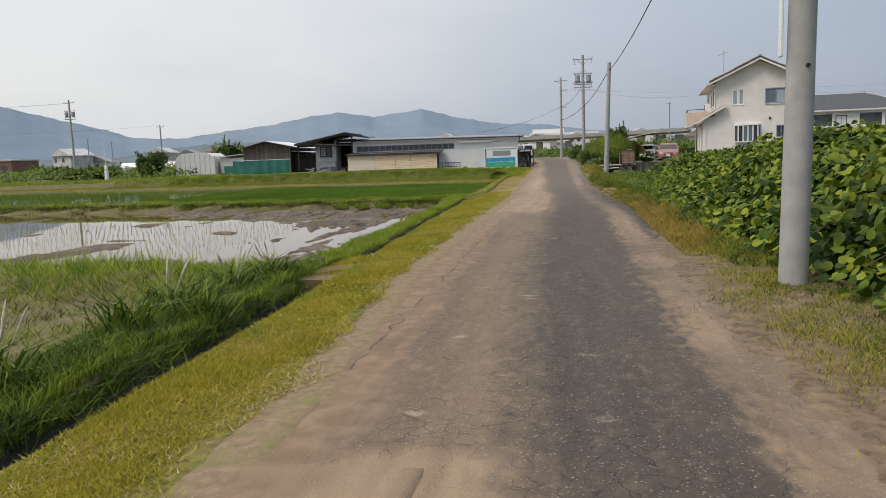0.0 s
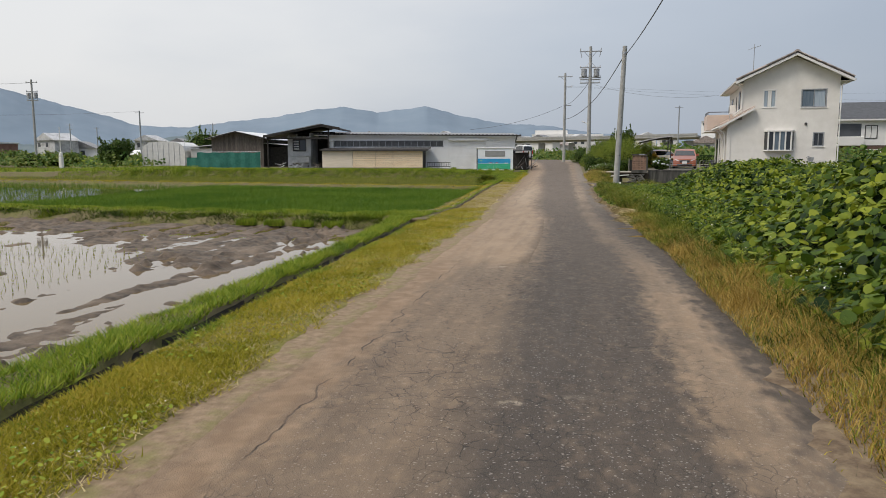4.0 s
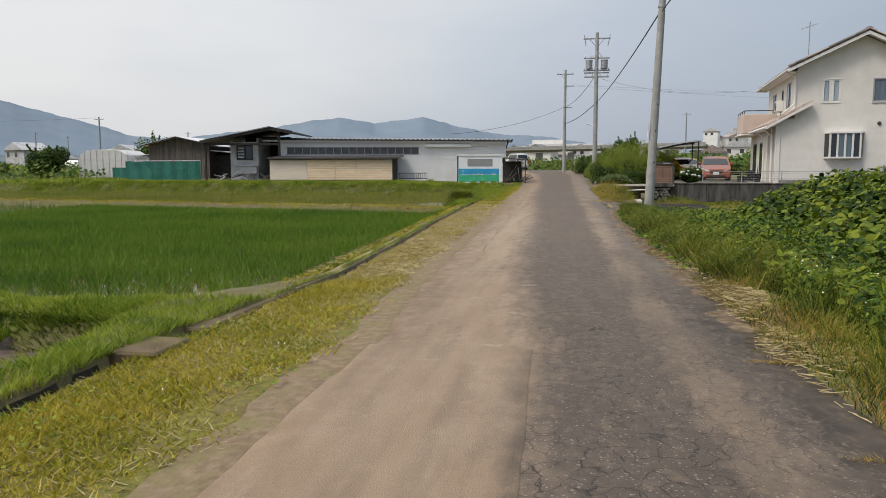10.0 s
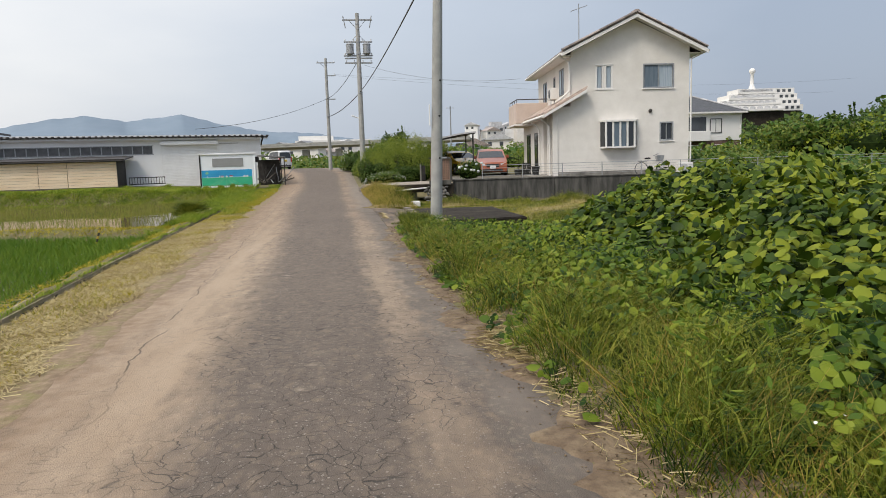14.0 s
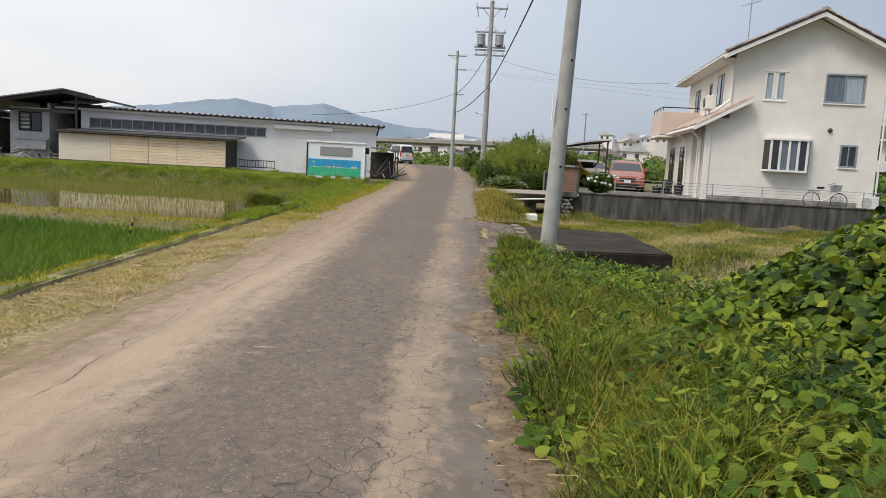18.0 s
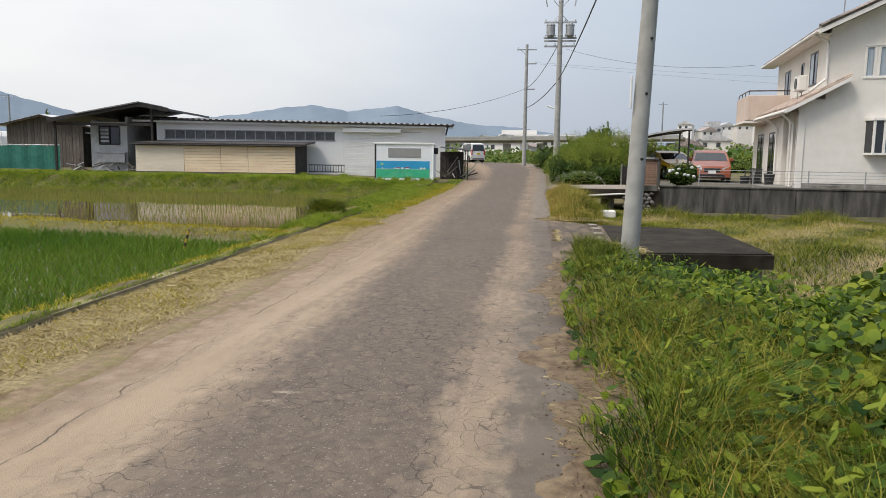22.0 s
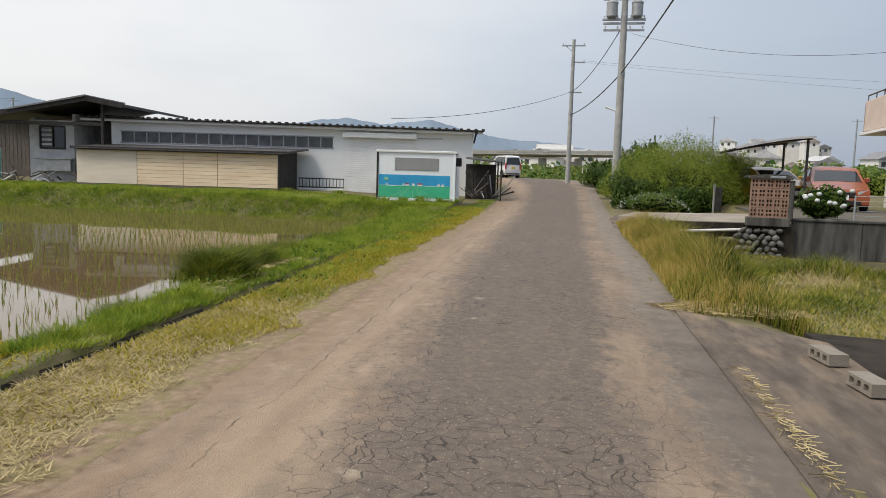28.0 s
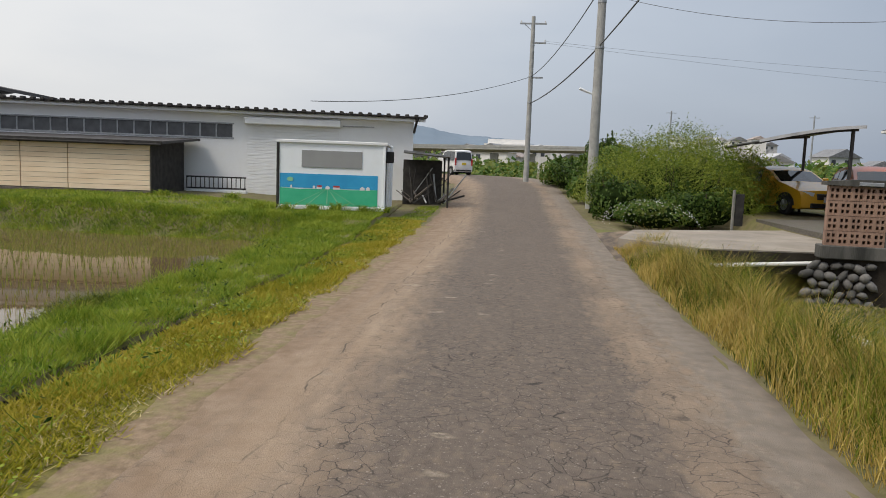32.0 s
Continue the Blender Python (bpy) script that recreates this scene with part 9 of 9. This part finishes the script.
    jz = random.uniform(-0.012, 0.012)
    for k, (o0, o1, z0, z1) in enumerate(((-0.32 + jz, -0.155 + jz, -0.05, 0.022 + jz), (-0.35, -0.145, -0.45, -0.06), (-0.03, 0.02, -0.45, -0.012))):
        a0, a1 = float(ditch_near(yy)), float(ditch_near(y1))
        s = Shape().add([(a0 + o0, yy + 0.005, z0), (a0 + o1, yy + 0.005, z0), (a1 + o1, y1 - 0.005, z0), (a1 + o0, y1 - 0.005, z0), (a0 + o0, yy + 0.005, z1), (a0 + o1, yy + 0.005, z1), (a1 + o1, y1 - 0.005, z1), (a1 + o0, y1 - 0.005, z1)], [(3, 2, 1, 0), (4, 5, 6, 7), (0, 1, 5, 4), (1, 2, 6, 5), (2, 3, 7, 6), (3, 0, 4, 7)])
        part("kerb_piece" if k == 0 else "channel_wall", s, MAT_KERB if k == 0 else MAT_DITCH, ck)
    yy = y1
MAT_EARTHY = surf("trodden_earth_slab", (0.130, 0.078, 0.042), (0.205, 0.130, 0.072), 6.0, 0.95, 0.5, 40, (0.15, 0.15, 0.03), 2.0, 0.7)
single("inlet_slab", Shape().bbox(-3.62, -3.0, 23.0, 23.5, -0.1, 0.05, 0.02).bbox(-3.5, -3.1, 23.9, 25.8, -0.12, 0.02, 0.02), surf("earthy_concrete", (0.085, 0.058, 0.032), (0.16, 0.112, 0.065), 5.0, 0.9, 0.4, 40, (0.14, 0.14, 0.03), 1.5, 0.8), "earth-stained concrete slab over the channel inlet", "slab")
single("inlet_hazed_cover", Shape().prism([(-3.08, 7.4), (-2.62, 7.36), (-2.66, 8.4), (-2.7, 9.35), (-3.02, 9.4), (-3.12, 8.4)], -0.14, 0.022, "z"), MAT_EARTHY, "earth-covered concrete slab over the ditch inlet", "slab")
single("white_block", Shape().bbox(2.7, 3.2, 54.2, 54.7, -0.55, -0.25, 0.03), MAT_TRIM, "white concrete block in the grass", "block")



def leaning_stake(x, y, h):
    t = thing("marker_stake", pose(x, y, float(land(x, y)) - 0.03, 0, 17, 0), "leaning yellow and black striped stake at the paddy corner", "stake")
    dark = surf("stake_black", (0.012, 0.012, 0.012), (0.03, 0.028, 0.026), 12.0, 0.6, 0.2, 60)
    yellow = surf("stake_yellow", (0.42, 0.27, 0.02), (0.55, 0.37, 0.05), 12.0, 0.6, 0.2, 60)
    n = 6
    for i in range(n):
        part("band", Shape().tube((0, 0, h * i / n), (0, 0, h * (i + 1) / n), 0.022, None, 10), yellow if i % 2 else dark, t)
    part("cap", Shape().tube((0, 0, h), (0, 0, h + 0.02), 0.022, 0.010, 10), dark, t)


leaning_stake(-5.55, 42.0, 0.45)


def seedling_heap(x, y, z):
    t = thing("seedling_heap", pose(x, y, z), "heap of yellow-green spare seedlings by the kerb", "rice seedlings")
    n = 900
    r, q = RNG.uniform(-0.17, 0.17, n), RNG.uniform(-0.36, 0.36, n)
    ob = blades("tuft", r, q, np.zeros(n), 0.13 * (1 + 0.3 * wob(r, q, 6.0)), 0.011, 0.8, G_SHORT, "", "", parent=t)
    ob.pop("category", None)
    ob.pop("label", None)


seedling_heap(-3.87, 27.1, -0.31)
# ---- carport, farther houses, viaduct, hills ----
cp = thing("carport", pose(5.15, 65.6, 0.35, 0, 0, -4), "arched carport roof on slim posts over the parked car", "carport")
prof = [(2.5 * k / 10, 2.10 + 0.42 * math.sin(min(1.0, k / 10 * 0.9) * 1.5708)) for k in range(11)]
part("roof_sheet", Shape().prism(prof + [(x, z + 0.03) for x, z in reversed(prof)], 0, 5.4), surf("smoked_polycarbonate", (0.05, 0.045, 0.04), (0.085, 0.08, 0.07), 3.0, 0.4, 0.05, 30), cp)
part("front_beam", Shape().prism([(x, z - 0.02) for x, z in prof] + [(x, z + 0.06) for x, z in reversed(prof)], -0.06, 0.0), MAT_GREYWALL, cp)
for y in (0.5, 4.6):
    part("post", Shape().bbox(2.34, 2.42, y - 0.04, y + 0.04, -0.1, 2.46, 0.012), MAT_FRAME, cp)
    part("rafter", Shape().prism([(x, z - 0.06) for x, z in prof] + [(x, z) for x, z in reversed(prof)], y - 0.03, y + 0.03), MAT_FRAME, cp)
gt = thing("plot_gate", pose(4.35, 64.6, 0.2, 0, 0, 10), "slim weathered gate post and dark panel by the bushes", "gate")
part("gate_post", Shape().bbox(0, 0.06, 0, 0.06, -0.1, 1.0, 0.01), MAT_CONC, gt)
part("gate_panel", Shape().bbox(0.08, 0.3, 0.02, 0.05, 0.1, 0.9, 0.01), MAT_BLACKWOOD, gt)

FAR_GLASS = surf("far_window_glass", (0.05, 0.055, 0.06), (0.085, 0.09, 0.1), 0.5, 0.2, 0.0)


def long_house():
    h = thing("row_house", pose(25.6, 95.2, -0.05, 0, 0, -3), "long white two-storey house with charcoal hip roof and brown ground floor", "house")
    brown = surf("brown_brick_cladding", (0.10, 0.06, 0.045), (0.16, 0.10, 0.08), 4.0, 0.9, 0.3, 20)
    W, D = 14.5, 9.0
    part("ground_floor", Shape().box(0, W, 0, D, -0.6, 2.55), brown, h)
    part("upper_floor", Shape().box(-0.05, W + 0.05, -0.05, D + 0.05, 2.55, 5.2), MAT_TRIM, h)
    part("cornice", Shape().bbox(-0.6, W + 0.6, -0.6, D + 0.6, 5.2, 5.4, 0.03), MAT_TRIM, h)
    part("roof", Shape().add([(-0.6, -0.6, 5.4), (W + 0.6, -0.6, 5.4), (W + 0.6, D + 0.6, 5.4), (-0.6, D + 0.6, 5.4), (4.0, D / 2, 7.5), (W - 4.0, D / 2, 7.5)], [(0, 1, 5, 4), (1, 2, 5), (2, 3, 4, 5), (3, 0, 4), (3, 2, 1, 0)]), MAT_BLACKROOF, h)
    part("hip_cap", Shape().tube((W + 0.6, -0.6, 5.44), (W - 4.0, D / 2, 7.55), 0.08, None, 6), MAT_GREYWALL, h)
    part("hip_cap", Shape().tube((-0.6, -0.6, 5.44), (4.0, D / 2, 7.55), 0.08, None, 6), MAT_GREYWALL, h)
    for i, x in enumerate((0.8, 3.4, 6.0, 8.8, 11.4)):
        if i in (1, 3):
            b = part("balcony", Shape().bbox(x - 0.3, x + 2.3, -0.9, -0.05, 2.5, 3.5, 0.03), MAT_TRIM, h)
            part("shade", Shape().bbox(x - 0.2, x + 2.2, -0.07, -0.05, 3.5, 4.9, 0.01), FAR_GLASS, b)
        else:
            window(h, x, x + 1.2, 3.3, 4.7, (FAR_GLASS, FAR_GLASS), -0.06, sill=False)
        window(h, x + 0.2, x + 1.7, 0.4, 2.1, (FAR_GLASS, FAR_GLASS), -0.02, sill=False, frame=MAT_TRIM)
    for x in (12.9, 13.5):
        part("arch_window", Shape().prism([(x, 0.6), (x + 0.35, 0.6), (x + 0.35, 1.7), (x + 0.26, 1.95), (x + 0.09, 1.95), (x, 1.7)], -0.03, -0.005), FAR_GLASS, h)
    part("downpipe", Shape().tube((W + 0.1, -0.1, -0.5), (W + 0.1, -0.1, 5.2), 0.06, None, 8), MAT_TRIM, h)


def hill_hotel():
    h = thing("hillside_hotel", pose(146, 300, 16.5, 0, 0, -8), "large white terraced building on the wooded rise", "building")
    part("foundation", Shape().box(0.4, 35.6, 0.4, 15.6, -17.5, 0.0), MAT_CONC_DARK, h, "dark retaining base in the trees")
    for k in range(4):
        x0, x1 = 0 + 4 * k, 36 - 0.5 * k
        part("storey", Shape().box(x0, x1, 1.5 * k, 16, 2.3 * k, 2.3 * k + 2.3), MAT_TRIM, h)
        part("balcony_band", Shape().box(x0 - 0.5, x1 - 8, 1.5 * k - 1.4, 1.5 * k, 2.3 * k + 0.2, 2.3 * k + 1.0), MAT_TRIM, h)
        for j in range(9):
            xx = x0 + 0.6 + (x1 - x0 - 10) * j / 9
            part("window_bay", Shape().prism([(xx, 2.3 * k + 1.0), (xx + 2.2, 2.3 * k + 1.0), (xx + 2.2, 2.3 * k + 1.8), (xx + 1.1, 2.3 * k + 2.2), (xx, 2.3 * k + 1.8)], 1.5 * k - 0.12, 1.5 * k - 0.02), MAT_GREYWALL, h)
        for j in range(3):
            xx = x1 - 7 + 2.2 * j
            part("window", Shape().box(xx, xx + 1.2, 1.5 * k - 0.1, 1.5 * k - 0.02, 2.3 * k + 0.7, 2.3 * k + 1.8), FAR_GLASS, h)
    part("water_tower", Shape().loft([[(19 + r * math.cos(i * 0.5236), 8 + r * math.sin(i * 0.5236), z) for i in range(12)] for r, z in ((1.6, 9.0), (0.8, 11.0), (0.6, 15.0), (0.9, 15.6), (1.3, 16.4), (1.0, 17.2), (0.3, 17.6))]), MAT_TRIM, h, "white water tower with a round tank", 50)


def far_house(i, x, y, z, w, d, hh, wallm, roofm, deep=4.5):
    h = thing("far_house", pose(x, y, z, 0, 0, (i * 37) % 40 - 20), "small distant house with a pitched roof", "house", "houses of the far town")
    part("wall", Shape().box(0, w, 0, d, -deep, hh), wallm, h)
    part("roof", Shape().prism([(-0.5, hh - 0.1), (w + 0.5, hh - 0.1), (w / 2, hh + w * 0.24)], -0.5, d + 0.5), roofm, h)
    for k in range(max(2, int(w / 3))):
        xx = 0.7 + k * (w - 1.2) / max(2, int(w / 3))
        part("window", Shape().box(xx, xx + 1.1, -0.06, -0.01, hh - 1.9, hh - 0.7), FAR_GLASS, h)


def town():
    r = random.Random(11)
    walls = [MAT_TRIM, MAT_GREYWALL, MAT_BARN, MAT_CREAM]
    # mostly light greys in place of dark roofs, haze put into the colour
    roofs = [MAT_ROOFSHEET, MAT_GREYWALL, MAT_ROOFSHEET, MAT_TILE]
    for i in range(34):
        x = -75 + i * 5.1 + r.uniform(-3, 3)
        far_house(i, x, r.uniform(225, 275), r.uniform(1.8, 2.8), r.uniform(5, 10), 7, r.choice((2.8, 3.0, 4.8)), walls[i % 4], roofs[(i * 7) % 4])
    for i in range(12):
        far_house(i, -150 + i * 7.5 + r.uniform(-2, 2), r.uniform(190, 235), r.uniform(0.6, 1.6), r.uniform(6, 11), 7, r.choice((2.6, 3.0, 4.6)), walls[(i + 1) % 4], roofs[(i * 5 + 1) % 4])
    for i in range(8):
        far_house(i, 62 + i * 6 + r.uniform(-1, 1), r.uniform(385, 410), r.uniform(12.0, 13.5), r.uniform(6, 9), 7, r.choice((3.0, 5.0)), walls[(i + 2) % 4], roofs[(i * 3 + 1) % 4], 20)
    f = thing("white_factory", pose(-14, 262, 4.6), "long white industrial building beyond the viaduct", "factory")
    part("hall", Shape().box(0, 24, 0, 16, -6, 4.0), MAT_TRIM, f)
    part("roof_block", Shape().box(1, 12, 2, 12, 4.0, 5.4), MAT_TRIM, f)
    for k in range(9):
        part("window", Shape().box(1 + 2.5 * k, 2.6 + 2.5 * k, -0.08, -0.02, 2.2, 3.2), FAR_GLASS, f)
    g = thing("grey_block_house", pose(76, 400, 12.5), "grey concrete house block on the far side", "house")
    part("wall", Shape().box(0, 9, 0, 8, -20, 5.2).box(2, 8, 1, 7, 5.2, 7.4), MAT_GREYWALL, g)
    for k in range(3):
        part("window", Shape().box(0.8 + 2.8 * k, 2.4 + 2.8 * k, -0.06, -0.01, 2.6, 4.0), FAR_GLASS, g)


def viaduct():
    v = thing("viaduct", pose(0, 0, 0), "long low concrete road viaduct across the plain", "viaduct")
    pts = [(-120, 214, 5.0), (-60, 205, 5.2), (-20, 196, 5.5), (10, 186, 5.7), (27, 177, 5.85)]
    deck = [[(x, y, z), (x + 2, y + 8, z), (x + 2, y + 8, z - 0.45), (x + 1.2, y + 6.5, z - 0.8), (x + 0.8, y + 1.5, z - 0.8), (x, y, z - 0.45)] for x, y, z in pts]
    # pale pole concrete on all parts, so that distance haze sits in the colour
    part("deck", Shape().loft(deck), MAT_POLE, v)
    part("parapet", Shape().loft([[(x, y - 0.05, z + 0.0), (x, y - 0.05, z + 0.4), (x, y + 0.15, z + 0.4), (x, y + 0.15, z)] for x, y, z in pts]), MAT_POLE, v)
    for a, b in zip(pts[:-1], pts[1:]):
        n = 4
        for k in range(n):
            f = (k + 0.5) / n
            x, y, z = (a[j] + (b[j] - a[j]) * f for j in range(3))
            part("pier", Shape().bbox(x + 0.2, x + 1.8, y + 2, y + 6, 0.0, z - 1.1, 0.1), MAT_POLE, v)


def hills():
    def hill(name, pts, dist, base, c1, c2, label, rough_amp):
        # c1 and c2 hold the blue of distance haze as well as the woods
        m = surf(name + "_hazed_cover", c1, c2, 0.012, 0.95, 0.0, c3=tuple(k * 0.85 for k in c1), s3=0.004, a3=0.5)
        az = np.linspace(pts[0][0], pts[-1][0], 420)
        el = np.interp(az, [p[0] for p in pts], [p[1] for p in pts])
        el = el + rough_amp * (np.sin(az * 3.1) * 0.5 + np.sin(az * 7.7 + 1) * 0.3 + np.sin(az * 19.0 + 2) * 0.2)
        rows = 14
        V = []
        for k in range(rows):
            f = k / (rows - 1)
            d = dist * (0.80 + 0.20 * f)
            hgt = np.tan(np.radians(el)) * dist * (f ** 0.8) * (1 + 0.02 * np.sin(az * 1.3 + k * 0.4) * (0 < f < 1))
            V.append(np.stack([np.sin(np.radians(az)) * d, np.cos(np.radians(az)) * d, hgt + base], axis=1))
        V = np.concatenate(V)
        n = len(az)
        i = (np.arange(rows - 1)[:, None] * n + np.arange(n - 1)[None, :]).ravel()
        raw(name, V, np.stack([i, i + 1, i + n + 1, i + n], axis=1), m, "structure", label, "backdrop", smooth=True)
    hill("backdrop_far_hills", ((-75, 2.59), (-60, 3.94), (-50, 5.30), (-44, 5.18), (-40.6, 4.62), (-38, 3.94), (-34.5, 3.04), (-32.4, 2.36), (-29.3, 2.25), (-26.1, 2.70), (-22.8, 3.09), (-19.8, 3.66), (-17.5, 3.89), (-15.1, 3.49), (-11.2, 3.96), (-9, 3.32), (-5.5, 2.64), (-2.1, 2.47), (1.3, 1.91), (6, 1.46), (15, 1.23), (30, 1.34)), 2600, -8, (0.155, 0.205, 0.26), (0.18, 0.23, 0.285), "mountain ridge beyond the plain, blue haze mixed into its colour", 0.05)
    hill("backdrop_near_hills", ((-60, 1.2), (-34, 1.0), (-31, 1.5), (-28.5, 1.75), (-26, 1.9), (-23, 1.85), (-20, 1.7), (-17, 1.75), (-13, 1.7), (-9, 1.5), (-5, 1.35), (0, 1.0), (10, 0.9), (25, 0.9)), 1500, -5, (0.085, 0.12, 0.135), (0.12, 0.155, 0.165), "dark wooded foothills, grey-blue haze mixed into their colour", 0.06)


def leaf_band(name, x0, x1, y0, y1, n, size, zbase, amp, mat, label, scale=0.1, foot=0.0):
    """Loose leaves over a stretch of ground; with foot, only past the line x = foot * y, rising from it."""
    x, y = RNG.uniform(x0, x1, n), RNG.uniform(y0, y1, n)
    k = x > foot * y if foot else x == x
    x, y, n = x[k], y[k], int(k.sum())
    hgt = np.clip(0.5 + 0.5 * wob(x, y, scale) + 0.35 * wob(x, y, scale * 2.6, 1.0), 0.08, 1.4)
    z = np.maximum(land(x, y), zbase) + amp * hgt * RNG.uniform(0.35, 1.0, n) * (np.clip((x - foot * y) / 14, 0.25, 1) if foot else 1.0)
    c = np.stack([x, y, z], axis=1)
    return leaves(name, c, RNG.normal(0, 0.6, (n, 3)) + (0, -0.5, 0.8), size, mat, label, "undergrowth", plain=True)


long_house()
hill_hotel()
town()
viaduct()
hills()
leaf_band("overgrown_field", -26, 0, 104, 168, 16000, 0.26, 0.6, 2.0, G_MID, "overgrown green field before the viaduct", 0.18)
leaf_band("overgrown_field", 4, 40, 88, 165, 16000, 0.30, 0.6, 2.4, G_MID, "overgrown green slope beyond the hedge", 0.15)
leaf_band("overgrown_field", 17, 60, 44, 92, 20000, 0.20, 0.0, 1.2, G_MID, "overgrown green field beyond the vines", 0.22)
leaf_band("thicket", 34, 95, 60, 110, 18000, 0.28, 0.3, 3.4, G_KUDZU, "thick vine-covered shrubs behind the field", 0.16)
leaf_band("wooded_rise", 84, 250, 180, 300, 22000, 0.9, 3.0, 13.0, G_DARK, "dark wooded rise below the hotel", 0.03, 0.45)
leaf_band("wooded_rise", 62, 145, 190, 300, 12000, 0.75, 1.5, 4.5, G_DARK, "low dark woods before the hotel", 0.04)
leaf_band("far_trees", -170, -20, 240, 320, 14000, 0.9, 0.5, 5.0, G_DARK, "line of distant trees", 0.06)
leaf_band("field_shrubs", -120, -46, 76, 130, 22000, 0.22, 0.0, 2.2, G_MID, "rough shrubs and vines beyond the sheds", 0.16)
leaf_band("far_fields", -170, -40, 88, 190, 16000, 0.48, 0.0, 1.6, G_BANK, "rough green fields beyond the sheds", 0.12)
r_ = RNG.uniform(-66, -33, 7000)
blades("far_bank_grass", r_, ridge_c(r_) + RNG.uniform(-0.6, 9, 7000), land(r_, ridge_c(r_) + 2) + 0.0, np.full(7000, 0.35), 0.05, 0.7, G_BANK, "grass bank beyond the paddies", short=True)
for k, (x, y, rx, rz, mt, lab) in enumerate(((-51.5, 83.5, 2.3, 3.2, G_DARK, "dark evergreen tree beside the greenhouse"), (-47.5, 97, 3.4, 4.8, G_MID, "broad green tree behind the greenhouse"), (-57, 82, 2.4, 1.6, G_MID, "green shrubs on the far bank"), (-61.5, 83, 2.6, 1.5, G_MID, "green shrubs beyond the bank"), (-66, 86, 3.0, 1.7, G_MID, "pale green shrubs beyond the bank"), (-42.5, 92, 2.0, 2.0, G_MID, "green shrub behind the tin roof"))):
    bush("tree" if rz > 3 else "shrub", x, y, 0.2, rx, rx, rz, 3600, 0.16, mt, lab, 0.8, 8, 9, "tree" if rz > 3 else "bush", 30 + k)
for k, (x, y, rx, rz, mt) in enumerate(((38, 78, 5, 3.6, G_MID), (47, 74, 6, 3.3, G_KUDZU), (58, 80, 7, 3.8, G_MID), (52, 96, 7, 4.4, G_DARK), (70, 92, 8, 4.8, G_DARK), (34, 68, 3.4, 2.4, G_KUDZU), (9.6, 150, 2.6, 4.6, G_DARK), (9, 78, 2.4, 1.5, G_WILLOW), (12.5, 80, 2.6, 1.4, G_MID), (16, 84, 3.0, 1.6, G_WILLOW))):
    bush("tree" if rz > 4 else "shrub", x, y, 0.3 + 0.02 * max(0, y - 80), rx, rx, rz, 4200, 0.22 if rz > 3 else 0.09 if rz < 2 else 0.15, mt, "leafy green tree behind the plots" if rz > 4 else "dense leafy shrub behind the plots", 0.8, 8, 10, "tree" if rz > 4 else "bush", 50 + k)

# poles of the far side
for x, y, h, arms in ((-66.5, 89.6, 10.8, 3), (-75.0, 126.0, 9.2, 1), (-84.0, 170.0, 9.0, 1), (-118.0, 165.0, 9.0, 2), (-125.0, 185.0, 9.0, 1), (22.0, 170.0, 11.0, 1), (45.0, 172.0, 11.0, 1), (60.0, 165.0, 11.0, 1)):
    q = thing("utility_pole", pose(x, y, float(land(x, y))), "slim distant utility pole with crossarms", "utility pole", "far poles")
    part("shaft", Shape().tube((0, 0, -0.5), (0, 0, h), 0.17, 0.11, 12), MAT_POLE if arms == 3 else MAT_STEEL, q)
    for k in range(arms):
        crossarm(q, h - 0.35 - 1.1 * k, 0.8, 0, 2)
    if arms == 3:
        for sx in (-0.5, 0.5):
            part("transformer", Shape().tube((sx, 0, h - 2.3), (sx, 0, h - 1.6), 0.24, None, 12), MAT_STEEL, q)
cable((-66.5, 89.6, 10.5), (-130, 70, 10.3), 0.8, 0.015)
cable((-75, 126, 9.2), (-130, 120, 9.6), 0.7, 0.012)
mp_ = thing("white_marker_post", pose(-51.4, 74.4, 0.2), "white marker post with a slim pole in the fields", "post")
part("post", Shape().bbox(-0.18, 0.18, -0.18, 0.18, -0.3, 1.1, 0.04), MAT_TRIM, mp_)
part("lamp_head", Shape().loft([[(r * math.cos(i * 0.628), r * math.sin(i * 0.628), z) for i in range(10)] for r, z in ((0.14, 1.1), (0.2, 1.3), (0.16, 1.55), (0.05, 1.65))]), MAT_TRIM, mp_)
part("pole", Shape().tube((0, 0, 1.6), (0, 0, 4.2), 0.04, 0.03, 8), MAT_TRIM, mp_)
tw = thing("far_tunnel_row", pose(-100, 150, 0.4, 0, 0, 6), "row of pale distant greenhouse tunnels", "greenhouse")
for k in range(6):
    part("tunnel", Shape().prism([(0, -0.5), (0, 1.3), (0.6, 2.0), (1.6, 2.3), (2.6, 2.0), (3.2, 1.3), (3.2, -0.5)], 6.8 * k, 6.8 * k + 6.5, "x"), MAT_BARN, tw)

rb = thing("red_brick_building", pose(-142, 152, -1.0), "dull red-brown flat building at the edge of the plain", "building")
part("wall", Shape().box(0, 13, 0, 9, 0, 5.2), surf("dull_red_cladding", (0.16, 0.08, 0.065), (0.22, 0.12, 0.10), 1.0, 0.9, 0.1, 10), rb)
part("parapet", Shape().bbox(-0.2, 13.2, -0.2, 9.2, 5.2, 5.6, 0.05), MAT_GREYWALL, rb)
for k in range(4):
    part("window", Shape().bbox(1 + 3 * k, 2.8 + 3 * k, -0.06, -0.01, 2.8, 4.2, 0.01), FAR_GLASS, rb)
